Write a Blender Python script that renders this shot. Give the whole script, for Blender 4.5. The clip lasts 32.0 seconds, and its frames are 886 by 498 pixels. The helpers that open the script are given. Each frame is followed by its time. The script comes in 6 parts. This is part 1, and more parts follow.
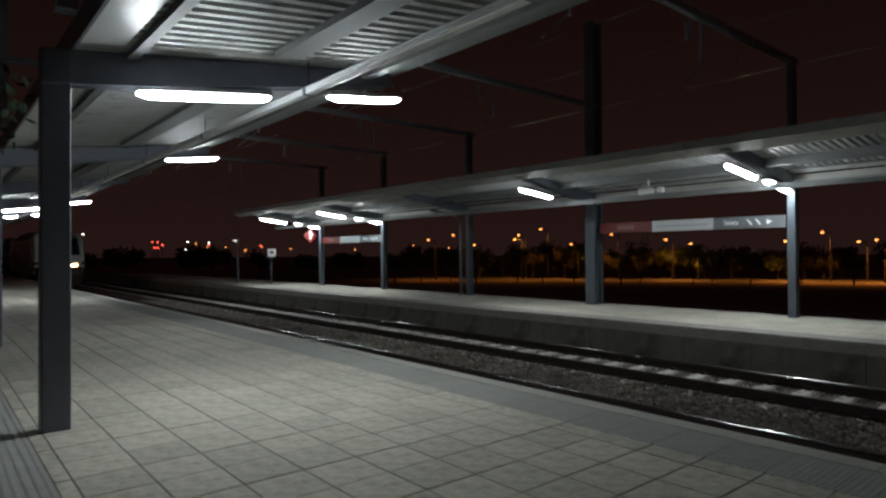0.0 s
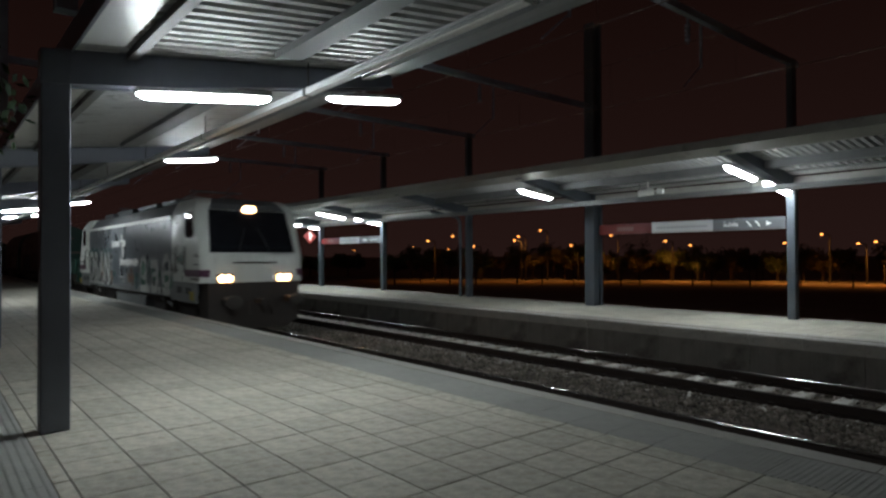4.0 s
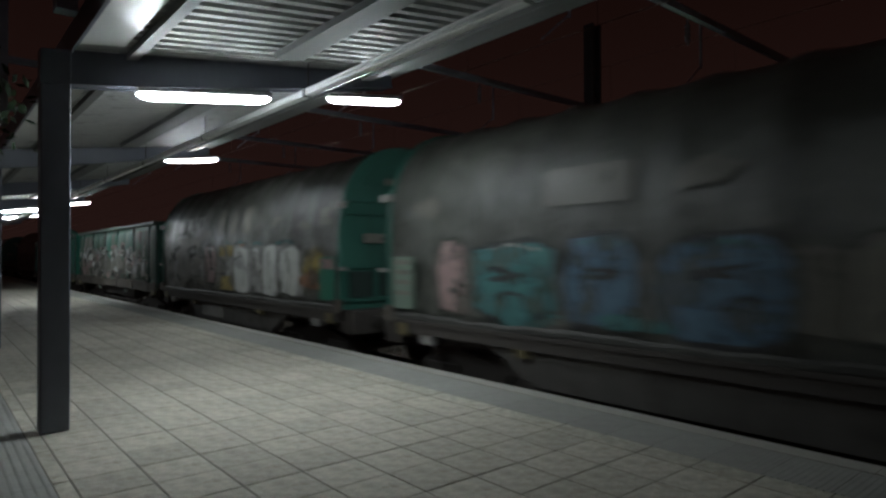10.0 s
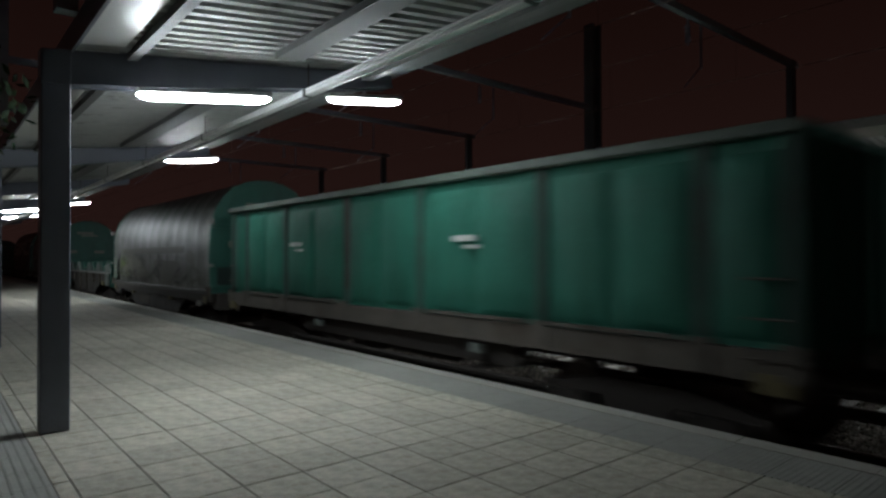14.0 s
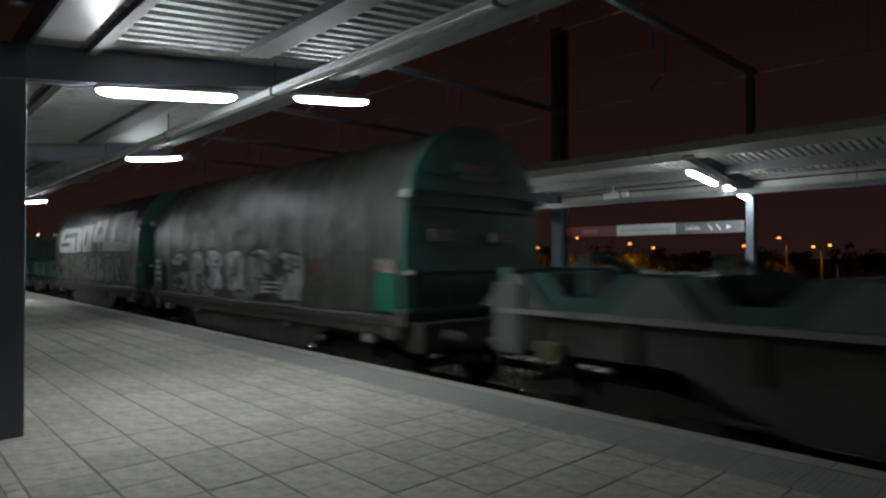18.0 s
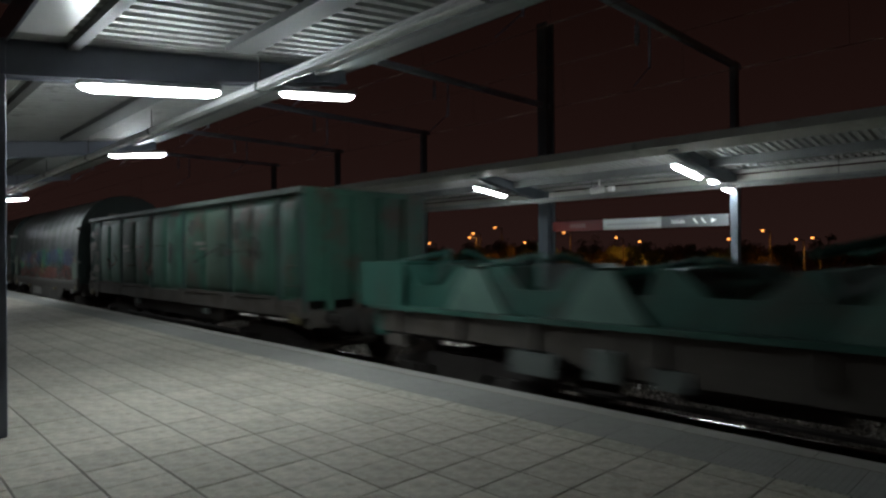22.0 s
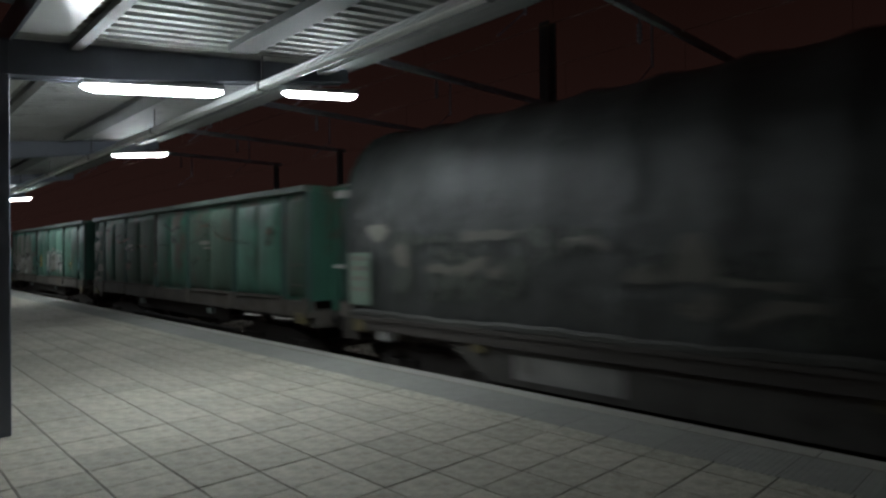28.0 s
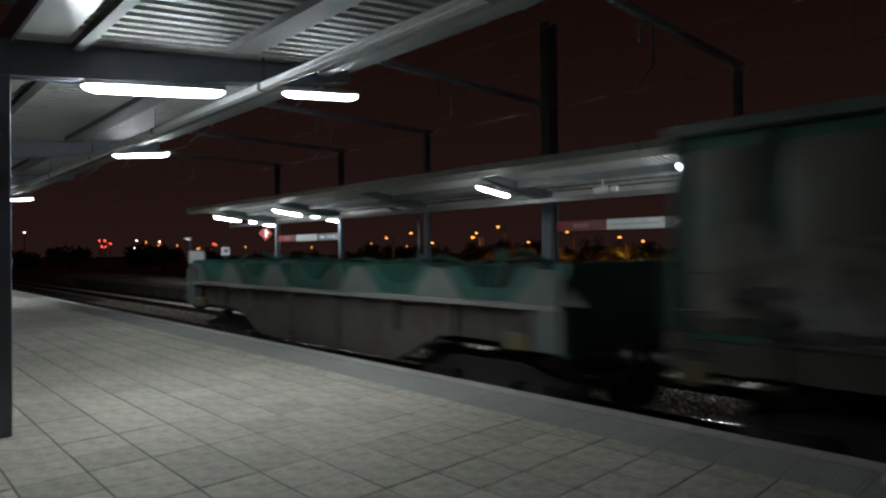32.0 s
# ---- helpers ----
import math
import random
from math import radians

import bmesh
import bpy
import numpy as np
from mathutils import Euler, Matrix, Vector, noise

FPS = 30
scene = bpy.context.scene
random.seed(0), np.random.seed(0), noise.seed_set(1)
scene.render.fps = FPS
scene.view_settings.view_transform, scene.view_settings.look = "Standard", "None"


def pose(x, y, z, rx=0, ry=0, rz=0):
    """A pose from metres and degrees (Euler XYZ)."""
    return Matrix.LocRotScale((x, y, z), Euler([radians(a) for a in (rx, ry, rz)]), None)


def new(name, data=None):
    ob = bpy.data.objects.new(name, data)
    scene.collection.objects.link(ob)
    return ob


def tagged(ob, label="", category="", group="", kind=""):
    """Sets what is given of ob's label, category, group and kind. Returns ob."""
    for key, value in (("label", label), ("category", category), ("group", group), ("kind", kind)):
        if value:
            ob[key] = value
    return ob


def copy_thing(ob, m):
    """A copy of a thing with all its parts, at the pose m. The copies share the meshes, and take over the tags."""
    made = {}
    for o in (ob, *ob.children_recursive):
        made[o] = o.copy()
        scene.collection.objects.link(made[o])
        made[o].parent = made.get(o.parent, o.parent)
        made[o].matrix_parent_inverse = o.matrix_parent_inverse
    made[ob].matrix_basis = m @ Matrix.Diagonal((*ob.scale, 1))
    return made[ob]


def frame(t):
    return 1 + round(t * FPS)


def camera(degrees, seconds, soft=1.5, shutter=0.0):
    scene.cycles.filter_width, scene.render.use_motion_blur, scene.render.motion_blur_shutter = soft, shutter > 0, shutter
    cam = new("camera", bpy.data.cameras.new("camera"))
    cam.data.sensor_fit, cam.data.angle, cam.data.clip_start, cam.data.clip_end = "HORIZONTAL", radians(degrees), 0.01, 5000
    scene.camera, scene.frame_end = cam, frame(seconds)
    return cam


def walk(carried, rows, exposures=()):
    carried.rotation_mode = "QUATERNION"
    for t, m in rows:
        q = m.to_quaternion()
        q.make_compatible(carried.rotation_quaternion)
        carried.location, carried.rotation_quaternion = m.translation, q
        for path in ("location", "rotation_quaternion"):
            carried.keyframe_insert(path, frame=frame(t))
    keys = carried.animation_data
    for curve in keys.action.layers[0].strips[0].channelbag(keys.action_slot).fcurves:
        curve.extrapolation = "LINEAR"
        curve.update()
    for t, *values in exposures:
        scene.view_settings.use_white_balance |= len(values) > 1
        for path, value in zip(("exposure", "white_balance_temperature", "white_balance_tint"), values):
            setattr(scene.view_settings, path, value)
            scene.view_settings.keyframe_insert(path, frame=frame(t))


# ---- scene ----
cam = camera(71.36, 32.0, soft=2.5, shutter=0.85)
EYE = (0.0, 0.0, 1.55)
PATH = (
    (0, 90.546, 0.304, -39.93), (3, 90.62, 0.26, -39.955), (5.5, 90.685, 0.18, -39.98), (8, 90.69, 0.19, -39.985),
    (11, 90.705, 0.185, -39.98), (14.5, 90.714, 0.16, -39.976), (15.5, 90.705, 0.16, -40.5), (16.5, 90.704, 0.15, -41.468),
    (17, 90.748, 0.07, -42.011), (17.5, 90.776, 0.06, -42.475), (18, 90.80, 0.03, -42.943), (18.5, 90.79, 0.06, -43.391),
    (19, 90.727, 0.09, -43.846), (19.5, 90.67, 0.2, -44.17), (20, 90.558, 0.28, -44.266), (20.5, 90.502, 0.31, -44.28),
    (21, 90.477, 0.366, -44.3), (21.5, 90.419, 0.43, -44.21), (22, 90.36, 0.48, -44.109), (22.5, 90.29, 0.53, -44.032),
    (23, 90.28, 0.53, -43.98), (24, 90.262, 0.54, -43.893), (25.5, 90.288, 0.51, -43.88), (27.5, 90.281, 0.528, -43.89),
    (30, 90.295, 0.535, -43.835), (32, 90.335, 0.48, -43.81))
walk(cam, [(t, pose(*EYE, rx, ry, rz)) for t, rx, ry, rz in PATH])

# ---- night sky and exposure ----
world = bpy.data.worlds.new("night")
scene.world = world
world.use_nodes = True
wn = world.node_tree
wn.nodes.clear()
w_out = wn.nodes.new("ShaderNodeOutputWorld")
w_bg = wn.nodes.new("ShaderNodeBackground")
w_co = wn.nodes.new("ShaderNodeTexCoord")
w_sep = wn.nodes.new("ShaderNodeSeparateXYZ")
w_ramp = wn.nodes.new("ShaderNodeValToRGB")
wn.links.new(w_co.outputs["Generated"], w_sep.inputs[0])
wn.links.new(w_sep.outputs["Z"], w_ramp.inputs[0])
w_ramp.color_ramp.elements[0].position = 0.0
w_ramp.color_ramp.elements[0].color = (0.0165, 0.0076, 0.0066, 1)
w_ramp.color_ramp.elements[1].position = 0.45
w_ramp.color_ramp.elements[1].color = (0.0056, 0.0021, 0.0016, 1)
wn.links.new(w_ramp.outputs[0], w_bg.inputs["Color"])
w_bg.inputs["Strength"].default_value = 1.0
wn.links.new(w_bg.outputs[0], w_out.inputs["Surface"])
scene.view_settings.exposure = 0.0
TUBE_POWER = 90.0      # emission of the fluorescent diffusers
SODIUM = (1.0, 0.36, 0.06)


# ---- materials ----
def mat(name, base, rough=0.6, metal=0.0, var=0.25, scale=3.0, fine=40.0, bump=0.15, streak=0.0, island=0.0, objrand=0.0,
        dirt=None, dirt_at=0.55, spec=0.5, crease=False, worn=None):
    """Procedural surface: colour that varies at two scales, optional vertical streaks, a dirt colour and fine relief."""
    m = bpy.data.materials.new(name)
    m.use_nodes = True
    nt = m.node_tree
    bs = nt.nodes["Principled BSDF"]
    co = nt.nodes.new("ShaderNodeTexCoord")
    src = co.outputs["Object"]

    def noise_node(sc, det, vec=None):
        n = nt.nodes.new("ShaderNodeTexNoise")
        n.inputs["Scale"].default_value = sc
        n.inputs["Detail"].default_value = det
        n.inputs["Roughness"].default_value = 0.6
        nt.links.new(vec or src, n.inputs["Vector"])
        return n

    def maths(op, a, b):
        n = nt.nodes.new("ShaderNodeMath")
        n.operation = op
        for i, v in enumerate((a, b)):
            if isinstance(v, (int, float)):
                n.inputs[i].default_value = v
            else:
                nt.links.new(v, n.inputs[i])
        return n.outputs[0]

    big = noise_node(scale, 4)
    small = noise_node(fine, 3)
    v = maths("ADD", maths("MULTIPLY", maths("SUBTRACT", big.outputs["Fac"], 0.5), 2.2 * var),
              maths("MULTIPLY", maths("SUBTRACT", small.outputs["Fac"], 0.5), 1.2 * var))
    if streak:
        mp = nt.nodes.new("ShaderNodeMapping")
        mp.inputs["Scale"].default_value = (6.0, 6.0, 0.35)
        nt.links.new(src, mp.inputs["Vector"])
        st = noise_node(1.0, 5, mp.outputs[0])
        v = maths("ADD", v, maths("MULTIPLY", maths("SUBTRACT", st.outputs["Fac"], 0.5), 2.2 * streak))
    if island:
        g = nt.nodes.new("ShaderNodeNewGeometry")
        v = maths("ADD", v, maths("MULTIPLY", maths("SUBTRACT", g.outputs["Random Per Island"], 0.5), island))
    if objrand:
        oi = nt.nodes.new("ShaderNodeObjectInfo")
        v = maths("ADD", v, maths("MULTIPLY", maths("SUBTRACT", oi.outputs["Random"], 0.5), objrand))
    gain = maths("ADD", v, 1.0)
    mul = nt.nodes.new("ShaderNodeVectorMath")
    mul.operation = "SCALE"
    mul.inputs[0].default_value = base[:3]
    nt.links.new(gain, mul.inputs["Scale"])
    col = mul.outputs[0]
    if dirt:
        dn = noise_node(scale * 0.6 + 0.3, 6)
        mr = nt.nodes.new("ShaderNodeMapRange")
        mr.inputs[1].default_value = dirt_at
        mr.inputs[2].default_value = dirt_at + 0.14
        nt.links.new(dn.outputs["Fac"], mr.inputs[0])
        mx = nt.nodes.new("ShaderNodeMix")
        mx.data_type = "RGBA"
        nt.links.new(mr.outputs[0], mx.inputs[0])
        nt.links.new(col, mx.inputs[6])
        mx.inputs[7].default_value = (*dirt, 1)
        col = mx.outputs[2]
    nt.links.new(col, bs.inputs["Base Color"])
    rr = maths("ADD", maths("MULTIPLY", maths("SUBTRACT", big.outputs["Fac"], 0.5), 0.3), rough)
    nt.links.new(rr, bs.inputs["Roughness"])
    bs.inputs["Metallic"].default_value = metal
    bs.inputs["Specular IOR Level"].default_value = spec
    if worn is not None:
        # sprayed paint that thins out and has weathered away in patches
        mp2 = nt.nodes.new("ShaderNodeMapping")
        mp2.inputs["Scale"].default_value = (2.6, 2.6, 1.5)
        nt.links.new(src, mp2.inputs["Vector"])
        wn2 = noise_node(1.7, 7, mp2.outputs[0])
        ar = nt.nodes.new("ShaderNodeMapRange")
        ar.interpolation_type = "SMOOTHSTEP"
        ar.inputs[1].default_value = worn - 0.16
        ar.inputs[2].default_value = worn + 0.14
        ar.inputs[4].default_value = 0.92
        nt.links.new(wn2.outputs["Fac"], ar.inputs[0])
        nt.links.new(ar.outputs[0], bs.inputs["Alpha"])
    if bump:
        b = nt.nodes.new("ShaderNodeBump")
        b.inputs["Strength"].default_value = bump
        b.inputs["Distance"].default_value = 0.085 if crease else 0.01
        if crease:
            mp3 = nt.nodes.new("ShaderNodeMapping")
            mp3.inputs["Scale"].default_value = (2.2, 2.6, 1.1)
            nt.links.new(src, mp3.inputs["Vector"])
            small = noise_node(1.9, 7, mp3.outputs[0])
        nt.links.new(small.outputs["Fac"], b.inputs["Height"])
        nt.links.new(b.outputs[0], bs.inputs["Normal"])
    return m


def glow(name, colour, strength):
    m = bpy.data.materials.new(name)
    m.use_nodes = True
    bs = m.node_tree.nodes["Principled BSDF"]
    bs.inputs["Base Color"].default_value = (*[min(0.8, c) for c in colour], 1)
    bs.inputs["Emission Color"].default_value = (*colour, 1)
    bs.inputs["Emission Strength"].default_value = strength
    return m


def glass(name, tint, rough=0.05):
    m = bpy.data.materials.new(name)
    m.use_nodes = True
    bs = m.node_tree.nodes["Principled BSDF"]
    bs.inputs["Base Color"].default_value = (*tint, 1)
    bs.inputs["Roughness"].default_value = rough
    bs.inputs["Specular IOR Level"].default_value = 0.6
    return m


M_TILE = mat("paving_tile", (0.42, 0.397, 0.328), 0.8, var=0.52, scale=11, fine=60, bump=0.7, objrand=0.22, dirt=(0.30, 0.262, 0.205), dirt_at=0.54)
M_TILE_FAR = mat("paving_tile_far", (0.42, 0.397, 0.328), 0.8, var=0.52, scale=11, fine=60, bump=0.7, island=0.22, dirt=(0.30, 0.262, 0.205), dirt_at=0.54)
M_JOINT = mat("tile_joint", (0.115, 0.105, 0.09), 0.95, var=0.3, scale=8)
M_KERB = mat("kerb_concrete", (0.35, 0.335, 0.30), 0.85, var=0.2, scale=6, fine=80, objrand=0.1, dirt=(0.16, 0.15, 0.13), dirt_at=0.6)
M_TACTILE = mat("tactile_paving", (0.29, 0.29, 0.265), 0.85, var=0.2, scale=7, fine=70, objrand=0.1)
M_WALL = mat("platform_wall", (0.185, 0.175, 0.155), 0.9, var=0.35, scale=2.0, fine=30, streak=0.35, objrand=0.15, dirt=(0.10, 0.092, 0.08), dirt_at=0.52)
M_SLEEPER = mat("sleeper_concrete", (0.42, 0.40, 0.36), 0.9, var=0.25, scale=9, fine=60, objrand=0.2, dirt=(0.14, 0.10, 0.08), dirt_at=0.58)
M_STONE = mat("ballast_stone", (0.205, 0.178, 0.150), 0.95, var=0.35, scale=1.4, fine=50, island=0.9, dirt=(0.075, 0.070, 0.050), dirt_at=0.52)
M_BED = mat("ballast_bed", (0.10, 0.08, 0.07), 1.0, var=0.4, scale=18, fine=80, bump=1.0)
M_RAIL = mat("rail_rust", (0.035, 0.024, 0.02), 0.8, metal=0.3, var=0.3, scale=4)
M_RAILTOP = mat("rail_polished", (0.46, 0.455, 0.45), 0.16, metal=1.0, var=0.1, scale=0.6, fine=3, bump=0.0)
M_STEEL = mat("blue_grey_paint", (0.135, 0.148, 0.185), 0.45, var=0.18, scale=2.5, fine=90, bump=0.08)
M_STEEL2 = mat("grey_paint_post", (0.072, 0.084, 0.098), 0.5, var=0.18, scale=2.5, fine=90, bump=0.08)
M_DECK2 = mat("weathered_sheet", (0.27, 0.265, 0.24), 0.5, metal=0.1, var=0.2, scale=3, fine=25, bump=0.05, dirt=(0.16, 0.155, 0.145), dirt_at=0.6)
M_DECK = mat("galvanised_sheet", (0.36, 0.365, 0.36), 0.5, metal=0.1, var=0.22, scale=3, fine=25, bump=0.05, dirt=(0.17, 0.165, 0.155), dirt_at=0.58)
M_SOFFIT = mat("white_soffit_panel", (0.62, 0.63, 0.63), 0.32, var=0.10, scale=2, fine=25, bump=0.05, dirt=(0.36, 0.36, 0.35), dirt_at=0.62)
M_PURLIN = mat("galvanised_purlin", (0.15, 0.154, 0.152), 0.6, metal=0.05, var=0.2, scale=4, fine=40, bump=0.06)
M_TRAY = mat("aluminium_tray", (0.84, 0.85, 0.85), 0.34, metal=0.5, var=0.12, scale=6, fine=60, bump=0.03)
M_HOUSING = mat("lamp_housing", (0.30, 0.30, 0.30), 0.5, var=0.1)
M_DARKIRON = mat("catenary_steel", (0.25, 0.26, 0.31), 0.65, var=0.25, scale=5)
M_WIRE = mat("copper_wire", (0.20, 0.15, 0.12), 0.4, metal=1.0, var=0.1)
M_TUBE = glow("fluorescent_diffuser", (0.885, 0.98, 1.02), TUBE_POWER)
M_WHITEPLATE = mat("white_plate", (0.52, 0.53, 0.52), 0.5, var=0.08)
M_REDPLATE = mat("red_plate", (0.14, 0.013, 0.010), 0.5, var=0.1)
M_REDTEXT = mat("faded_red_lettering", (0.20, 0.09, 0.08), 0.6, var=0.1)
M_DARKPLATE = mat("dark_plate", (0.12, 0.125, 0.13), 0.4, var=0.1)
M_LETTER = mat("white_letter", (0.78, 0.78, 0.76), 0.6, var=0.05)
M_GREYBAR = mat("grey_bar", (0.36, 0.37, 0.37), 0.6, var=0.05)
M_EARTH = mat("dark_earth", (0.22, 0.16, 0.12), 1.0, var=0.4, scale=0.3, fine=6, bump=0.4)
M_ASPHALT = mat("worn_asphalt", (0.15, 0.14, 0.13), 0.9, var=0.25, scale=0.5, fine=20)
M_LEAF = mat("leaf", (0.060, 0.085, 0.030), 0.6, var=0.3, scale=4, island=0.5)
M_LEAF2 = mat("dry_leaf", (0.085, 0.068, 0.030), 0.7, var=0.3, scale=4, island=0.5)
M_LEAF_NEAR = mat("fresh_leaf", (0.012, 0.030, 0.008), 0.8, spec=0.15, var=0.4, scale=6, island=0.7)
M_TROUGH = mat("trough_green", (0.013, 0.066, 0.049), 0.6, var=0.45, scale=2.0, fine=25, bump=0.2, streak=0.45, dirt=(0.03, 0.045, 0.036), dirt_at=0.52)
M_BARK = mat("bark", (0.09, 0.065, 0.045), 0.95, var=0.4, scale=10, bump=0.8)
M_CAMERA = mat("camera_housing", (0.70, 0.70, 0.68), 0.45, var=0.06)
M_BLACK = mat("black_rubber", (0.02, 0.02, 0.02), 0.6, var=0.2)
# train
M_LOCO_GREY = mat("loco_dark_grey", (0.095, 0.108, 0.120), 0.30, var=0.14, scale=1.2, fine=30, bump=0.04, streak=0.10)
M_LOCO_WHITE = mat("loco_white", (0.65, 0.68, 0.635), 0.38, var=0.10, scale=1.4, fine=30, bump=0.05, streak=0.14, dirt=(0.42, 0.40, 0.36), dirt_at=0.66)
M_LOCO_SKIRT = mat("loco_skirt", (0.15, 0.158, 0.158), 0.55, var=0.25, scale=2, streak=0.2, dirt=(0.10, 0.09, 0.08), dirt_at=0.58)
M_LOCO_ROOF = mat("loco_roof", (0.085, 0.09, 0.095), 0.6, var=0.2, scale=2)
M_PURPLE = mat("purple_band", (0.085, 0.026, 0.058), 0.4, var=0.12)
M_GLASS = glass("dark_glass", (0.012, 0.014, 0.018))
M_HEADLIGHT = glow("headlight_lens", (1.0, 0.52, 0.24), 16.0)
M_TARP = mat("grey_tarpaulin", (0.050, 0.052, 0.045), 0.36, spec=0.42, var=0.45, scale=1.3, fine=9, bump=0.9, crease=True, streak=0.40, dirt=(0.034, 0.035, 0.030), dirt_at=0.54)
M_TARP_PALE = mat("pale_tarpaulin", (0.080, 0.082, 0.078), 0.36, spec=0.45, var=0.40, scale=1.3, fine=9, bump=0.9, crease=True, streak=0.2, dirt=(0.055, 0.055, 0.05), dirt_at=0.58)
M_TARP_DARK = mat("dark_tarpaulin", (0.032, 0.034, 0.033), 0.38, spec=0.40, var=0.45, scale=1.3, fine=9, bump=0.9, crease=True, streak=0.25, dirt=(0.022, 0.022, 0.021), dirt_at=0.55)
M_GREEN = mat("wagon_green", (0.023, 0.100, 0.072), 0.5, var=0.44, scale=1.1, fine=25, bump=0.15, streak=0.55, dirt=(0.050, 0.060, 0.046), dirt_at=0.53)
M_GREEN_PALE = mat("wagon_green_bleached", (0.052, 0.142, 0.103), 0.6, var=0.4, scale=1.3, fine=25, bump=0.2, streak=0.5, dirt=(0.045, 0.090, 0.068), dirt_at=0.52)
M_GREEN_BROWN = mat("wagon_green_rusty", (0.036, 0.066, 0.046), 0.7, var=0.5, scale=1.4, fine=25, bump=0.25, streak=0.5, dirt=(0.060, 0.048, 0.035), dirt_at=0.55)
M_RIB_GREEN = mat("dark_rib_green", (0.014, 0.046, 0.036), 0.7, var=0.5, scale=2.0, fine=25, bump=0.2, streak=0.5, dirt=(0.02, 0.018, 0.015), dirt_at=0.5)
M_RIM = mat("bare_worn_rim", (0.070, 0.092, 0.076), 0.65, var=0.35, scale=3, fine=30, streak=0.2, dirt=(0.05, 0.065, 0.055), dirt_at=0.5)
M_PANEL_GREEN = mat("fresh_green_panel", (0.008, 0.115, 0.073), 0.5, var=0.2, scale=3)
M_PANEL_PALE = mat("faded_green_panel", (0.12, 0.165, 0.13), 0.55, var=0.3, scale=3, streak=0.3)
M_GREEN_NEW = mat("wagon_green_fresh", (0.014, 0.105, 0.074), 0.68, spec=0.3, var=0.42, scale=1.0, fine=25, bump=0.55, crease=True, streak=0.42, dirt=(0.02, 0.10, 0.075), dirt_at=0.6)
M_GREEN_OLD = mat("wagon_green_faded", (0.027, 0.090, 0.062), 0.6, var=0.45, scale=1.3, fine=25, bump=0.2, streak=0.4, dirt=(0.060, 0.046, 0.034), dirt_at=0.50)
M_GRIMED = mat("wagon_green_grimed", (0.100, 0.098, 0.083), 0.65, var=0.4, scale=1.5, fine=25, bump=0.2, streak=0.45, dirt=(0.035, 0.105, 0.078), dirt_at=0.55)
M_GREEN_DARK = mat("shield_green", (0.017, 0.082, 0.062), 0.55, var=0.3, scale=1.5, fine=25, bump=0.1, streak=0.25)
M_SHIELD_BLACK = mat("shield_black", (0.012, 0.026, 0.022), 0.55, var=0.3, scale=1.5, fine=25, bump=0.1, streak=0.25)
M_BELLY = mat("belly_plate", (0.054, 0.050, 0.045), 0.8, var=0.5, scale=2.4, fine=30, streak=0.5, dirt=(0.028, 0.024, 0.020), dirt_at=0.5)
M_SILL = mat("solebar_grime", (0.064, 0.056, 0.047), 0.85, var=0.5, scale=2.6, fine=30, streak=0.45, dirt=(0.048, 0.036, 0.027), dirt_at=0.52)
M_FLANGE = mat("worn_flange", (0.19, 0.185, 0.175), 0.6, var=0.3, scale=3, fine=30, dirt=(0.09, 0.08, 0.07), dirt_at=0.55)
M_GUSSET = mat("gusset_pale", (0.095, 0.11, 0.102), 0.65, var=0.3, scale=3, fine=30, streak=0.3, dirt=(0.06, 0.10, 0.08), dirt_at=0.55)
M_GUSSET_GREEN = mat("gusset_green", (0.07, 0.135, 0.11), 0.65, var=0.3, scale=3, fine=30, streak=0.3, dirt=(0.10, 0.10, 0.09), dirt_at=0.58)
M_UNDER = mat("running_gear", (0.040, 0.034, 0.030), 0.85, var=0.4, scale=4, fine=30, bump=0.3)
M_WHEEL = mat("wheel_steel", (0.09, 0.075, 0.065), 0.6, metal=0.6, var=0.3, scale=5)
M_BUFFER = mat("buffer_steel", (0.06, 0.055, 0.05), 0.5, metal=0.5, var=0.2)
M_BADGE = mat("yellow_mark", (0.30, 0.235, 0.03), 0.6, var=0.4, scale=6)
M_YELLOW = mat("yellow_paint", (0.090, 0.074, 0.030), 0.6, var=0.3, scale=6)


def paint(name, c, var=0.3, rough=0.55, worn=0.46):
    return mat("spray_" + name, c, rough, var=var, scale=2.2, fine=18, bump=0.05, streak=0.2, worn=worn)


P_WHITE = paint("white", (0.44, 0.45, 0.43), worn=0.36)
P_SILVER = paint("silver", (0.32, 0.33, 0.335))
P_PALE = paint("pale_grey", (0.25, 0.25, 0.24))
P_PINK = paint("pink", (0.26, 0.18, 0.175))
P_TEAL = paint("teal", (0.05, 0.15, 0.15))
P_BLUE = paint("blue", (0.07, 0.13, 0.19))
P_NAVY = paint("navy", (0.045, 0.06, 0.13))
P_YELLOW = paint("yellow", (0.30, 0.235, 0.075))
P_RED = paint("red", (0.15, 0.05, 0.04))
P_ORANGE = paint("orange", (0.24, 0.125, 0.075))
P_BLACK = paint("black", (0.03, 0.031, 0.033), worn=0.38)
P_GREEN = paint("green", (0.035, 0.15, 0.095))
P_WASH = paint("grey_brown", (0.100, 0.095, 0.081), worn=0.30)
P_WASH_PALE = paint("pale_wash", (0.155, 0.148, 0.128), worn=0.32)
P_GRIME = paint("grime", (0.045, 0.05, 0.042), worn=0.46)
P_RUST = paint("rust", (0.095, 0.058, 0.038), worn=0.5)
P_LIME = paint("lime", (0.115, 0.155, 0.05))


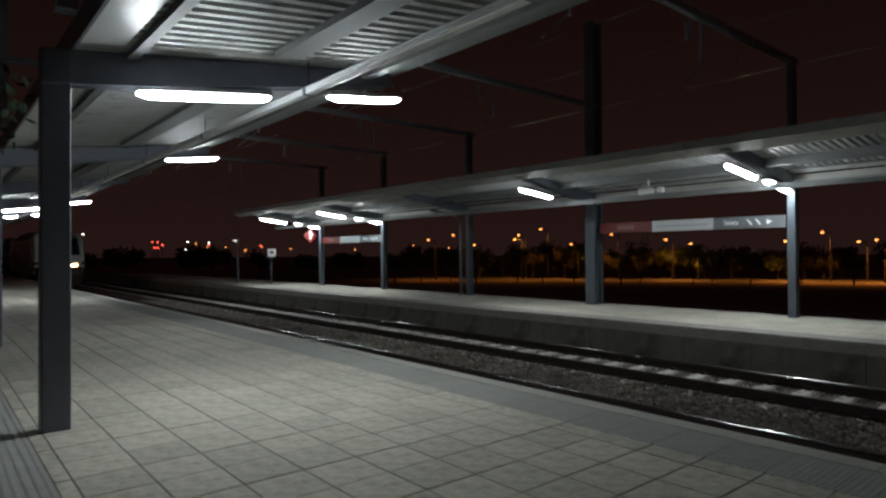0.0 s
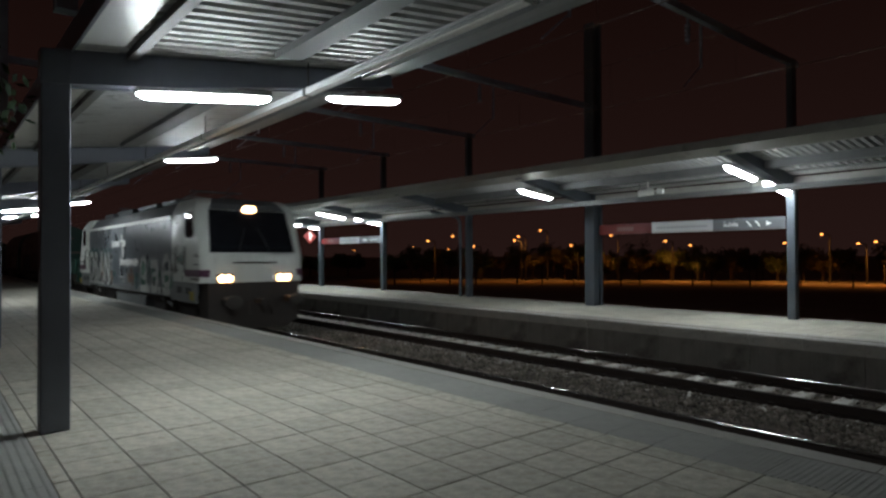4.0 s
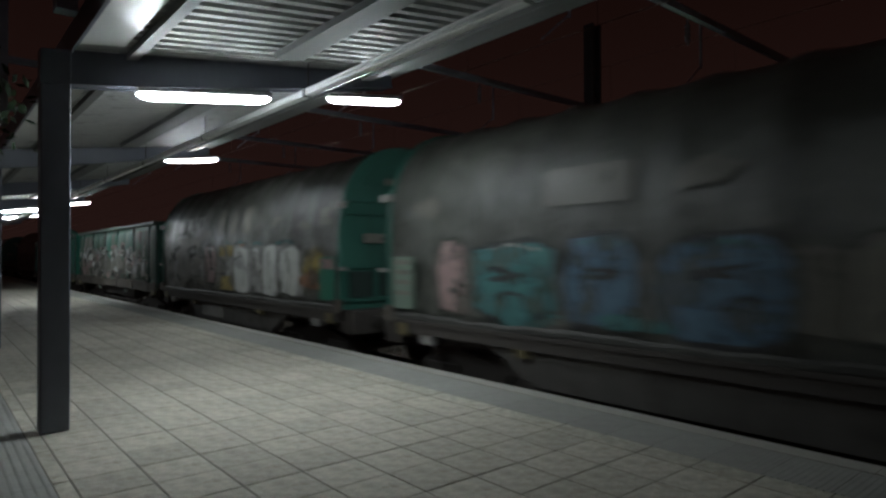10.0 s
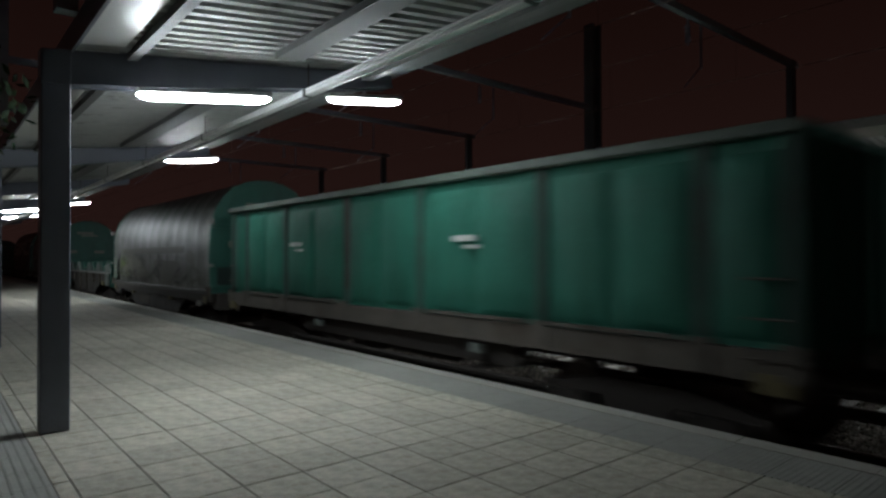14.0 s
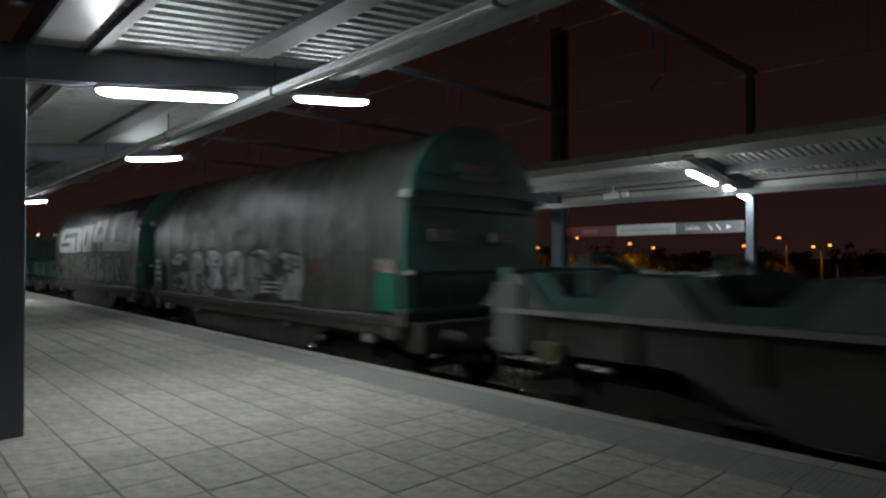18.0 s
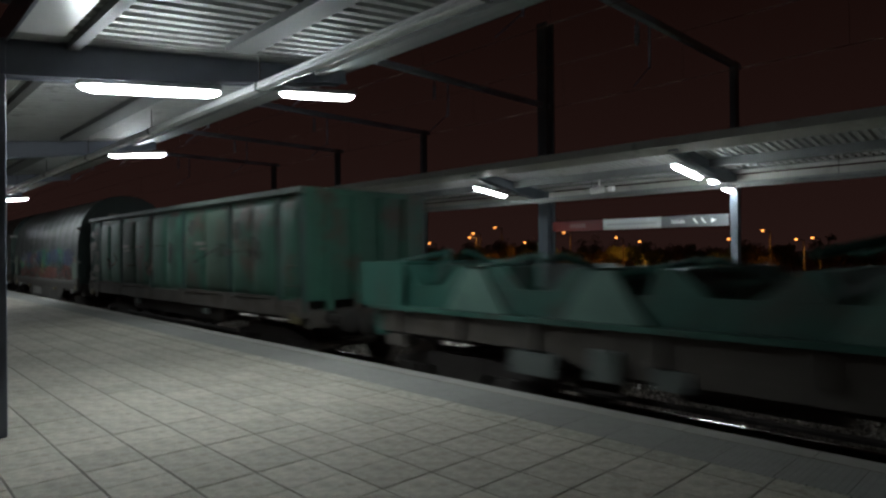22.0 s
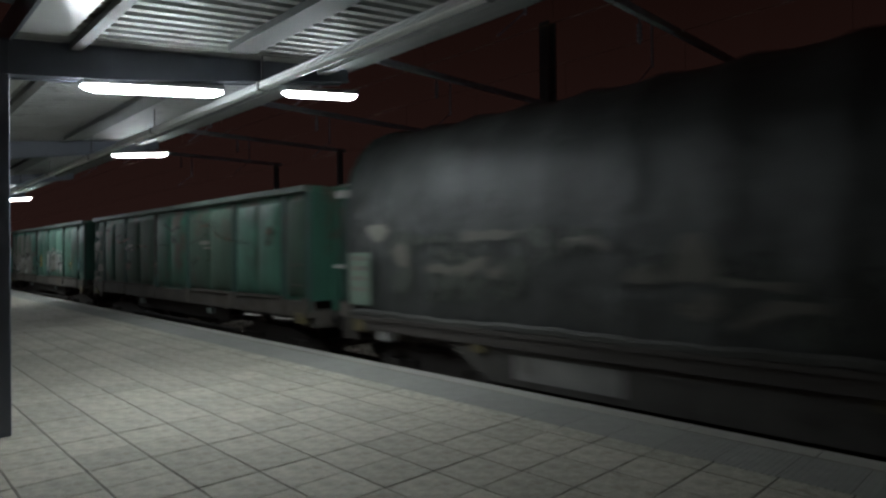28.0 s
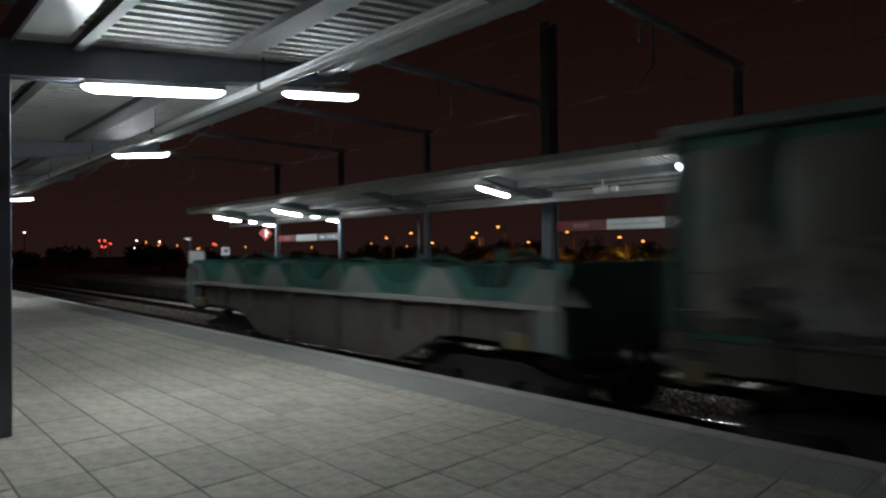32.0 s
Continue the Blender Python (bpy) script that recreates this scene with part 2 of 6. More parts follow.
# ---- mesh tools ----
def box(bm, x0, x1, y0, y1, z0, z1):
    vs = [bm.verts.new(p) for p in ((x0, y0, z0), (x1, y0, z0), (x1, y1, z0), (x0, y1, z0), (x0, y0, z1), (x1, y0, z1), (x1, y1, z1), (x0, y1, z1))]
    for f in ((0, 3, 2, 1), (4, 5, 6, 7), (0, 1, 5, 4), (1, 2, 6, 5), (2, 3, 7, 6), (3, 0, 4, 7)):
        bm.faces.new([vs[i] for i in f])
    return vs


def loft(bm, rings, close=True, caps=True):
    """Skin between rings of points; rings of equal length."""
    rows = [[bm.verts.new(p) for p in r] for r in rings]
    n = len(rows[0])
    for a, b in zip(rows, rows[1:]):
        for i in range(n if close else n - 1):
            j = (i + 1) % n
            bm.faces.new((a[i], a[j], b[j], b[i]))
    if caps and close:
        bm.faces.new(list(reversed(rows[0])))
        bm.faces.new(rows[-1])
    return rows


def prism(bm, pts, axis, a, b):
    """Extrude a 2D outline along an axis: x takes (y, z), y takes (x, z), z takes (x, y)."""
    def put(p, t):
        return {"x": (t, p[0], p[1]), "y": (p[0], t, p[1]), "z": (p[0], p[1], t)}[axis]
    loft(bm, [[put(p, a) for p in pts], [put(p, b) for p in pts]])


def tube(bm, p, q, r0, r1=None, n=10):
    p, q = Vector(p), Vector(q)
    r1 = r0 if r1 is None else r1
    d = (q - p).normalized()
    u = d.orthogonal().normalized()
    w = d.cross(u)
    ring = lambda c, r: [c + (u * math.cos(k * 2 * math.pi / n) + w * math.sin(k * 2 * math.pi / n)) * r for k in range(n)]
    loft(bm, [ring(p, r0), ring(q, r1)])


def bevel(bm, w, seg=1):
    bmesh.ops.bevel(bm, geom=list(bm.edges), offset=w, segments=seg, affect="EDGES", profile=0.5, clamp_overlap=True)


def mesh_of(bm, name, *mats, smooth=False):
    bmesh.ops.recalc_face_normals(bm, faces=bm.faces)
    me = bpy.data.meshes.new(name)
    bm.to_mesh(me)
    bm.free()
    for m in mats:
        me.materials.append(m)
    if smooth:
        me.polygons.foreach_set("use_smooth", [True] * len(me.polygons))
        me.set_sharp_from_angle(angle=radians(35))
    return me


def part(name, bm, material, parent, label="", smooth=False, at=None):
    ob = new(name, mesh_of(bm, name, material, smooth=smooth))
    ob.parent = parent
    if at is not None:
        ob.matrix_basis = at
    if label:
        ob["label"] = label
    return ob


def piece(name, me, parent, m):
    ob = new(name, me)
    ob.parent = parent
    ob.matrix_basis = m
    return ob


def thing(name, label, category, m=None, group="", kind=""):
    ob = new(name)
    ob.empty_display_size = 0.2
    if m is not None:
        ob.matrix_basis = m
    return tagged(ob, label, category, group, kind)


def B():
    return bmesh.new()


def text_mesh(body, size, fat=0.0, depth=0.004, aspect=1.0):
    """Lettering in the built-in font, as a mesh in the x/y plane, centred."""
    cu = bpy.data.curves.new("lettering", "FONT")
    cu.body, cu.size, cu.offset, cu.extrude = body, size, fat, depth
    cu.align_x, cu.align_y = "CENTER", "CENTER"
    ob = bpy.data.objects.new("lettering", cu)
    scene.collection.objects.link(ob)
    dg = bpy.context.evaluated_depsgraph_get()
    me = bpy.data.meshes.new_from_object(ob.evaluated_get(dg))
    bpy.data.objects.remove(ob)
    bm = bmesh.new()
    bm.from_mesh(me)
    bmesh.ops.remove_doubles(bm, verts=bm.verts, dist=0.0005)
    for v in bm.verts:
        v.co.x *= aspect
    bm.to_mesh(me)
    bm.free()
    return me


def from_arrays(name, verts, faces, *mats):
    me = bpy.data.meshes.new(name)
    me.from_pydata(verts, [], faces)
    for m in mats:
        me.materials.append(m)
    return me


def boxes(name, parent, material, spans, label="", bev=0.0):
    """Several alike parts, each an object of its own, from spans (x0, x1, y0, y1, z0, z1)."""
    for sp in spans:
        bm = B()
        box(bm, min(sp[0], sp[1]), max(sp[0], sp[1]), min(sp[2], sp[3]), max(sp[2], sp[3]), sp[4], sp[5])
        if bev:
            bevel(bm, bev)
        part(name, bm, material, parent, label)


def tubes(name, parent, material, runs, r, label="", n=8):
    for p, q in runs:
        bm = B()
        tube(bm, p, q, r, n=n)
        part(name, bm, material, parent, label)


# ---- plan ----
EDGE, OPP = 5.41, 12.71        # platform edges
RAIL_Z = -0.65                 # top of the rails
TRACK_A, TRACK_B = 7.03, 11.075
COL, OCOL = 0.885, 15.93       # column lines
BAYS = [-0.1 + 6.6 * k for k in range(-2, 8)]
OBAYS = [0.2 + 5.75 * k for k in range(-2, 6)]
SLOPE = 0.124


def deck_z(d):
    """Underside of a canopy's sheeting, d metres out from its column line."""
    return 3.43 + SLOPE * (d - 0.115)


# ---- ground ----
bm = B()
G = 40
for i in range(G + 1):
    for j in range(G + 1):
        x, y = -900 + 2400 * i / G, -900 + 2400 * j / G
        bm.verts.new((x, y, -1.6 + 0.05 * noise.noise((x * 0.01, y * 0.01, 0))))
bm.verts.ensure_lookup_table()
for i in range(G):
    for j in range(G):
        a = i * (G + 1) + j
        bm.faces.new((bm.verts[a], bm.verts[a + 1], bm.verts[a + G + 2], bm.verts[a + G + 1]))
tagged(new("ground", mesh_of(bm, "ground", M_EARTH)), "dark bare earth stretching away beyond the tracks", "ground", kind="structure")
bm = B()
box(bm, -2, 13, -300, 420, -1.7, -1.552)
road = tagged(new("road", mesh_of(bm, "road", M_ASPHALT)), "asphalt road lit orange by street lamps", "road", kind="structure")
road.matrix_basis = pose(66, 38, 0, 0, 0, 31.5)

# ---- track bed ----
bm = B()
prism(bm, [(EDGE + 0.3, -1.62), (EDGE + 0.3, -0.95), (TRACK_A + 1.05, -0.90), (TRACK_A + 1.4, -0.84), (TRACK_B - 1.2, -0.84), (TRACK_B - 0.9, -0.90), (TRACK_B + 0.9, -0.92), (OPP - 0.2, -0.96), (OPP - 0.2, -1.62)], "y", -40, 330)
bed = tagged(new("track_bed", mesh_of(bm, "track_bed", M_BED)), "bed of dark grey-brown crushed stone under both tracks", "track bed", kind="structure")

SLEEPER_Z = RAIL_Z - 0.28
bm = B()
prism(bm, [(-0.13, -0.1), (-0.13, 0.07), (-0.1, 0.1), (0.1, 0.1), (0.13, 0.07), (0.13, -0.1)], "x", -1.3, 1.3)
ME_SLEEPER = mesh_of(bm, "sleeper", M_SLEEPER)


def track(cx, label, first, count, half, pitch):
    t = thing("railway_track", label, "railway track", pose(cx, 0, 0), "pair of tracks", "structure")
    for s in (-half, half):
        bm = B()
        zt = RAIL_Z
        prism(bm, [(s - 0.075, zt - 0.182), (s - 0.075, zt - 0.165), (s - 0.012, zt - 0.14), (s - 0.012, zt - 0.045), (s - 0.034, zt - 0.03), (s - 0.034, zt - 0.0135),
                   (s + 0.034, zt - 0.0135), (s + 0.034, zt - 0.03), (s + 0.012, zt - 0.045), (s + 0.012, zt - 0.14), (s + 0.075, zt - 0.165), (s + 0.075, zt - 0.182)], "y", -40, 330)
        r = part("rail", bm, M_RAIL, t, "rusty steel rail with a polished running surface")
        bm = B()
        prism(bm, [(s - 0.0335 * math.cos(a * math.pi / 12), zt - 0.013 + 0.013 * math.sin(a * math.pi / 12)) for a in range(13)], "y", -40, 330)
        part("railhead", bm, M_RAIL if cx == TRACK_B and s < 0 else M_RAILTOP, r, "worn railhead", smooth=True)
    for k in range(count):
        piece("sleeper", ME_SLEEPER, t, pose(0.004 * math.sin(k * 7.1), first + pitch * k, SLEEPER_Z + 0.004 * math.sin(k * 3.3)))
    # the sleepers far along the line, and the rail clips
    vs, fs = [], []
    for k in range(220):
        y = first + pitch * (count + k)
        o = len(vs)
        vs += [(a, y + b, SLEEPER_Z + c) for c in (-0.1, 0.1) for a, b in ((-1.3, -0.12), (1.3, -0.12), (1.3, 0.12), (-1.3, 0.12))]
        fs += [(o + 4, o + 5, o + 6, o + 7), (o, o + 1, o + 5, o + 4), (o + 1, o + 2, o + 6, o + 5), (o + 2, o + 3, o + 7, o + 6), (o + 3, o, o + 4, o + 7)]
    far = new("far_sleepers", from_arrays("far_sleepers", vs, fs, M_SLEEPER))
    far.parent = t
    far["kind"] = "stuff"
    vs, fs = [], []
    for k in range(count):
        y = first + pitch * k
        for s in (-half, half):
            for d in (-0.1, 0.1):
                o = len(vs)
                vs += [(s + d + a, y + b, RAIL_Z - 0.125 + c) for c in (-0.06, 0.0) for a, b in ((-0.035, -0.05), (0.035, -0.05), (0.035, 0.05), (-0.035, 0.05))]
                fs += [(o + 4, o + 5, o + 6, o + 7), (o, o + 1, o + 5, o + 4), (o + 1, o + 2, o + 6, o + 5), (o + 2, o + 3, o + 7, o + 6), (o + 3, o, o + 4, o + 7)]
    clips = new("rail_clips", from_arrays("rail_clips", vs, fs, M_RAIL))
    clips.parent = t
    clips["kind"] = "stuff"
    return t


track(TRACK_A + 0.07, "railway track with rusty rails beside the paved platform", -6.0, 80, 0.93, 0.6)
track(TRACK_B, "railway track with pale concrete sleepers and a polished rail", -5.92, 90, 0.75, 0.63)

# loose stones of the ballast
rng = np.random.default_rng(5)
ico = [(0, 0, 1), (0.9, 0, 0.35), (0.28, 0.85, 0.3), (-0.72, 0.53, 0.4), (-0.7, -0.5, 0.3), (0.3, -0.85, 0.4), (0.5, 0.5, -0.6), (-0.6, 0.1, -0.7), (0.2, -0.6, -0.6)]
ico_f = [(0, 1, 2), (0, 2, 3), (0, 3, 4), (0, 4, 5), (0, 5, 1), (1, 6, 2), (2, 7, 3), (3, 7, 4), (4, 8, 5), (5, 8, 1), (1, 8, 6), (2, 6, 7), (4, 7, 8), (6, 8, 7)]
base = np.array(ico)
vs, fs = [], []
N_ST = 42000
ys = 1.0 + 34 * rng.random(N_ST) ** 1.6
xs = EDGE + 0.4 + (OPP - EDGE - 0.6) * rng.random(N_ST)
for k in range(N_ST):
    r = 0.018 + 0.026 * rng.random()
    a = rng.random() * 6.283
    sc = r * (0.7 + 0.6 * rng.random(3))
    p = base * sc
    c, s = math.cos(a), math.sin(a)
    p = np.stack([p[:, 0] * c - p[:, 1] * s, p[:, 0] * s + p[:, 1] * c, p[:, 2]], 1)
    if min(abs(xs[k] - c) for c in (TRACK_A - 0.86, TRACK_A + 1.0, TRACK_B - 0.75, TRACK_B + 0.75)) < 0.10:
        continue
    z = -0.885 + 0.035 * rng.random() + 0.015 * math.sin(xs[k] * 1.7 + 0.4 * math.sin(ys[k]))
    if TRACK_A + 1.3 < xs[k] < TRACK_B - 1.0:
        z += 0.055
    if xs[k] > TRACK_B - 0.75:
        z -= 0.035
    o = len(vs)
    vs += (p + np.array([xs[k], ys[k], z])).tolist()
    fs += [tuple(o + i for i in f) for f in ico_f]
tagged(new("ballast", from_arrays("ballast", vs, fs, M_STONE)), "crushed brownish ballast stones between the rails", "ballast", kind="stuff")


# ---- platforms ----
def platform(name, label, x0, x1, y0, y1, face):
    p = thing(name, label, "platform", kind="structure")
    bm = B()
    box(bm, x0, x1, y0, y1, -1.62, -0.0065)
    part("platform_body", bm, M_JOINT, p, "dark mortar bed")
    return p


near = platform("platform", "station platform paved with beige-grey square tiles", -7.0, EDGE - 0.145, -14, 150, 1)
opp = platform("platform", "opposite station platform with a pale concrete edge", OPP + 0.145, 16.55, -30, 62, -1)

TS = 0.44
X_T0 = 0.78
bm = B()
box(bm, 0.0055, TS - 0.0055, 0.0055, TS - 0.0055, -0.03, 0.0)
bm.edges.ensure_lookup_table()
top = [e for e in bm.edges if all(v.co.z > -0.001 for v in e.verts)]
bmesh.ops.bevel(bm, geom=top, offset=0.004, segments=1, affect="EDGES")
ME_TILE = mesh_of(bm, "tile", M_TILE)
Y_T0 = 0.13
cols = [X_T0 + TS * k for k in range(8)]          # the walking field, up to the ribbed band
count = 0
for j in range(2, 36):
    for x in cols:
        y = Y_T0 + TS * j
        if y < 3.0 and x < 2.2 or y < 2.0 and x < 3.6:
            continue
        dz = 0.0012 * math.sin(12.9 * x + 78.2 * y)
        piece("tile", ME_TILE, near, pose(x, y, dz, 0.10 * math.sin(31 * x + 17 * y), 0.10 * math.sin(13 * x + 41 * y)))
        count += 1


def tile_field(name, x0, x1, nx, y0, y1, size_y, material, parent, skip=None):
    vs, fs = [], []
    w = (x1 - x0) / nx
    y = y0
    while y < y1:
        for i in range(nx):
            x = x0 + i * w
            if skip and skip(x, y):
                continue
            o = len(vs)
            dz = 0.0012 * math.sin(12.9 * x + 78.2 * y)
            vs += [(x + a, y + b, c) for c, e in ((-0.03, 0.002), (dz, 0.0065)) for a, b in ((e, e), (w - e, e), (w - e, size_y - e), (e, size_y - e))]
            fs += [(o + 4, o + 5, o + 6, o + 7), (o, o + 1, o + 5, o + 4), (o + 1, o + 2, o + 6, o + 5), (o + 2, o + 3, o + 7, o + 6), (o + 3, o, o + 4, o + 7)]
        y += size_y
    ob = new(name, from_arrays(name, vs, fs, material))
    ob.parent = parent
    ob["kind"] = "stuff"
    return ob


def near_done(x, y):
    j = round((y - Y_T0) / TS)
    y = Y_T0 + TS * j
    return 2 <= j < 36 and not (y < 3.0 and x < 2.2 or y < 2.0 and x < 3.6)


tile_field("half_tiles", X_T0 + 8 * TS, X_T0 + 8 * TS + 0.24, 1, Y_T0 - TS * 31, 150 - TS, TS, M_TILE_FAR, near)
tile_field("far_tiles", X_T0, X_T0 + 8 * TS, 8, Y_T0 - TS * 31, 150 - TS, TS, M_TILE_FAR, near, near_done)
tile_field("back_tiles", X_T0 - TS * 1.25 - 14 * TS, X_T0 - TS * 1.25, 14, Y_T0 - TS * 31, 60, TS, M_TILE_FAR, near)
X_O0 = OPP + 0.42
for j in range(28, 66):
    for i in range(7):
        piece("tile", ME_TILE, opp, pose(X_O0 + TS * i, -14.9 + TS * j, 0.001 * math.sin(5.1 * i + 2.3 * j)))
tile_field("far_tiles", X_O0, X_O0 + 7 * TS, 7, -14.9 + TS * 66, 61.5, TS, M_TILE_FAR, opp)
tile_field("far_tiles", X_O0, X_O0 + 7 * TS, 7, -14.9 - TS * 34, -14.9 + TS * 27.5, TS, M_TILE_FAR, opp)
tile_field("border_tiles", X_O0 + 7 * TS, 16.5, 1, -14.9 - TS * 34, 61.5, TS, M_TILE_FAR, opp)

# ribbed band along the edge: bars across, in slabs
X_RIB, X_LIP = X_T0 + 8 * TS + 0.24, 5.166
bm = B()
box(bm, 0.003, X_LIP - X_RIB - 0.003, 0.003, TS - 0.003, -0.03, -0.004)
for k in range(9):
    yy = 0.03 + k * 0.047
    prism(bm, [(yy, -0.004), (yy + 0.006, -0.001), (yy + 0.019, -0.001), (yy + 0.025, -0.004)], "x", 0.01, X_LIP - X_RIB - 0.01)
ME_RIB = mesh_of(bm, "ribbed_slab", M_TACTILE)
for j in range(0, 60):
    piece("ribbed_slab", ME_RIB, near, pose(X_RIB, 0.6 + TS * j, 0))
bm = B()
box(bm, X_RIB, X_LIP, 0.6 + TS * 60, 149, -0.03, 0.0)
box(bm, X_RIB, X_LIP, -14, 0.6, -0.03, 0.0)
part("ribbed_band", bm, M_TACTILE, near, "dark ribbed warning band")
# studded band by the columns
bm = B()
box(bm, 0.003, TS - 0.003, 0.003, TS - 0.003, -0.03, -0.003)
for i in range(7):
    for j in range(7):
        cx, cy = 0.035 + i * 0.0617, 0.035 + j * 0.0617
        loft(bm, [[(cx + r * a, cy + r * b, z) for a, b in ((1, 0), (0.5, 0.87), (-0.5, 0.87), (-1, 0), (-0.5, -0.87), (0.5, -0.87))] for r, z in ((0.017, -0.003), (0.012, 0.003))])
ME_STUD = mesh_of(bm, "studded_slab", M_TACTILE)
for j in range(6, 26):
    piece("studded_slab", ME_STUD, near, pose(X_T0 - TS * 0.25 - TS, Y_T0 + TS * j, 0))
bm = B()
box(bm, X_T0 - TS * 0.25 - TS, X_T0 - TS * 0.25, Y_T0 + TS * 26, 90, -0.03, 0.001)
box(bm, X_T0 - TS * 0.25 - TS, X_T0 - TS * 0.25, -13.5, Y_T0 + TS * 6, -0.03, 0.001)
part("studded_band", bm, M_TACTILE, near, "dark studded warning band")
tile_field("border_tiles", X_T0 - TS * 0.25, X_T0, 1, Y_T0 - TS * 31, 120, TS, M_TILE_FAR, near)


def kerbs(parent, xe, side, y0, n, far):
    """Kerb stones of a metre each, with the drop to the track bed built of slabs."""
    bm = B()
    w = 0.24 if side > 0 else 0.30
    prism(bm, [(0, -0.15), (0, -0.018), (-0.018, 0.0), (-w, 0.0), (-w, -0.15)] if side > 0 else [(0.035, -0.27), (0.035, -0.135), (0, -0.125), (0, -0.05), (0.02, -0.03), (0.10, -0.012), (w + 0.1, 0.0), (w + 0.1, -0.27)], "y", 0.004, 0.996)
    me = mesh_of(bm, "kerb_stone", M_KERB)
    bm = B()
    box(bm, -0.14 if side > 0 else 0.07, -0.07 if side > 0 else 0.14, 0.006, 1.99, -1.0, -0.152 if side > 0 else -0.272)
    mw = mesh_of(bm, "wall_slab", M_WALL)
    for k in range(n):
        piece("kerb_stone", me, parent, pose(xe, y0 + k, 0.001 * math.sin(k * 5.0)))
        if k % 2 == 0:
            piece("wall_slab", mw, parent, pose(xe + 0.004 * math.sin(k * 2.3), y0 + k, 0))
    bm = B()
    a, b = (xe - w, xe) if side > 0 else (xe, xe + w + 0.1)
    box(bm, a, b, y0 + n, far, -0.15, 0.0 if side > 0 else -0.01)
    box(bm, a, b, -14 if side > 0 else -30, y0, -0.15, 0.0 if side > 0 else -0.01)
    box(bm, min(a + 0.07, b - 0.14), max(a + 0.07, b - 0.14), y0 + n, far, -1.0, -0.152)
    box(bm, min(a + 0.07, b - 0.14), max(a + 0.07, b - 0.14), -14 if side > 0 else -30, y0, -1.0, -0.152)
    part("far_kerb", bm, M_KERB, parent)


kerbs(near, EDGE, 1, 0.4, 48, 149)
kerbs(opp, OPP, -1, -4.4, 60, 62)


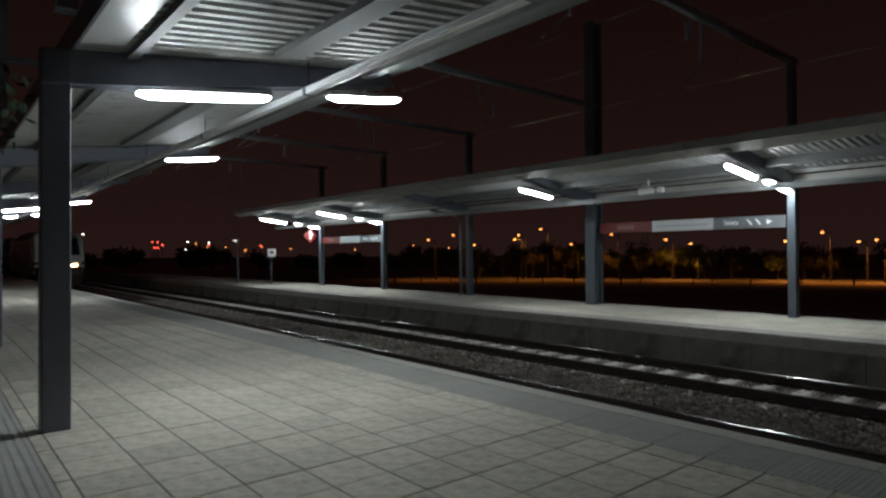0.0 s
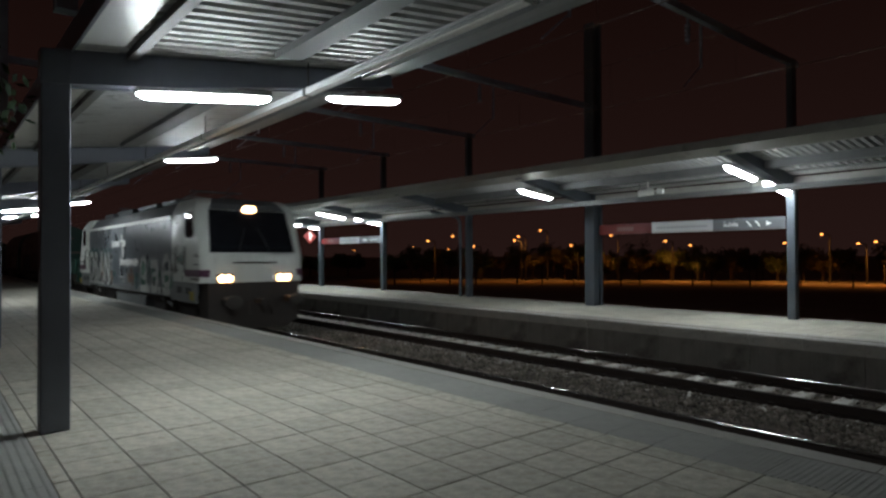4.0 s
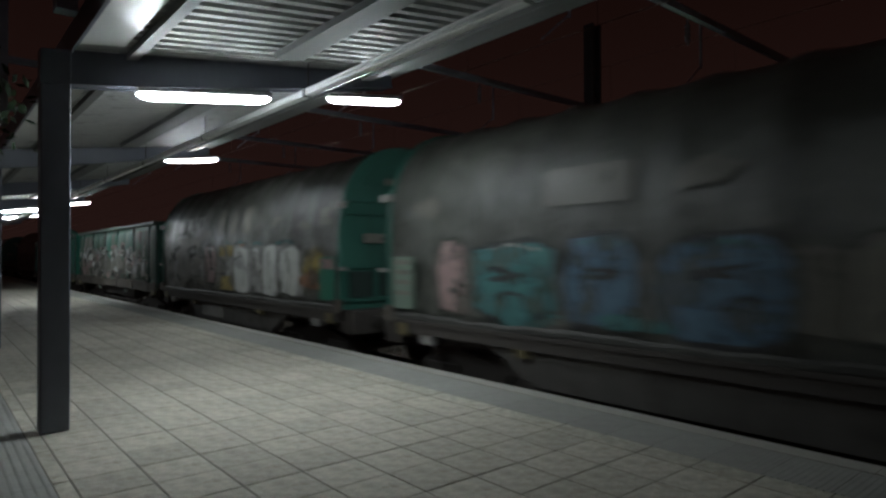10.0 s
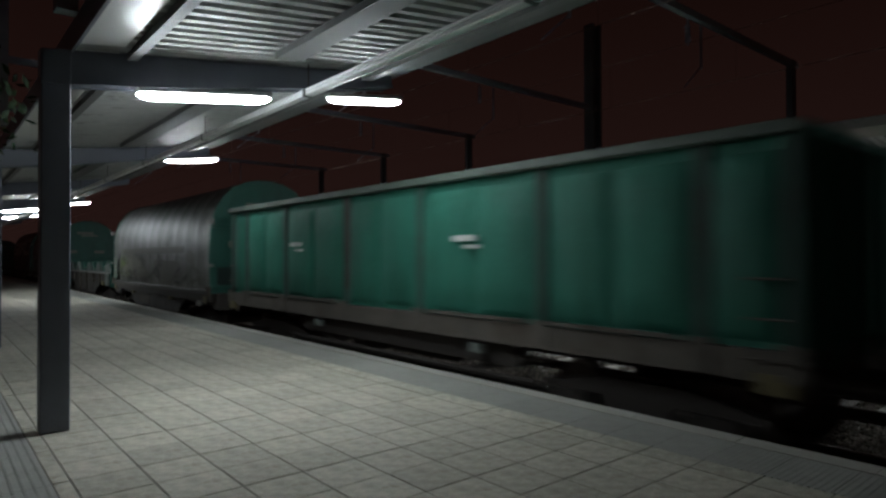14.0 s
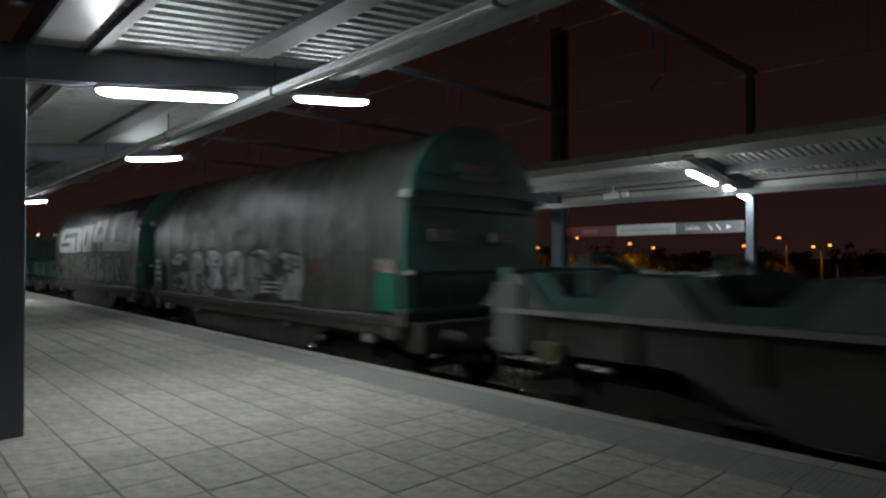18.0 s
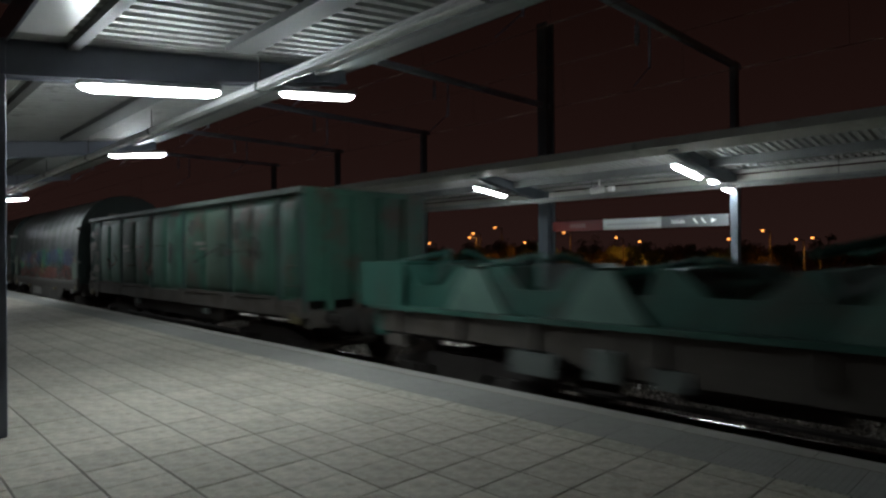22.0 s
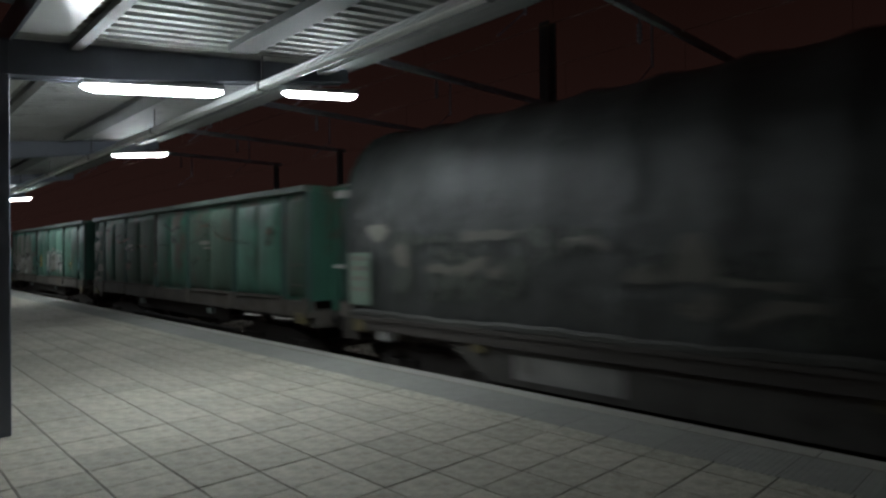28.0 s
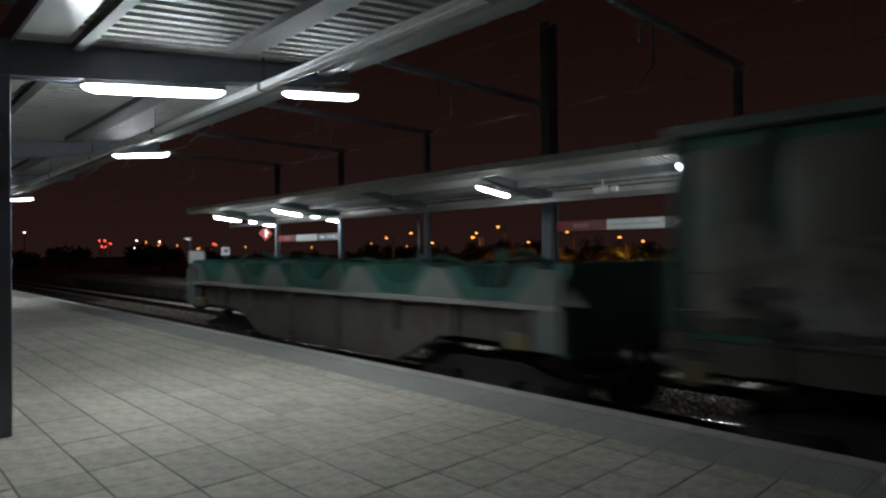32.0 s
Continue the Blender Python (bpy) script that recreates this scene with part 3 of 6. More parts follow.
# ---- canopies ----
def canopy(name, label, cx, side, bays, out):
    """A mono-pitch canopy: columns on one line, beams that rise towards the track, purlins and sheeting. side: +1 rises to +x."""
    c = thing(name, label, "canopy", pose(cx, 0, 0), kind="structure")
    X = lambda d: side * d
    sheet = M_DECK
    y0, y1 = bays[0] - 3.0, bays[-1] + 3.0
    for y in bays:
        bm = B()
        box(bm, -0.115, 0.115, y - 0.09, y + 0.09, 0, 3.4)
        bevel(bm, 0.008)
        part("column", bm, M_STEEL if side > 0 else M_STEEL2, c, "dark blue-grey painted steel column")
        bm = B()
        tip = out - 0.1
        pts = [(X(-0.12), 3.10), (X(1.0), 3.12 + SLOPE), (X(tip), deck_z(tip) - 0.16), (X(tip), deck_z(tip)), (X(-0.12), deck_z(-0.12))]
        prism(bm, pts, "y", y - 0.085, y + 0.085)
        for f in (y - 0.11, y + 0.085):
            prism(bm, [(X(-0.12), 3.085), (X(1.0), 3.105 + SLOPE), (X(tip), deck_z(tip) - 0.175), (X(tip), deck_z(tip) - 0.145), (X(1.0), 3.135 + SLOPE), (X(-0.12), 3.115)], "y", f, f + 0.025)
        part("cross_beam", bm, M_STEEL if side > 0 else M_STEEL2, c, "dark painted steel beam rising towards the track")
    bm = B()
    box(bm, min(X(-0.12), X(0.13)), max(X(-0.12), X(0.13)), y0, y1, 3.24, 3.40) if side < 0 else box(bm, 0.105, 0.13, y0, y1, 3.405, 3.66)
    part("edge_beam", bm, M_STEEL if side > 0 else M_DECK2, c, "long dark steel beam over the columns")
    # flat soffit panel next to the columns
    bm = B()
    prism(bm, [(X(0.135), deck_z(0.135) + 0.004), (X(0.51), deck_z(0.51) + 0.004), (X(0.51), deck_z(0.51) + 0.03), (X(0.135), deck_z(0.135) + 0.03)], "y", y0, y1)
    part("soffit_panel", bm, M_SOFFIT if side > 0 else sheet, c, "smooth pale metal soffit panel")
    for a, b, lo, cut in ((0.57, 0.67, 0.06, 0.0), (1.86, 2.16, 0.06, 0.55), (out - 0.55, out - 0.40, 0.10, 0.0)) if side > 0 else ((0.57, 0.64, 0.02, 0.0), (1.62, 1.75, 0.17, 0.0), (out - 0.55, out - 0.40, 0.10, 0.0)):
        runs = [(p + 0.12, q - cut) for p, q in zip([y0] + bays, bays + [y1])] if cut else [(y0, y1)]
        for p, q in runs:
            bm = B()
            prism(bm, [(X(a), deck_z(a) - lo), (X(b), deck_z(b) - lo), (X(b), deck_z(b) + 0.01), (X(a), deck_z(a) + 0.01)], "y", p, q)
            part("purlin", bm, M_PURLIN, c, "galvanised steel purlin")
    # profiled sheeting in bays
    prof = [(0.0, 0.0), (0.10, 0.0), (0.13, 0.04), (0.19, 0.04)] if side > 0 else [(0.0, 0.0), (0.10, 0.0), (0.125, 0.06), (0.195, 0.06)]
    for ya, yb in zip([y0] + bays, bays + [y1]):
        vs, fs = [], []
        n = int((yb - ya) / (0.175 if side > 0 else 0.155))
        st = (yb - ya) / n
        line = [(ya + k * st + p * st / 0.22, h) for k in range(n) for p, h in prof] + [(yb, 0.0)]
        for d in (0.515, out - 0.02):
            vs += [(X(d), yy, deck_z(d) + 0.012 + hh) for yy, hh in line]
        m = len(line)
        fs = [(i, i + 1, m + i + 1, m + i) for i in range(m - 1)]
        o = len(vs)
        vs += [(x, yy, z + 0.004) for x, yy, z in vs]
        fs += [(o + i, o + m + i, o + m + i + 1, o + i + 1) for i in range(m - 1)]
        ob = new("sheeting", from_arrays("sheeting", vs, fs, sheet))
        ob.parent = c
        ob["label"] = "profiled galvanised roof sheeting"
    # flashing on the beams, fascia and gutter at the outer edge
    for y in bays:
        bm = B()
        prism(bm, [(X(0.14), deck_z(0.14) + 0.003), (X(out - 0.45), deck_z(out - 0.45) + 0.003), (X(out - 0.45), deck_z(out - 0.45) + 0.009), (X(0.14), deck_z(0.14) + 0.009)], "y", y - 0.30, y - 0.112)
        part("flashing", bm, sheet, c, "pale flashing strip")
    bm = B()
    e = deck_z(out)
    if side > 0:
        prism(bm, [(out - 0.22, e), (out - 0.20, e - 0.03), (out - 0.03, e - 0.03), (out, e), (out, e + 0.17), (out - 0.03, e + 0.17), (out - 0.03, e + 0.01), (out - 0.22, e + 0.03)], "y", y0 - 0.05, y1 + 0.05)
    else:
        # a deep box gutter: upright face, then a sloping underside
        prism(bm, [(X(out), e + 0.09), (X(out), e - 0.085), (X(out - 0.03), e - 0.10), (X(out - 0.22), e - 0.235), (X(out - 0.25), e - 0.225), (X(out - 0.25), e - 0.035), (X(out - 0.03), e + 0.06), (X(out - 0.03), e + 0.09)], "y", y0 - 0.05, y1 + 0.05)
    part("fascia", bm, M_PURLIN if side > 0 else M_DECK2, c, "folded pale metal fascia and gutter")
    return c


canopy("canopy", "steel platform canopy with profiled sheeting over the paved platform", COL, 1, BAYS, 3.75)
canopy("canopy", "steel canopy on slender posts over the opposite platform", OCOL, -1, OBAYS, 3.5)

# cable tray hung under the near canopy, and one under the opposite canopy
def cable_tray(x, z, y0, y1, rods, label, up, metal, tall):
    t = thing("cable_tray", label, "cable tray")
    for dz in (0.0, tall + 0.014):
        bm = B()
        prism(bm, [(x - 0.05, z + dz), (x - 0.03, z + dz - 0.008), (x + 0.03, z + dz - 0.008), (x + 0.05, z + dz), (x + 0.05, z + dz + tall), (x - 0.05, z + dz + tall)], "y", y0, y1)
        part("trunking", bm, metal, t, "aluminium trunking")
    for y in rods:
        bm = B()
        tube(bm, (x, y, z + 2 * tall + 0.01), (x, y, up), 0.008)
        part("hanger_rod", bm, M_BUFFER, t, "thin hanger rod")
        bm = B()
        box(bm, x - 0.062, x + 0.062, y - 0.02, y + 0.02, z - 0.015, z + 2 * tall + 0.022)
        part("clamp", bm, M_PURLIN, t)
    return t


cable_tray(3.25, 3.342, -3.0, 49.0, [-3.5 + 3.3 * k + 3.1 for k in range(15)], "bright aluminium cable tray hung under the canopy", 3.70, M_TRAY, 0.026)
cable_tray(14.55, 2.985, -2.0, 31.5, [0.5 + 2.9 * k for k in range(11)], "grey metal cable tray under the opposite canopy", 3.60, M_PURLIN, 0.055)


# ---- lights under the canopies ----
def make_light(L, w):
    t = thing("fluorescent_light", "lit white fluorescent light with a long diffuser", "light", group="canopy lights")
    bm = B()
    box(bm, -L, L, -0.085, 0.085, 0.0, 0.055)
    bevel(bm, 0.012)
    part("housing", bm, M_HOUSING, t, "grey light housing")
    bm = B()
    prof = lambda s, x: [(x, 0.078 * w * s * math.cos(a), -0.002 - 0.066 * w * s * math.sin(a)) for a in [math.pi * k / 8 for k in range(9)]]
    loft(bm, [prof(0.30, -L), prof(0.70, -L + 0.05), prof(0.95, -L + 0.11), prof(1, -L + 0.2), prof(1, L - 0.2), prof(0.95, L - 0.11), prof(0.70, L - 0.05), prof(0.30, L)])
    part("diffuser", bm, M_TUBE, t, "glowing white diffuser")
    return t


tilt = -math.degrees(math.atan(SLOPE))
LONG = [(2.25, 6.5, 3.235, tilt), (2.67, 26.3, 3.26, tilt)]
# the lamp at y -5.55 is unseen, added to light the vehicles' end faces
LONG += [(13.24, y, 3.285, -tilt) for y in (-5.55, 5.95, 11.7, 23.2, 28.95)] + [(15.08, y, 3.10, -tilt) for y in (5.95, 23.2, 28.95)]
MID = [(4.19, 6.5, 3.51, tilt)] + [(4.21, y, 3.57, tilt) for y in (13.1, 26.3)]
SHORT = [(2.82, 32.9, 3.33, tilt), (3.85, 32.9, 3.46, tilt)]
for half, wide, spots in ((0.69, 1.0, LONG), (0.53, 0.85, MID), (0.26, 0.85, SHORT)):
    lamp = make_light(half, wide)
    lamp.matrix_basis = pose(*spots[0][:3], 0, spots[0][3], 0)
    for x, y, z, a in spots[1:]:
        copy_thing(lamp, pose(x, y, z, 0, a, 0))


# ---- opposite platform: signs, post, camera, masts ----
def station_sign(y0, y1, label):
    """A long sign board between two posts: red, white and dark panels. Lettering faces the track."""
    s = thing("station_sign", label, "sign", pose(OCOL - 0.02, 0, 0), "station signs")
    n = (y1 - y0) / 3.0
    segs = [(y1 - n, y1, M_REDPLATE, "red panel"), (y0 + n, y1 - n, M_WHITEPLATE, "white panel with a line of small lettering"), (y0, y0 + n, M_DARKPLATE, "dark grey exit panel")]
    for a, b, m, lab in segs:
        bm = B()
        box(bm, -0.03, 0.03, a + 0.004, b - 0.004, 2.18, 2.48)
        bevel(bm, 0.004)
        p = part("panel", bm, m, s, lab)
        c = (a + b) / 2
        if m is M_WHITEPLATE:
            bm = B()
            box(bm, -0.036, -0.0305, c - 0.75, c + 0.75, 2.30, 2.345)
            part("lettering_bar", bm, M_GREYBAR, p, "grey line of illegible lettering")
        elif m is M_REDPLATE:
            bm = B()
            box(bm, -0.036, -0.0305, c - 0.3, c + 0.25, 2.27, 2.39)
            part("lettering_bar", bm, M_REDTEXT, p, "faded illegible lettering")
        else:
            me = text_mesh("Salida", 0.17)
            me.materials.append(M_LETTER)
            o = new("lettering", me)
            o.parent = p
            o.matrix_basis = Matrix.Translation((-0.036, c + 0.42, 2.33)) @ Matrix(((0, 0, -1, 0), (-1, 0, 0, 0), (0, 1, 0, 0), (0, 0, 0, 1)))
            for k, dy in enumerate((-0.05, -0.26, -0.5)):
                bm = B()
                if k < 2:
                    prism(bm, [(c + dy - 0.07, 2.26), (c + dy - 0.03, 2.26), (c + dy + 0.08, 2.40), (c + dy + 0.03, 2.40)][::-1], "x", -0.036, -0.0305)
                else:
                    prism(bm, [(c + dy - 0.09, 2.33), (c + dy + 0.04, 2.39), (c + dy + 0.04, 2.27)], "x", -0.036, -0.0305)
                part("pictogram", bm, M_LETTER, p, "small white pictogram")
    return s


station_sign(6.1, 11.45, "long red, white and dark grey station sign between two posts")
station_sign(23.35, 28.85, "distant red, white and dark grey station sign between posts")

em = thing("hanging_emblem", "red square emblem sign set on its corner under the canopy", "sign", pose(15.6, 29.6, 2.62))
bm = B()
prism(bm, [(-0.38, 0), (0, 0.38), (0.38, 0), (0, -0.38)], "y", -0.03, 0.03)
part("plate", bm, M_REDPLATE, em, "red plate")
bm = B()
box(bm, -0.05, 0.05, -0.036, -0.0305, -0.2, 0.2)
box(bm, 0.052, 0.15, -0.036, -0.0305, 0.0, 0.08)
part("emblem", bm, M_LETTER, em, "white emblem")
bm = B()
tube(bm, (0, 0, 0.36), (0, 0, 0.95), 0.012)
part("hanger", bm, M_STEEL2, em)

sp = thing("sign_post", "small white sign on a thin grey post", "sign", pose(14.5, 32.0, 0))
bm = B()
tube(bm, (0, 0, 0), (0, 0, 1.95), 0.035)
part("post", bm, M_STEEL2, sp)
bm = B()
box(bm, -0.24, 0.24, -0.045, -0.03, 1.5, 1.93)
part("plate", bm, M_WHITEPLATE, sp, "white plate")
bm = B()
box(bm, -0.1, 0.12, -0.051, -0.0455, 1.66, 1.82)
part("lettering_bar", bm, M_REDPLATE, sp, "red mark")

cctv = thing("security_camera", "white security camera under the canopy", "camera", pose(14.3, 8.8, 3.17))
bm = B()
tube(bm, (-0.1, 0.22, -0.02), (0.05, -0.12, 0.02), 0.085, n=12)
part("housing", bm, M_CAMERA, cctv)
bm = B()
tube(bm, (0.0, 0.0, 0.05), (0.0, 0.0, 0.44), 0.02)
part("bracket", bm, M_CAMERA, cctv)
bm = B()
box(bm, -0.06, 0.06, -0.42, -0.28, -0.05, 0.07)
part("junction_box", bm, M_CAMERA, cctv)
bm = B()
tube(bm, (0, -0.3, 0.03), (0, 0.0, 0.04), 0.012)
part("conduit", bm, M_CAMERA, cctv)

# curved rain pipe beside a post
dp = thing("rain_pipe", "curved grey rainwater pipe beside a canopy post", "pipe", pose(15.7, 17.7, 0))
bm = B()
pts = [(0, 0, 0), (0, 0, 2.72)] + [(-0.35 + 0.35 * math.cos(a), 0, 2.72 + 0.35 * math.sin(a)) for a in (0.4, 0.8, 1.2, 1.57)] + [(-1.5, 0, 3.2)]
for p, q in zip(pts, pts[1:]):
    tube(bm, p, q, 0.055)
part("pipe", bm, M_STEEL2, dp)

bl = thing("bollard_lamp", "slim lamp post at the end of the opposite platform", "lamp post", pose(14.2, 36.0, 0))
bm = B()
tube(bm, (0, 0, 0), (0, 0, 2.5), 0.05, 0.035)
part("pole", bm, M_STEEL2, bl)
bm = B()
box(bm, -0.08, 0.08, -0.05, 0.65, 2.48, 2.55)
part("head", bm, M_HOUSING, bl)
bm = B()
box(bm, -0.07, 0.07, 0.2, 0.62, 2.462, 2.478)
part("lens", bm, glow("cool_lens", (1.0, 0.95, 0.8), 4.0), bl, "glowing lens")

# catenary portals: a lattice mast beyond the opposite platform's posts and a beam across both tracks
def portal(y, tall):
    p = thing("catenary_portal", "dark steel catenary portal spanning both tracks", "catenary portal", pose(0, y, 0), "catenary portals")
    w = 0.17 if tall else 0.07
    bm = B()
    z0 = 0.0 if tall else 3.60
    for dx in (-w, w):
        box(bm, OCOL + dx - 0.05, OCOL + dx + 0.05, -w, w, z0, 8.75 if tall else 6.25)
    part("mast", bm, M_STEEL2, p, "dark steel mast")
    if tall:
        boxes("batten_plate", p, M_STEEL2, [(OCOL - w, OCOL + w, -0.03, 0.03, 0.3 + k * 0.6, 0.62 + k * 0.6) for k in range(14)])
    bm = B()
    box(bm, COL, OCOL + 0.3, -0.06, 0.06, 6.10, 6.24)
    part("beam", bm, M_DARKIRON, p, "dark steel beam")
    bm = B()
    box(bm, COL - 0.08, COL + 0.08, -0.08, 0.08, 3.60, 6.05)
    part("stub_mast", bm, M_DARKIRON, p)
    for cx in (TRACK_A, TRACK_B):
        bm = B()
        tube(bm, (cx + 0.5, 0, 6.05), (cx + 0.5, 0, 5.2), 0.025)
        part("drop_bracket", bm, M_DARKIRON, p)
        bm = B()
        tube(bm, (cx + 0.5, 0, 5.25), (cx - 0.15, 0, 4.72), 0.014)
        part("registration_arm", bm, M_DARKIRON, p)
        bm = B()
        for k in range(4):
            tube(bm, (cx, 0, 5.62 + k * 0.09), (cx, 0, 5.66 + k * 0.09), 0.055)
        tube(bm, (cx, 0, 5.55), (cx, 0, 6.05), 0.02)
        part("insulator", bm, M_DARKIRON, p)
    return p


for i, y in enumerate([5.95 + 5.75 * k for k in range(5)]):
    portal(y, i == 1)
for cx in (TRACK_A, TRACK_B):
    w = thing("overhead_wire", "thin overhead contact and carrier wires above a track", "wire", group="overhead wires")
    for z, r in ((4.66, 0.0065), (5.55, 0.0055)):
        bm = B()
        tube(bm, (cx - 0.1, -30, z), (cx - 0.1, 120, z), r, n=6)
        part("contact_wire" if z < 5 else "carrier_wire", bm, M_WIRE, w)
    for k in range(36):
        bm = B()
        tube(bm, (cx - 0.1, -8 + 2.6 * k, 4.66), (cx - 0.1, -8 + 2.6 * k, 5.55), 0.004, n=4)
        part("dropper", bm, M_WIRE, w)


# ---- distance: street lamps, small lights, trees ----
M_SODIUM = glow("sodium_lamp", (1.0, 0.34, 0.07), 3.6)
M_FAR_ORANGE = glow("far_orange_light", (1.0, 0.32, 0.06), 2.0)
M_FAR_RED = glow("far_red_light", (1.0, 0.08, 0.05), 4.0)
M_FAR_WHITE = glow("far_white_light", (1.0, 0.92, 0.75), 5.0)


def street_lamp(x, y, z):
    s = thing("street_lamp", "tall street lamp with an orange sodium head", "street lamp", pose(x, y, -1.6), "street lamps")
    hgt = z + 1.6
    bm = B()
    tube(bm, (0, 0, -0.1), (0, 0, hgt - 0.1), 0.11, 0.07, n=8)
    part("pole", bm, M_BLACK, s)
    bm = B()
    tube(bm, (0, 0, hgt - 0.12), (-0.55, 0.45, hgt), 0.05, n=6)
    part("arm", bm, M_BLACK, s)
    bm = B()
    bmesh.ops.create_icosphere(bm, subdivisions=2, radius=0.17, matrix=Matrix.Translation((-0.7, 0.55, hgt)) @ Matrix.Diagonal((1, 1, 0.6, 1)))
    part("lamp_head", bm, M_SODIUM, s, "glowing orange lamp head", smooth=True)
    return s


LAMPS = ((65.5, 82.1, 4.1), (68.7, 79.4, 4.9), (71.4, 77.0, 3.2), (76.7, 71.7, 4.8), (76.3, 72.2, 4.1), (79.2, 69.0, 5.8), (82.4, 65.1, 3.2),
         (86.2, 59.9, 4.8), (90.7, 52.8, 3.8), (92.5, 49.6, 3.1), (98.0, 37.7, 3.3), (99.6, 33.3, 4.5), (100.9, 29.1, 3.1), (101.4, 27.1, 3.3))
for i, (x, y, z) in enumerate(LAMPS):
    x, y, z = x * 0.743, y * 0.743, 1.55 + (z - 1.55) * 0.743
    street_lamp(x + 0.7, y - 0.55, z)
# their light, thrown down on the road and the trees
for i, power in ((0, 330), (1, 330), (3, 480), (5, 480), (6, 400), (7, 420), (8, 620), (9, 700), (10, 1250), (11, 700), (13, 1250)):
    x, y, z = LAMPS[i][0] * 0.743, LAMPS[i][1] * 0.743, 1.55 + (LAMPS[i][2] - 1.55) * 0.743
    la = bpy.data.lights.new("sodium_light", "SPOT")
    la.energy, la.color, la.shadow_soft_size = power, SODIUM, 0.3
    la.spot_size, la.spot_blend = 2.85, 1.0
    ob = new("sodium_light", la)
    ob.location = (x - 0.2, y - 0.15, z - 0.35)


def far_light(x, y, z, m, r, label):
    s = thing("distant_lamp", label, "lamp", pose(x, y, -1.6), "distant lights")
    bm = B()
    tube(bm, (0, 0, -0.1), (0, 0, z + 1.5), 0.12, n=5)
    part("pole", bm, M_DARKIRON, s)
    bm = B()
    bmesh.ops.create_icosphere(bm, subdivisions=1, radius=r, matrix=Matrix.Translation((0, 0, z + 1.6)))
    part("lamp_head", bm, m, s, smooth=True)


for x, y, z in ((197, 169, 4.0), (207, 158, 2.3), (166, 200, 3.0), (169, 198, 4.4), (157, 207, 5.6), (159, 206, 3.8), (137, 221, 4.0), (104, 238, 5.2), (114, 233, 4.4), (98, 241, 3.7), (85, 246, 5.2)):
    far_light(x, y, z, M_FAR_ORANGE, 0.34, "small orange lamp far off in the town")
for x, y, z in ((59.1, 180.6, 5.1), (59.7, 180.4, 3.0), (66.6, 178.0, 4.1), (71.9, 175.9, 3.4)):
    far_light(x, y, z, M_FAR_ORANGE, 0.26, "small orange lamp far along the line")
for x, y, z in ((48.2, 183.8, 5.6), (49.5, 183.4, 5.5), (50.7, 183.1, 4.7), (48.8, 183.6, 3.9), (49.6, 183.4, 3.9), (61.2, 179.9, 2.7), (62.4, 179.5, 4.6), (75.6, 174.3, 4.6)):
    far_light(x, y, z, M_FAR_RED, 0.25, "small red signal light far along the line")
for x, y, z in ((56.9, 181.3, 5.6), (56.4, 181.4, 3.5), (62.3, 179.5, 5.3), (31.9, 187.3, 7.5), (22.0, 188.7, 7.7)):
    far_light(x, y, z, M_FAR_WHITE, 0.25, "small white lamp far along the line")


def tree(x, y, z0, hgt, crown, leaf, seed, label, n=420, size=0.16, trunk=0.09):
    """Tapered trunk, forked limbs and a crown of many small leaf cards in clumps."""
    r = random.Random(seed)
    t = thing("tree", label, "tree", pose(x, y, z0), "trees")
    bm = B()
    tube(bm, (0, 0, -0.1), (0.05, 0.03, hgt * 0.45), trunk, trunk * 0.65, n=7)
    ends = []
    for k in range(6):
        a = k * 1.05 + r.random()
        e = (crown * 0.55 * math.cos(a), crown * 0.55 * math.sin(a), hgt * (0.6 + 0.3 * r.random()))
        tube(bm, (0.05, 0.03, hgt * 0.42), e, trunk * 0.5, trunk * 0.15, n=5)
        ends.append(e)
    part("trunk", bm, M_BARK, t)
    vs, fs = [], []
    clumps = [(ex * (0.6 + 0.8 * r.random()), ey * (0.6 + 0.8 * r.random()), ez + 0.25 * hgt * (r.random() - 0.4), crown * (0.25 + 0.25 * r.random())) for ex, ey, ez in ends for _ in range(3)]
    for k in range(n):
        cx, cy, cz, cr = clumps[k % len(clumps)]
        d = Vector((r.gauss(0, 1), r.gauss(0, 1), r.gauss(0, 0.8)))
        p = Vector((cx, cy, cz)) + d.normalized() * cr * (0.4 + 0.6 * r.random())
        u = Vector((r.gauss(0, 1), r.gauss(0, 1), r.gauss(0, 1))).normalized() * size * (0.6 + 0.8 * r.random())
        v = u.orthogonal().normalized() * u.length * 0.5
        o = len(vs)
        vs += [tuple(p - u), tuple(p + v), tuple(p + u), tuple(p - v)]
        fs += [(o, o + 1, o + 2), (o, o + 2, o + 3)]
    ob = new("crown", from_arrays("crown", vs, fs, leaf))
    ob.parent = t
    return t


tree(-0.86, 6.3, 0, 3.7, 1.3, M_LEAF_NEAR, 3, "leafy tree behind the platform columns", 6500, 0.05, 0.07)
rt = random.Random(11)
for k in range(38):
    f = k / 37
    x, y = 51 + 33 * f + rt.uniform(-1, 5), 68 - 51 * f + rt.uniform(-1, 4)
    tree(x, y, -1.6, rt.uniform(2.6, 4.2), rt.uniform(1.6, 2.6), M_LEAF2 if k % 3 else M_LEAF, 20 + k, "low roadside tree lit orange by the street lamps", 1000, 0.2)
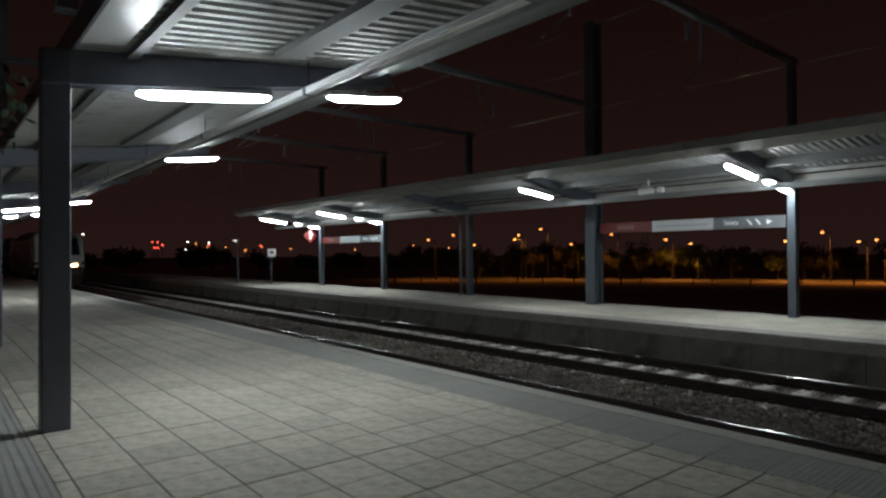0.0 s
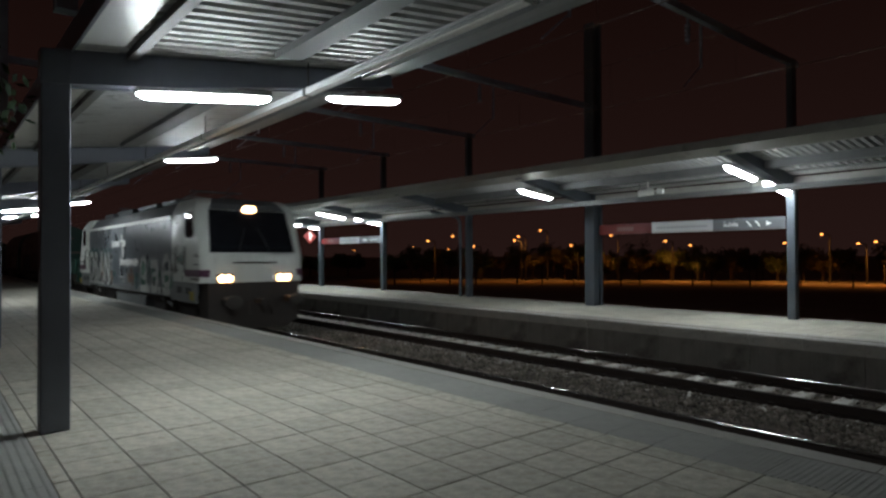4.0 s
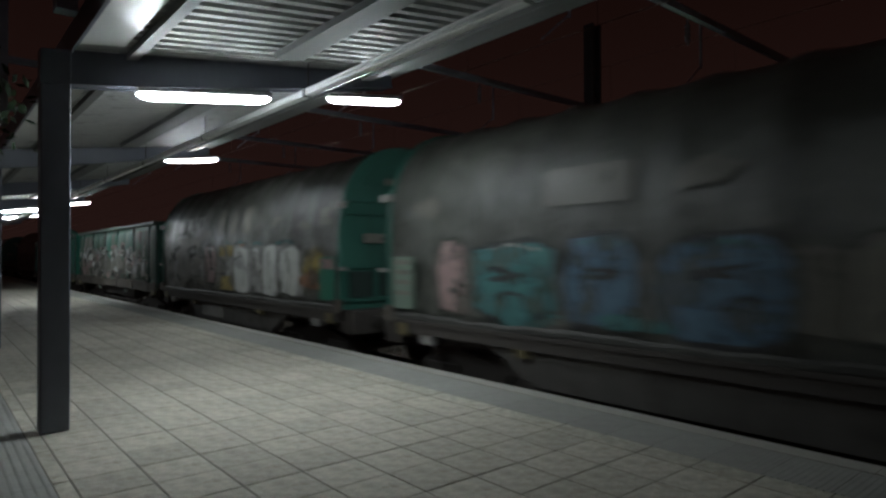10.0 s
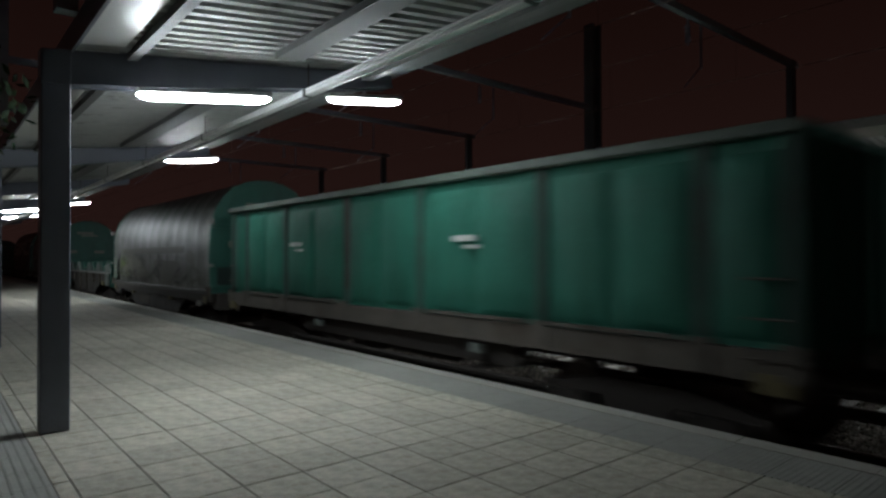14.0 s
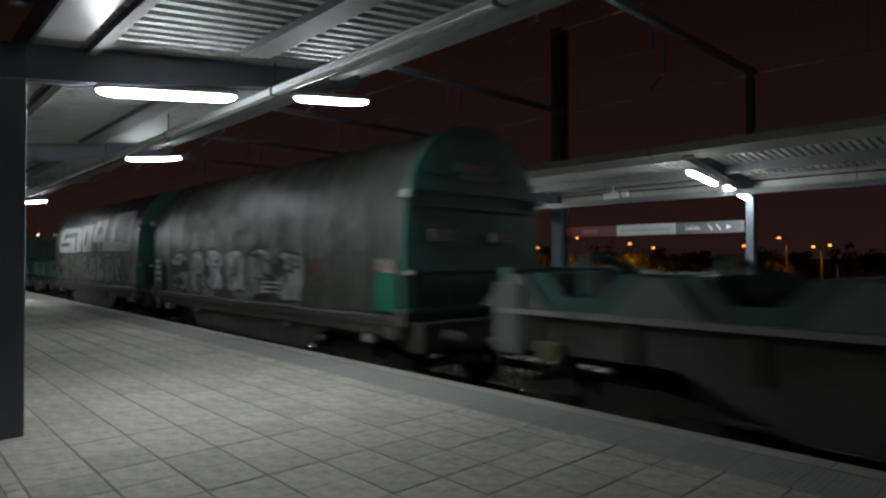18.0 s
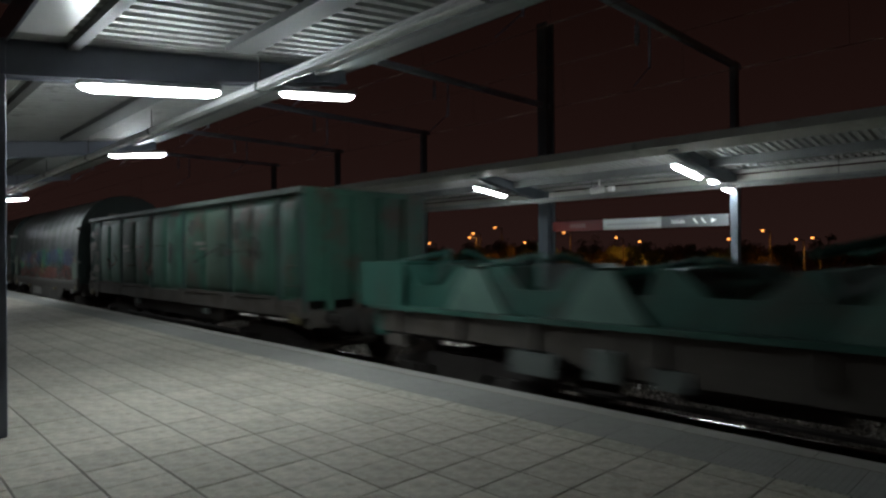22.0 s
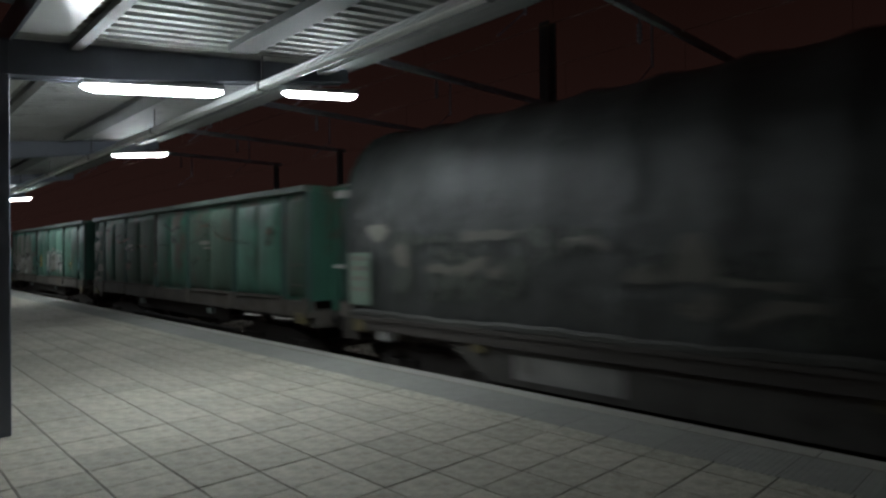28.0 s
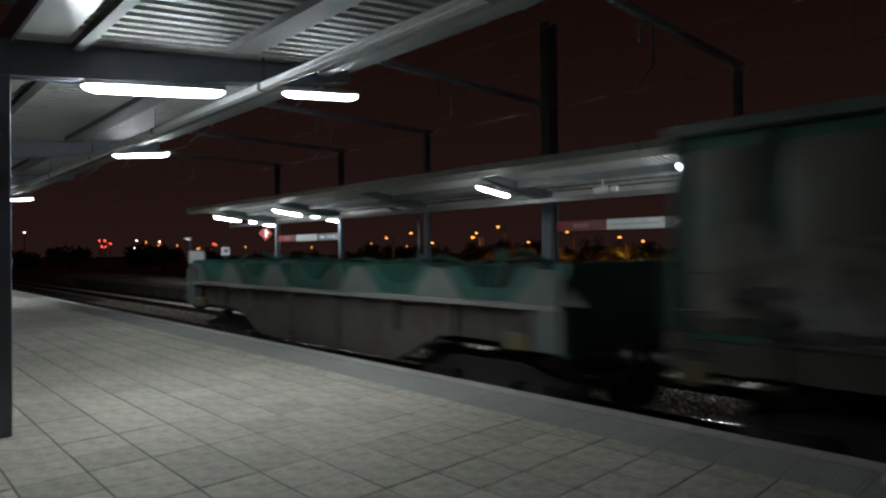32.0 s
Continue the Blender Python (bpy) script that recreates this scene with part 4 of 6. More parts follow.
# slim young trees on the near verge of the road
for k in range(15):
    f = k / 14
    x, y = 40 + 28 * f + rt.uniform(-1.5, 1.5), 56 - 38 * f + rt.uniform(-1.5, 1.5)
    tree(x, y, -1.6, rt.uniform(3.0, 4.3), rt.uniform(0.9, 1.6), M_LEAF, 80 + k, "slim young tree on the near verge of the road", 420, 0.17, 0.10)
for k in range(9):
    x, y = 16 + 5.2 * k + rt.uniform(-2, 2), 92 - 2.2 * k + rt.uniform(-4, 4)
    tree(x, y, -1.6, rt.uniform(2.6, 4.4), rt.uniform(2.0, 3.0), M_LEAF, 60 + k, "dark tree standing beyond the end of the platforms", 900, 0.35, 0.18)


# ---- the freight train: rail level is z = 0 in a vehicle's own space, its head points to -y ----
SPEED = 8.2
VEHICLES, WHEELSETS = [], []
SIDE = -1.48
FACE = Matrix(((0, 0, -1, 0), (-1, 0, 0, 0), (0, 1, 0, 0), (0, 0, 0, 1)))

bm = B()
tube(bm, (-0.80, 0, 0), (0.95, 0, 0), 0.085, n=10)
ME_AXLE = mesh_of(bm, "wheelset", M_WHEEL, smooth=True)
bm = B()
rim = lambda x, r: [(x, r * math.cos(k * math.pi / 12), r * math.sin(k * math.pi / 12)) for k in range(24)]
loft(bm, [rim(-0.065, 0.40), rim(-0.065, 0.455), rim(0.045, 0.462), rim(0.052, 0.49), rim(0.07, 0.49), rim(0.07, 0.40), rim(0.02, 0.36), rim(0.03, 0.14), rim(0.09, 0.13), rim(0.09, 0.06)], caps=True)
for k in range(5):
    a = k * 2 * math.pi / 5
    box(bm, -0.068, -0.03, 0.22 * math.cos(a) - 0.03, 0.22 * math.cos(a) + 0.03, 0.22 * math.sin(a) - 0.03, 0.22 * math.sin(a) + 0.03)
ME_WHEEL = mesh_of(bm, "wheel", M_WHEEL)

bm = B()
for s in (-1, 1):
    x0, x1 = (s * 1.0 - 0.06, s * 1.0 + 0.06)
    prism(bm, [(-1.35, 0.50), (-1.1, 0.62), (-0.5, 0.62), (-0.35, 0.44), (0.35, 0.44), (0.5, 0.62), (1.1, 0.62), (1.35, 0.50), (1.35, 0.66), (0.55, 0.82), (-0.55, 0.82), (-1.35, 0.66)], "x", x0, x1)
box(bm, -0.95, 0.95, -0.25, 0.25, 0.46, 0.86)
ME_BOGIE = mesh_of(bm, "bogie_frame", M_UNDER)
bm = B()
box(bm, -0.11, 0.11, -0.14, 0.14, 0.32, 0.62)
tube(bm, (-0.13, 0, 0.46), (0.13, 0, 0.46), 0.13, n=12)
for d in (-0.24, 0.24):
    tube(bm, (0, d, 0.36), (0, d, 0.62), 0.075, n=10)
ME_BOX = mesh_of(bm, "axle_box", M_UNDER)
bm = B()
tube(bm, (0, 0, 0), (0, -0.34, 0), 0.10, 0.09, n=12)
tube(bm, (0, -0.34, 0), (0, -0.62, 0), 0.07, n=12)
loft(bm, [[(r * math.cos(k * math.pi / 8), y, 0.8 * r * math.sin(k * math.pi / 8)) for k in range(16)] for r, y in ((0.10, -0.60), (0.23, -0.62), (0.23, -0.65), (0.15, -0.665))])
ME_BUFFER = mesh_of(bm, "buffer", M_BUFFER)
bm = B()
box(bm, -0.07, 0.07, -0.45, 0.0, -0.09, 0.03)
tube(bm, (0.0, -0.42, -0.02), (0.0, -0.50, -0.30), 0.03)
tube(bm, (0.3, -0.1, -0.05), (0.32, -0.3, -0.4), 0.025)
tube(bm, (-0.3, -0.1, -0.05), (-0.32, -0.3, -0.4), 0.025)
ME_HOOK = mesh_of(bm, "coupling_hook", M_UNDER)


def running_gear(v, centres, wheelbase, ends, buf_z=1.06, gauge_boxes=1.05):
    for yc in centres:
        b = piece("bogie_frame", ME_BOGIE, v, pose(0, yc, 0))
        b["label"] = "dark grimy bogie frame"
        for d in (-wheelbase / 2, wheelbase / 2):
            for s in (-1, 1):
                piece("axle_box", ME_BOX, b, pose(s * gauge_boxes, d, 0))
            w = piece("wheelset", ME_AXLE, v, pose(0, yc + d, 0.46))
            w["label"] = "steel wheelset"
            piece("wheel", ME_WHEEL, w, pose(-0.83, 0, 0, 0, 0, 0))
            piece("wheel", ME_WHEEL, w, pose(0.97, 0, 0, 0, 0, 180))
            WHEELSETS.append((w, yc + d))
    front, rear = ends if isinstance(ends, tuple) else (ends, ends)
    for e, turn in ((-front, 0), (rear, 180)):
        for s in (-0.88, 0.88):
            piece("buffer", ME_BUFFER, v, pose(s, e, buf_z, 0, 0, turn))
        piece("coupling_hook", ME_HOOK, v, pose(0, e, buf_z, 0, 0, turn))


def vehicle(name, label, category, c):
    v = thing(name, label, category, pose(TRACK_A, c, RAIL_Z), "freight train")
    VEHICLES.append((v, c))
    return v


# where paint lies: half width of a vehicle's side at a place on it
POSTS = (-6.2, -5.4, -3.42, -1.05, 1.05, 3.42, 5.4, 6.2)
HOOD = [(1.44, 1.27), (1.464, 1.7), (1.474, 2.2), (1.464, 2.65), (1.435, 2.95), (1.38, 3.22), (1.285, 3.49), (1.11, 3.77), (0.86, 4.02), (0.52, 4.18), (0.18, 4.25)]


def face_of(v, y, z):
    kind = v.name.split(".")[0]
    if kind == "hooded_wagon":
        return float(np.interp(z, [q for _, q in HOOD], [x for x, _ in HOOD]))
    if kind == "open_wagon":
        if min(abs(y - p) for p in POSTS) < 0.1:
            return 1.432
        for y0, y1 in zip(POSTS, POSTS[1:]):
            if y0 <= y < y1:
                n = 2 if y1 - y0 > 1.5 else 1
                f = ((y - y0) / (y1 - y0) * n) % 1.0
                return 1.375 + 0.083 * math.sin(math.pi * min(0.97, max(0.03, f))) ** 0.4
        return 1.40
    return 1.48


def wrap(v, material, verts, faces, lift, label=""):
    """Paint as a skin that follows the vehicle's side; verts are (y, z)."""
    me = from_arrays("painted_tag", [(-face_of(v, y, z) - lift, y, z) for y, z in verts], faces, material)
    ob = new("painted_tag", me)
    ob.parent = v
    ob["label"] = label or "spray-painted graffiti"
    return ob


def fill(v, material, ring, lift, label=""):
    """A closed outline filled with paint, cut in upright strips that follow the side."""
    lo, hi = min(p[0] for p in ring), max(p[0] for p in ring)
    n = max(3, int((hi - lo) / 0.06))
    vs, fs, last = [], [], None
    for k in range(n + 1):
        y = lo + (hi - lo) * (k + 0.001) / (n + 0.002)
        cuts = sorted(z0 + (z1 - z0) * (y - y0) / (y1 - y0) for (y0, z0), (y1, z1) in zip(ring, ring[1:] + ring[:1]) if (y0 <= y) != (y1 <= y))
        if len(cuts) < 2:
            last = None
            continue
        a, b = cuts[0], cuts[-1]
        o = len(vs)
        vs += [(y, a + (b - a) * q / 4) for q in range(5)]
        if last is not None:
            fs += [(last + q, last + q + 1, o + q + 1, o + q) for q in range(4)]
        last = o
    if fs:
        wrap(v, material, vs, fs, lift, label)


def stroke(v, material, pts, w, lift, closed=False, label=""):
    """A sprayed line of width w through the points (y, z), rounded at its corners."""
    q = list(pts)
    q = [q[-1]] + q + q[:2] if closed else [q[0]] + q + [q[-1]]
    run = []
    for a, b, c, d in zip(q, q[1:], q[2:], q[3:]):
        m = max(2, int(math.dist(b, c) / 0.07))
        for k in range(m):
            t = k / m
            run.append(tuple(0.5 * (2 * b[i] + (c[i] - a[i]) * t + (2 * a[i] - 5 * b[i] + 4 * c[i] - d[i]) * t * t + (3 * b[i] - a[i] - 3 * c[i] + d[i]) * t ** 3) for i in (0, 1)))
    if not closed:
        run.append(q[-2])
    vs, fs = [], []
    for k, p in enumerate(run):
        a, b = run[max(0, k - 1)], run[min(len(run) - 1, k + 1)]
        L = max(1e-4, math.dist(a, b))
        ny, nz = -(b[1] - a[1]) / L, (b[0] - a[0]) / L
        h = 0.5 * w * (0.85 + 0.3 * math.sin(k * 0.9 + pts[0][0] * 7))
        vs += [(p[0] + ny * h, p[1] + nz * h), (p[0] - ny * h, p[1] - nz * h)]
    n = len(run)
    fs = [(2 * k, 2 * k + 1, 2 * k + 3, 2 * k + 2) for k in range(n - 1)]
    if closed:
        fs.append((2 * n - 2, 2 * n - 1, 1, 0))
    wrap(v, material, vs, fs, lift, label)


def spray(v, material, shapes, lift=0.006, seed=1, label=""):
    """Paint sprayed on the side that faces the platform: blots, bars, leaning bars and rings.
    A shape: kind, y centre, z centre, half length, half height."""
    r = random.Random(seed)
    for kind, y, z, a, b in shapes:
        if kind == "blot":
            ph = [r.uniform(0, 6.28) for _ in range(4)]
            ring = []
            for k in range(26):
                t = 2 * math.pi * k / 26
                f = 0.80 + 0.13 * math.sin(2 * t + ph[0]) + 0.11 * math.sin(3 * t + ph[1]) + 0.09 * math.sin(5 * t + ph[2])
                ring.append((y + a * f * math.cos(t), z + b * f * math.sin(t)))
            fill(v, material, ring, lift, label)
        elif kind == "bar":
            q = 0.18 * min(a, b)
            fill(v, material, [(y - a, z - b + q), (y - a + q, z - b), (y + a - q, z - b), (y + a, z - b + q), (y + a, z + b - q), (y + a - q, z + b), (y - a + q, z + b), (y - a, z + b - q)], lift, label)
        elif kind == "lean":
            fill(v, material, [(y - a, z - b), (y - a * 0.2, z - b), (y + a, z + b), (y + a * 0.2, z + b)], lift, label)
        elif kind == "ring":
            stroke(v, material, [(y + 0.75 * a * math.cos(t), z + 0.75 * b * math.sin(t)) for t in [k * math.pi / 5 for k in range(10)]], 0.5 * min(a, b), lift, True, label)


def throw_up(v, cells, z0, z1, fills, line, shine, seed, lift=0.008, thick=0.07, inner=2):
    """Bubble letters: a filled body, a dark outline, a few inner lines and a highlight each. cells: (y from, y to) letter by letter."""
    r = random.Random(seed)
    for i, (ya, yb) in enumerate(cells):
        c, h = (ya + yb) / 2, abs(yb - ya) / 2
        zc, zh = (z0 + z1) / 2 + r.uniform(-0.04, 0.04), (z1 - z0) / 2 * r.uniform(0.9, 1.05)
        ring = []
        for k in range(14):
            t = 2 * math.pi * k / 14
            cs, sn = math.cos(t), math.sin(t)
            f = r.uniform(0.86, 1.06)
            ring.append((c + h * f * math.copysign(abs(cs) ** 0.5, cs), zc + zh * f * math.copysign(abs(sn) ** 0.5, sn)))
        fill(v, fills[i % len(fills)], ring, lift)
        if line:
            stroke(v, line, ring, thick, lift + 0.004, True)
            for _ in range(inner):
                y, z = c + h * r.uniform(-0.5, 0.3), zc + zh * r.uniform(-0.5, 0.5)
                stroke(v, line, [(y - h * 0.35, z), (y, z + zh * r.uniform(-0.15, 0.15)), (y + h * r.uniform(0.2, 0.5), z + zh * r.uniform(-0.3, 0.2))], thick * r.uniform(0.7, 1.3), lift + 0.006)
        if shine:
            stroke(v, shine, [(c - h * 0.6, zc + zh * 0.72), (c, zc + zh * 0.86), (c + h * 0.5, zc + zh * 0.74)], thick * 0.6, lift + 0.008)


def scrawl(v, mats, y0, y1, z0, z1, n, seed, lift=0.008, w=(0.05, 0.16)):
    """A dense tangle of sprayed lines and patches in several colours."""
    r = random.Random(seed)
    for i, m in enumerate(mats):
        for k in range(n):
            y, z = r.uniform(y0, y1), r.uniform(z0, z1)
            up = lambda q: min(z1, max(z0, q))
            if r.random() < 0.35:
                spray(v, m, [("blot", y, z, r.uniform(0.15, 0.45), min(0.3, (z1 - z0) / 2) * r.uniform(0.4, 1.0))], lift + 0.0015 * i, seed + 7 * k)
            else:
                pts = [(y, z)]
                for _ in range(r.randint(2, 4)):
                    pts.append((min(y1, max(y0, pts[-1][0] + r.uniform(-0.7, 0.7))), up(pts[-1][1] + r.uniform(-0.25, 0.25))))
                stroke(v, m, pts, r.uniform(*w), lift + 0.0015 * i)


def lettering(v, body, size, fat, aspect, y, z, material, x=SIDE - 0.012, label="graffiti lettering", name="painted_tag"):
    me = text_mesh(body, size, fat, 0.003, aspect)
    me.materials.clear()
    me.materials.append(material)
    o = new(name, me)
    o.parent = v
    o.matrix_basis = Matrix.Translation((x, y, z)) @ FACE
    o["label"] = label
    return o


def tube_mesh(a, b, r):
    bm = B()
    tube(bm, a, b, r, n=16)
    return bm


# ---- locomotive ----
def locomotive(c):
    v = vehicle("locomotive", "dark grey electric locomotive with white cabs and graffiti, headlights on", "locomotive", c)
    W = 1.48
    # middle body with ribs of panels
    bm = B()
    prism(bm, [(-W, 1.05), (-W, 3.32), (-W + 0.02, 3.36), (W - 0.02, 3.36), (W, 3.32), (W, 1.05)], "y", -5.1, 6.72)
    part("body", bm, M_LOCO_GREY, v, "smooth dark grey body side")
    boxes("stripe", v, M_LOCO_WHITE, [(s * (W + 0.006), s * (W - 0.02), -5.1, 6.72, 3.32, 3.43) for s in (-1, 1)], "white stripe under the roof")
    boxes("panel_seam", v, M_LOCO_ROOF, [(-W - 0.003, -W + 0.01, -4.0 + 2.1 * k, -3.988 + 2.1 * k, 1.17, 3.3) for k in range(5)])
    # roof with raised equipment boxes
    bm = B()
    prism(bm, [(-W + 0.02, 3.431), (-1.22, 3.80), (-0.9, 3.88), (0.9, 3.88), (1.22, 3.80), (W - 0.02, 3.431)], "y", -4.9, 6.5)
    part("roof", bm, M_LOCO_ROOF, v, "dark grey roof")
    boxes("roof_equipment", v, M_LOCO_ROOF, [(-1.05, 1.05, yy, yy + ln, 3.87, 4.02) for yy, ln in ((-4.2, 1.6), (-2.0, 2.4), (1.2, 2.2), (4.4, 1.4))], "", 0.03)
    for yy in (-3.9, 5.2):
        tubes("pantograph_arm", v, M_LOCO_ROOF, [run for s in (-0.55, 0.55) for run in (((s, yy - 0.9, 4.06), (s, yy + 0.7, 4.14)), ((s, yy + 0.7, 4.14), (s, yy - 0.8, 4.22)))], 0.024, "arm of a folded pantograph")
        tubes("pantograph_head", v, M_LOCO_ROOF, [((-0.8, yy - 0.8, 4.23), (0.8, yy - 0.8, 4.23))], 0.03, "collector bar of a folded pantograph")
        tubes("pantograph_base", v, M_LOCO_ROOF, [((-0.5, yy + 0.6, 3.95), (0.5, yy + 0.6, 3.95))], 0.05, "base of a folded pantograph")
    # cabs
    prof = [(1.50, -8.37), (1.75, -8.37), (2.26, -8.31), (2.32, -8.29), (3.50, -7.86), (3.68, -7.74), (3.84, -7.45)]
    NOSE = 0.12
    for flip in (1, -1):
        back, far = (-5.104, 0.82) if flip > 0 else (-6.724, -0.50)
        rings = []
        for z, ys in prof:
            ys += far
            hw = W - 0.004 if z < 3.45 else W - (z - 3.45) * 0.55
            ring = [(-hw, back, z), (-hw, ys, z), (-hw + 0.07, ys - 0.5 * NOSE, z), (-hw + 0.22, ys - NOSE, z), (hw - 0.22, ys - NOSE, z), (hw - 0.07, ys - 0.5 * NOSE, z), (hw, ys, z), (hw, back, z)]
            rings.append([(x, y * flip, zz) for x, y, zz in ring])
        bm = B()
        loft(bm, rings)
        cab = part("cab", bm, M_LOCO_WHITE, v, "white driver's cab with a raked front", smooth=True)
        # dark roof brow over the windscreen
        bm = B()
        rings = []
        for q, yy, zz in ((1.12, -7.852, 3.51), (1.02, -7.74, 3.68), (0.88, -7.45, 3.845)):
            ya, yb = (yy + far - NOSE - 0.02) * flip, (yy + far - NOSE + 0.04) * flip
            rings.append([(q, ya, zz), (-q, ya, zz), (-q, yb, zz), (q, yb, zz)])
        loft(bm, rings)
        part("brow", bm, M_LOCO_ROOF, cab, "dark roof brow")
        # windscreen
        lo, hi = -8.295 + far - NOSE, -7.86 + far - NOSE
        quad = lambda d: [(s * 1.22, (lo + d) * flip, 2.32) for s in (-1, 1)] + [(s * 1.12, (hi + d) * flip, 3.50) for s in (1, -1)]
        bm = B()
        loft(bm, [quad(-0.012), quad(0.02)])
        part("windscreen", bm, M_GLASS, cab, "dark windscreen")
        for s in (-1, 1):
            # rounded side window in a thin rubber frame, its front edge raked
            ya, yb = (-6.98, -6.42) if flip > 0 else (-8.20, -7.58)
            xa, xb = sorted((s * (W - 0.02), s * (W + 0.006)))
            for nm, grow, mt, lab in (("window_frame", 0.035, M_BLACK, "black rubber window frame"), ("side_window", 0.0, M_GLASS, "dark side window")):
                out = []
                for cy, cz, a0 in ((yb - 0.10, 2.86, -90), (yb - 0.10, 3.30, 0), (ya + 0.20, 3.30, 90), (ya + 0.10, 2.86, 180)):
                    out += [((cy + (0.10 + grow) * math.cos(radians(a0 + q))) * flip, cz + (0.10 + grow) * math.sin(radians(a0 + q))) for q in (0, 30, 60, 90)]
                bm = B()
                prism(bm, out, "x", xa - (0.004 if grow == 0 else 0), xb + (0.004 if grow == 0 else 0))
                part(nm, bm, mt, cab, lab)
            if flip > 0:
                y2, y3 = -6.30, -5.62
            else:
                y2, y3 = 6.80, 7.45
            bm = B()
            xa, xb = sorted((s * W, s * (W + 0.012)))
            box(bm, xa, xb, y2, y3, 1.50, 3.40)
            bevel(bm, 0.01)
            d = part("door", bm, M_LOCO_WHITE, cab, "white cab door")
            boxes("handrail", d, M_FLANGE, [(xa - 0.03, xb + 0.03, yy - 0.011, yy + 0.011, 1.75, 2.5) for yy in (y2 - 0.06, y3 + 0.06)], "steel handrail beside the door")
            boxes("hinge", d, M_FLANGE, [(xa - 0.006, xb + 0.006, y3 - 0.16, y3 - 0.02, zz, zz + 0.05) for zz in (1.8, 2.5, 3.15)], "dark door hinge")
            boxes("door_handle", d, M_FLANGE, [(xa - 0.015, xb + 0.015, y2 + 0.06, y2 + 0.22, 2.3, 2.345)])
            # the band follows the rounded corner to the headlight
            e0 = -8.37 + far
            line = [(s * W, -6.35 if flip > 0 else -7.56), (s * W, e0), (s * (W - 0.07), e0 - 0.5 * NOSE), (s * (W - 0.22), e0 - NOSE)]
            bm = B()
            loft(bm, [[(x + s * o, (y - 0.4 * o) * flip, z) for o, z in ((-0.02, 1.66), (0.008, 1.66), (0.008, 1.85), (-0.02, 1.85))] for x, y in line])
            part("band", bm, M_PURPLE, cab, "dark purple band round the cab")
            # painted-over vents and small inscriptions
            boxes("vent", cab, M_LOCO_SKIRT, [(xa - 0.004, xb + 0.004, *sorted((yy * flip, (yy + 0.34) * flip)), zz, zz + 0.035) for yy, zz in ((-7.45 if flip > 0 else -8.6, 2.20), (-7.45 if flip > 0 else -8.6, 1.98))], "small dark inscription")
        # front: grab rail, headlights, top light
        fr = -8.37 + far - NOSE
        boxes("handrail", cab, M_BUFFER, [(-0.62, 0.62, (fr - 0.03) * flip, fr * flip, 2.02, 2.06)])
        lens = lambda x, y, z, r: tube_mesh((x, (y - 0.03) * flip, z), (x, (y + 0.02) * flip, z), r)
        for s in (-0.84, 0.84):
            bm = B()
            box(bm, s - 0.23, s + 0.23, *sorted(((fr - 0.022) * flip, (fr + 0.03) * flip)), 1.50, 1.74)
            bevel(bm, 0.02)
            hl = part("lamp_cluster", bm, M_BLACK, cab, "dark headlight surround")
            for d in (-0.095, 0.095):
                part("headlight", lens(s + d, fr - 0.012, 1.61, 0.105), M_HEADLIGHT if flip > 0 else M_GLASS, hl, "lit warm headlight" if flip > 0 else "unlit tail lamp")
        tf = -7.86 + far - NOSE
        bm = B()
        box(bm, -0.24, 0.24, *sorted(((tf - 0.06) * flip, (tf + 0.30) * flip)), 3.44, 3.66)
        bevel(bm, 0.03)
        tl = part("top_lamp", bm, M_LOCO_ROOF, cab, "top lamp housing")
        for d in (-0.09, 0.09):
            part("top_light", lens(d, tf - 0.05, 3.54, 0.10), M_HEADLIGHT if flip > 0 else M_GLASS, tl, "lit top light" if flip > 0 else "unlit top light")
        for s in (-0.45, 0.45):
            bm = B()
            tube(bm, (s, (lo - 0.04) * flip, 2.34), (s * 0.4, (0.4 * lo + 0.6 * hi - 0.05) * flip, 3.0), 0.014, n=6)
            part("wiper", bm, M_BLACK, cab, "black wiper")
        # buffer beam and plough
        bm = B()
        prism(bm, [(-1.30, 0.42), (-1.30, 1.495), (1.30, 1.495), (1.30, 0.42), (0.9, 0.22), (-0.9, 0.22)], "y", *sorted(((fr - 0.02) * flip, (fr + 0.6) * flip)))
        part("buffer_beam", bm, M_UNDER, v, "dark buffer beam with plough")
        boxes("skirt", v, M_LOCO_SKIRT, [(s * 1.40, s * (W + 0.004), (fr + 0.47) * flip, back * flip, 0.95, 1.495) for s in (-1, 1)], "grey skirt under the cab")
        # no hollow is cut: black plates paint the shade inside the steps
        boxes("step_recess", v, M_BLACK, [(s * (W - 0.02), s * (W + 0.010), yy * flip, (yy + 0.42) * flip, 1.18, 1.36) for s in (-1, 1) for yy in ((-6.1, -6.85) if flip > 0 else (-7.25, -7.95))], "proud black plate drawn as the shade of a step recess")
        bm = B()
        box(bm, SIDE - 0.02, SIDE - 0.006, *sorted(((-7.78 + far - 0.5) * flip, (-7.48 + far - 0.5) * flip)) if flip < 0 else (-7.10, -6.80), 1.02, 1.26)
        part("badge", bm, M_BADGE, v, "small yellow warning mark")
    boxes("side_sill", v, M_LOCO_SKIRT, [(s * 1.42, s * (W + 0.003), -5.09, 6.71, 1.022, 1.16) for s in (-1, 1)], "grimy grey side sill")
    boxes("underframe", v, M_UNDER, [(-1.3, 1.3, -7.6, 8.5, 0.80, 1.018)], "dark underframe")
    bm = B()
    box(bm, -1.38, 1.38, -2.0, 2.2, 0.30, 0.92)
    bevel(bm, 0.05)
    part("transformer_box", bm, M_LOCO_SKIRT, v, "grimy grey box slung between the bogies")
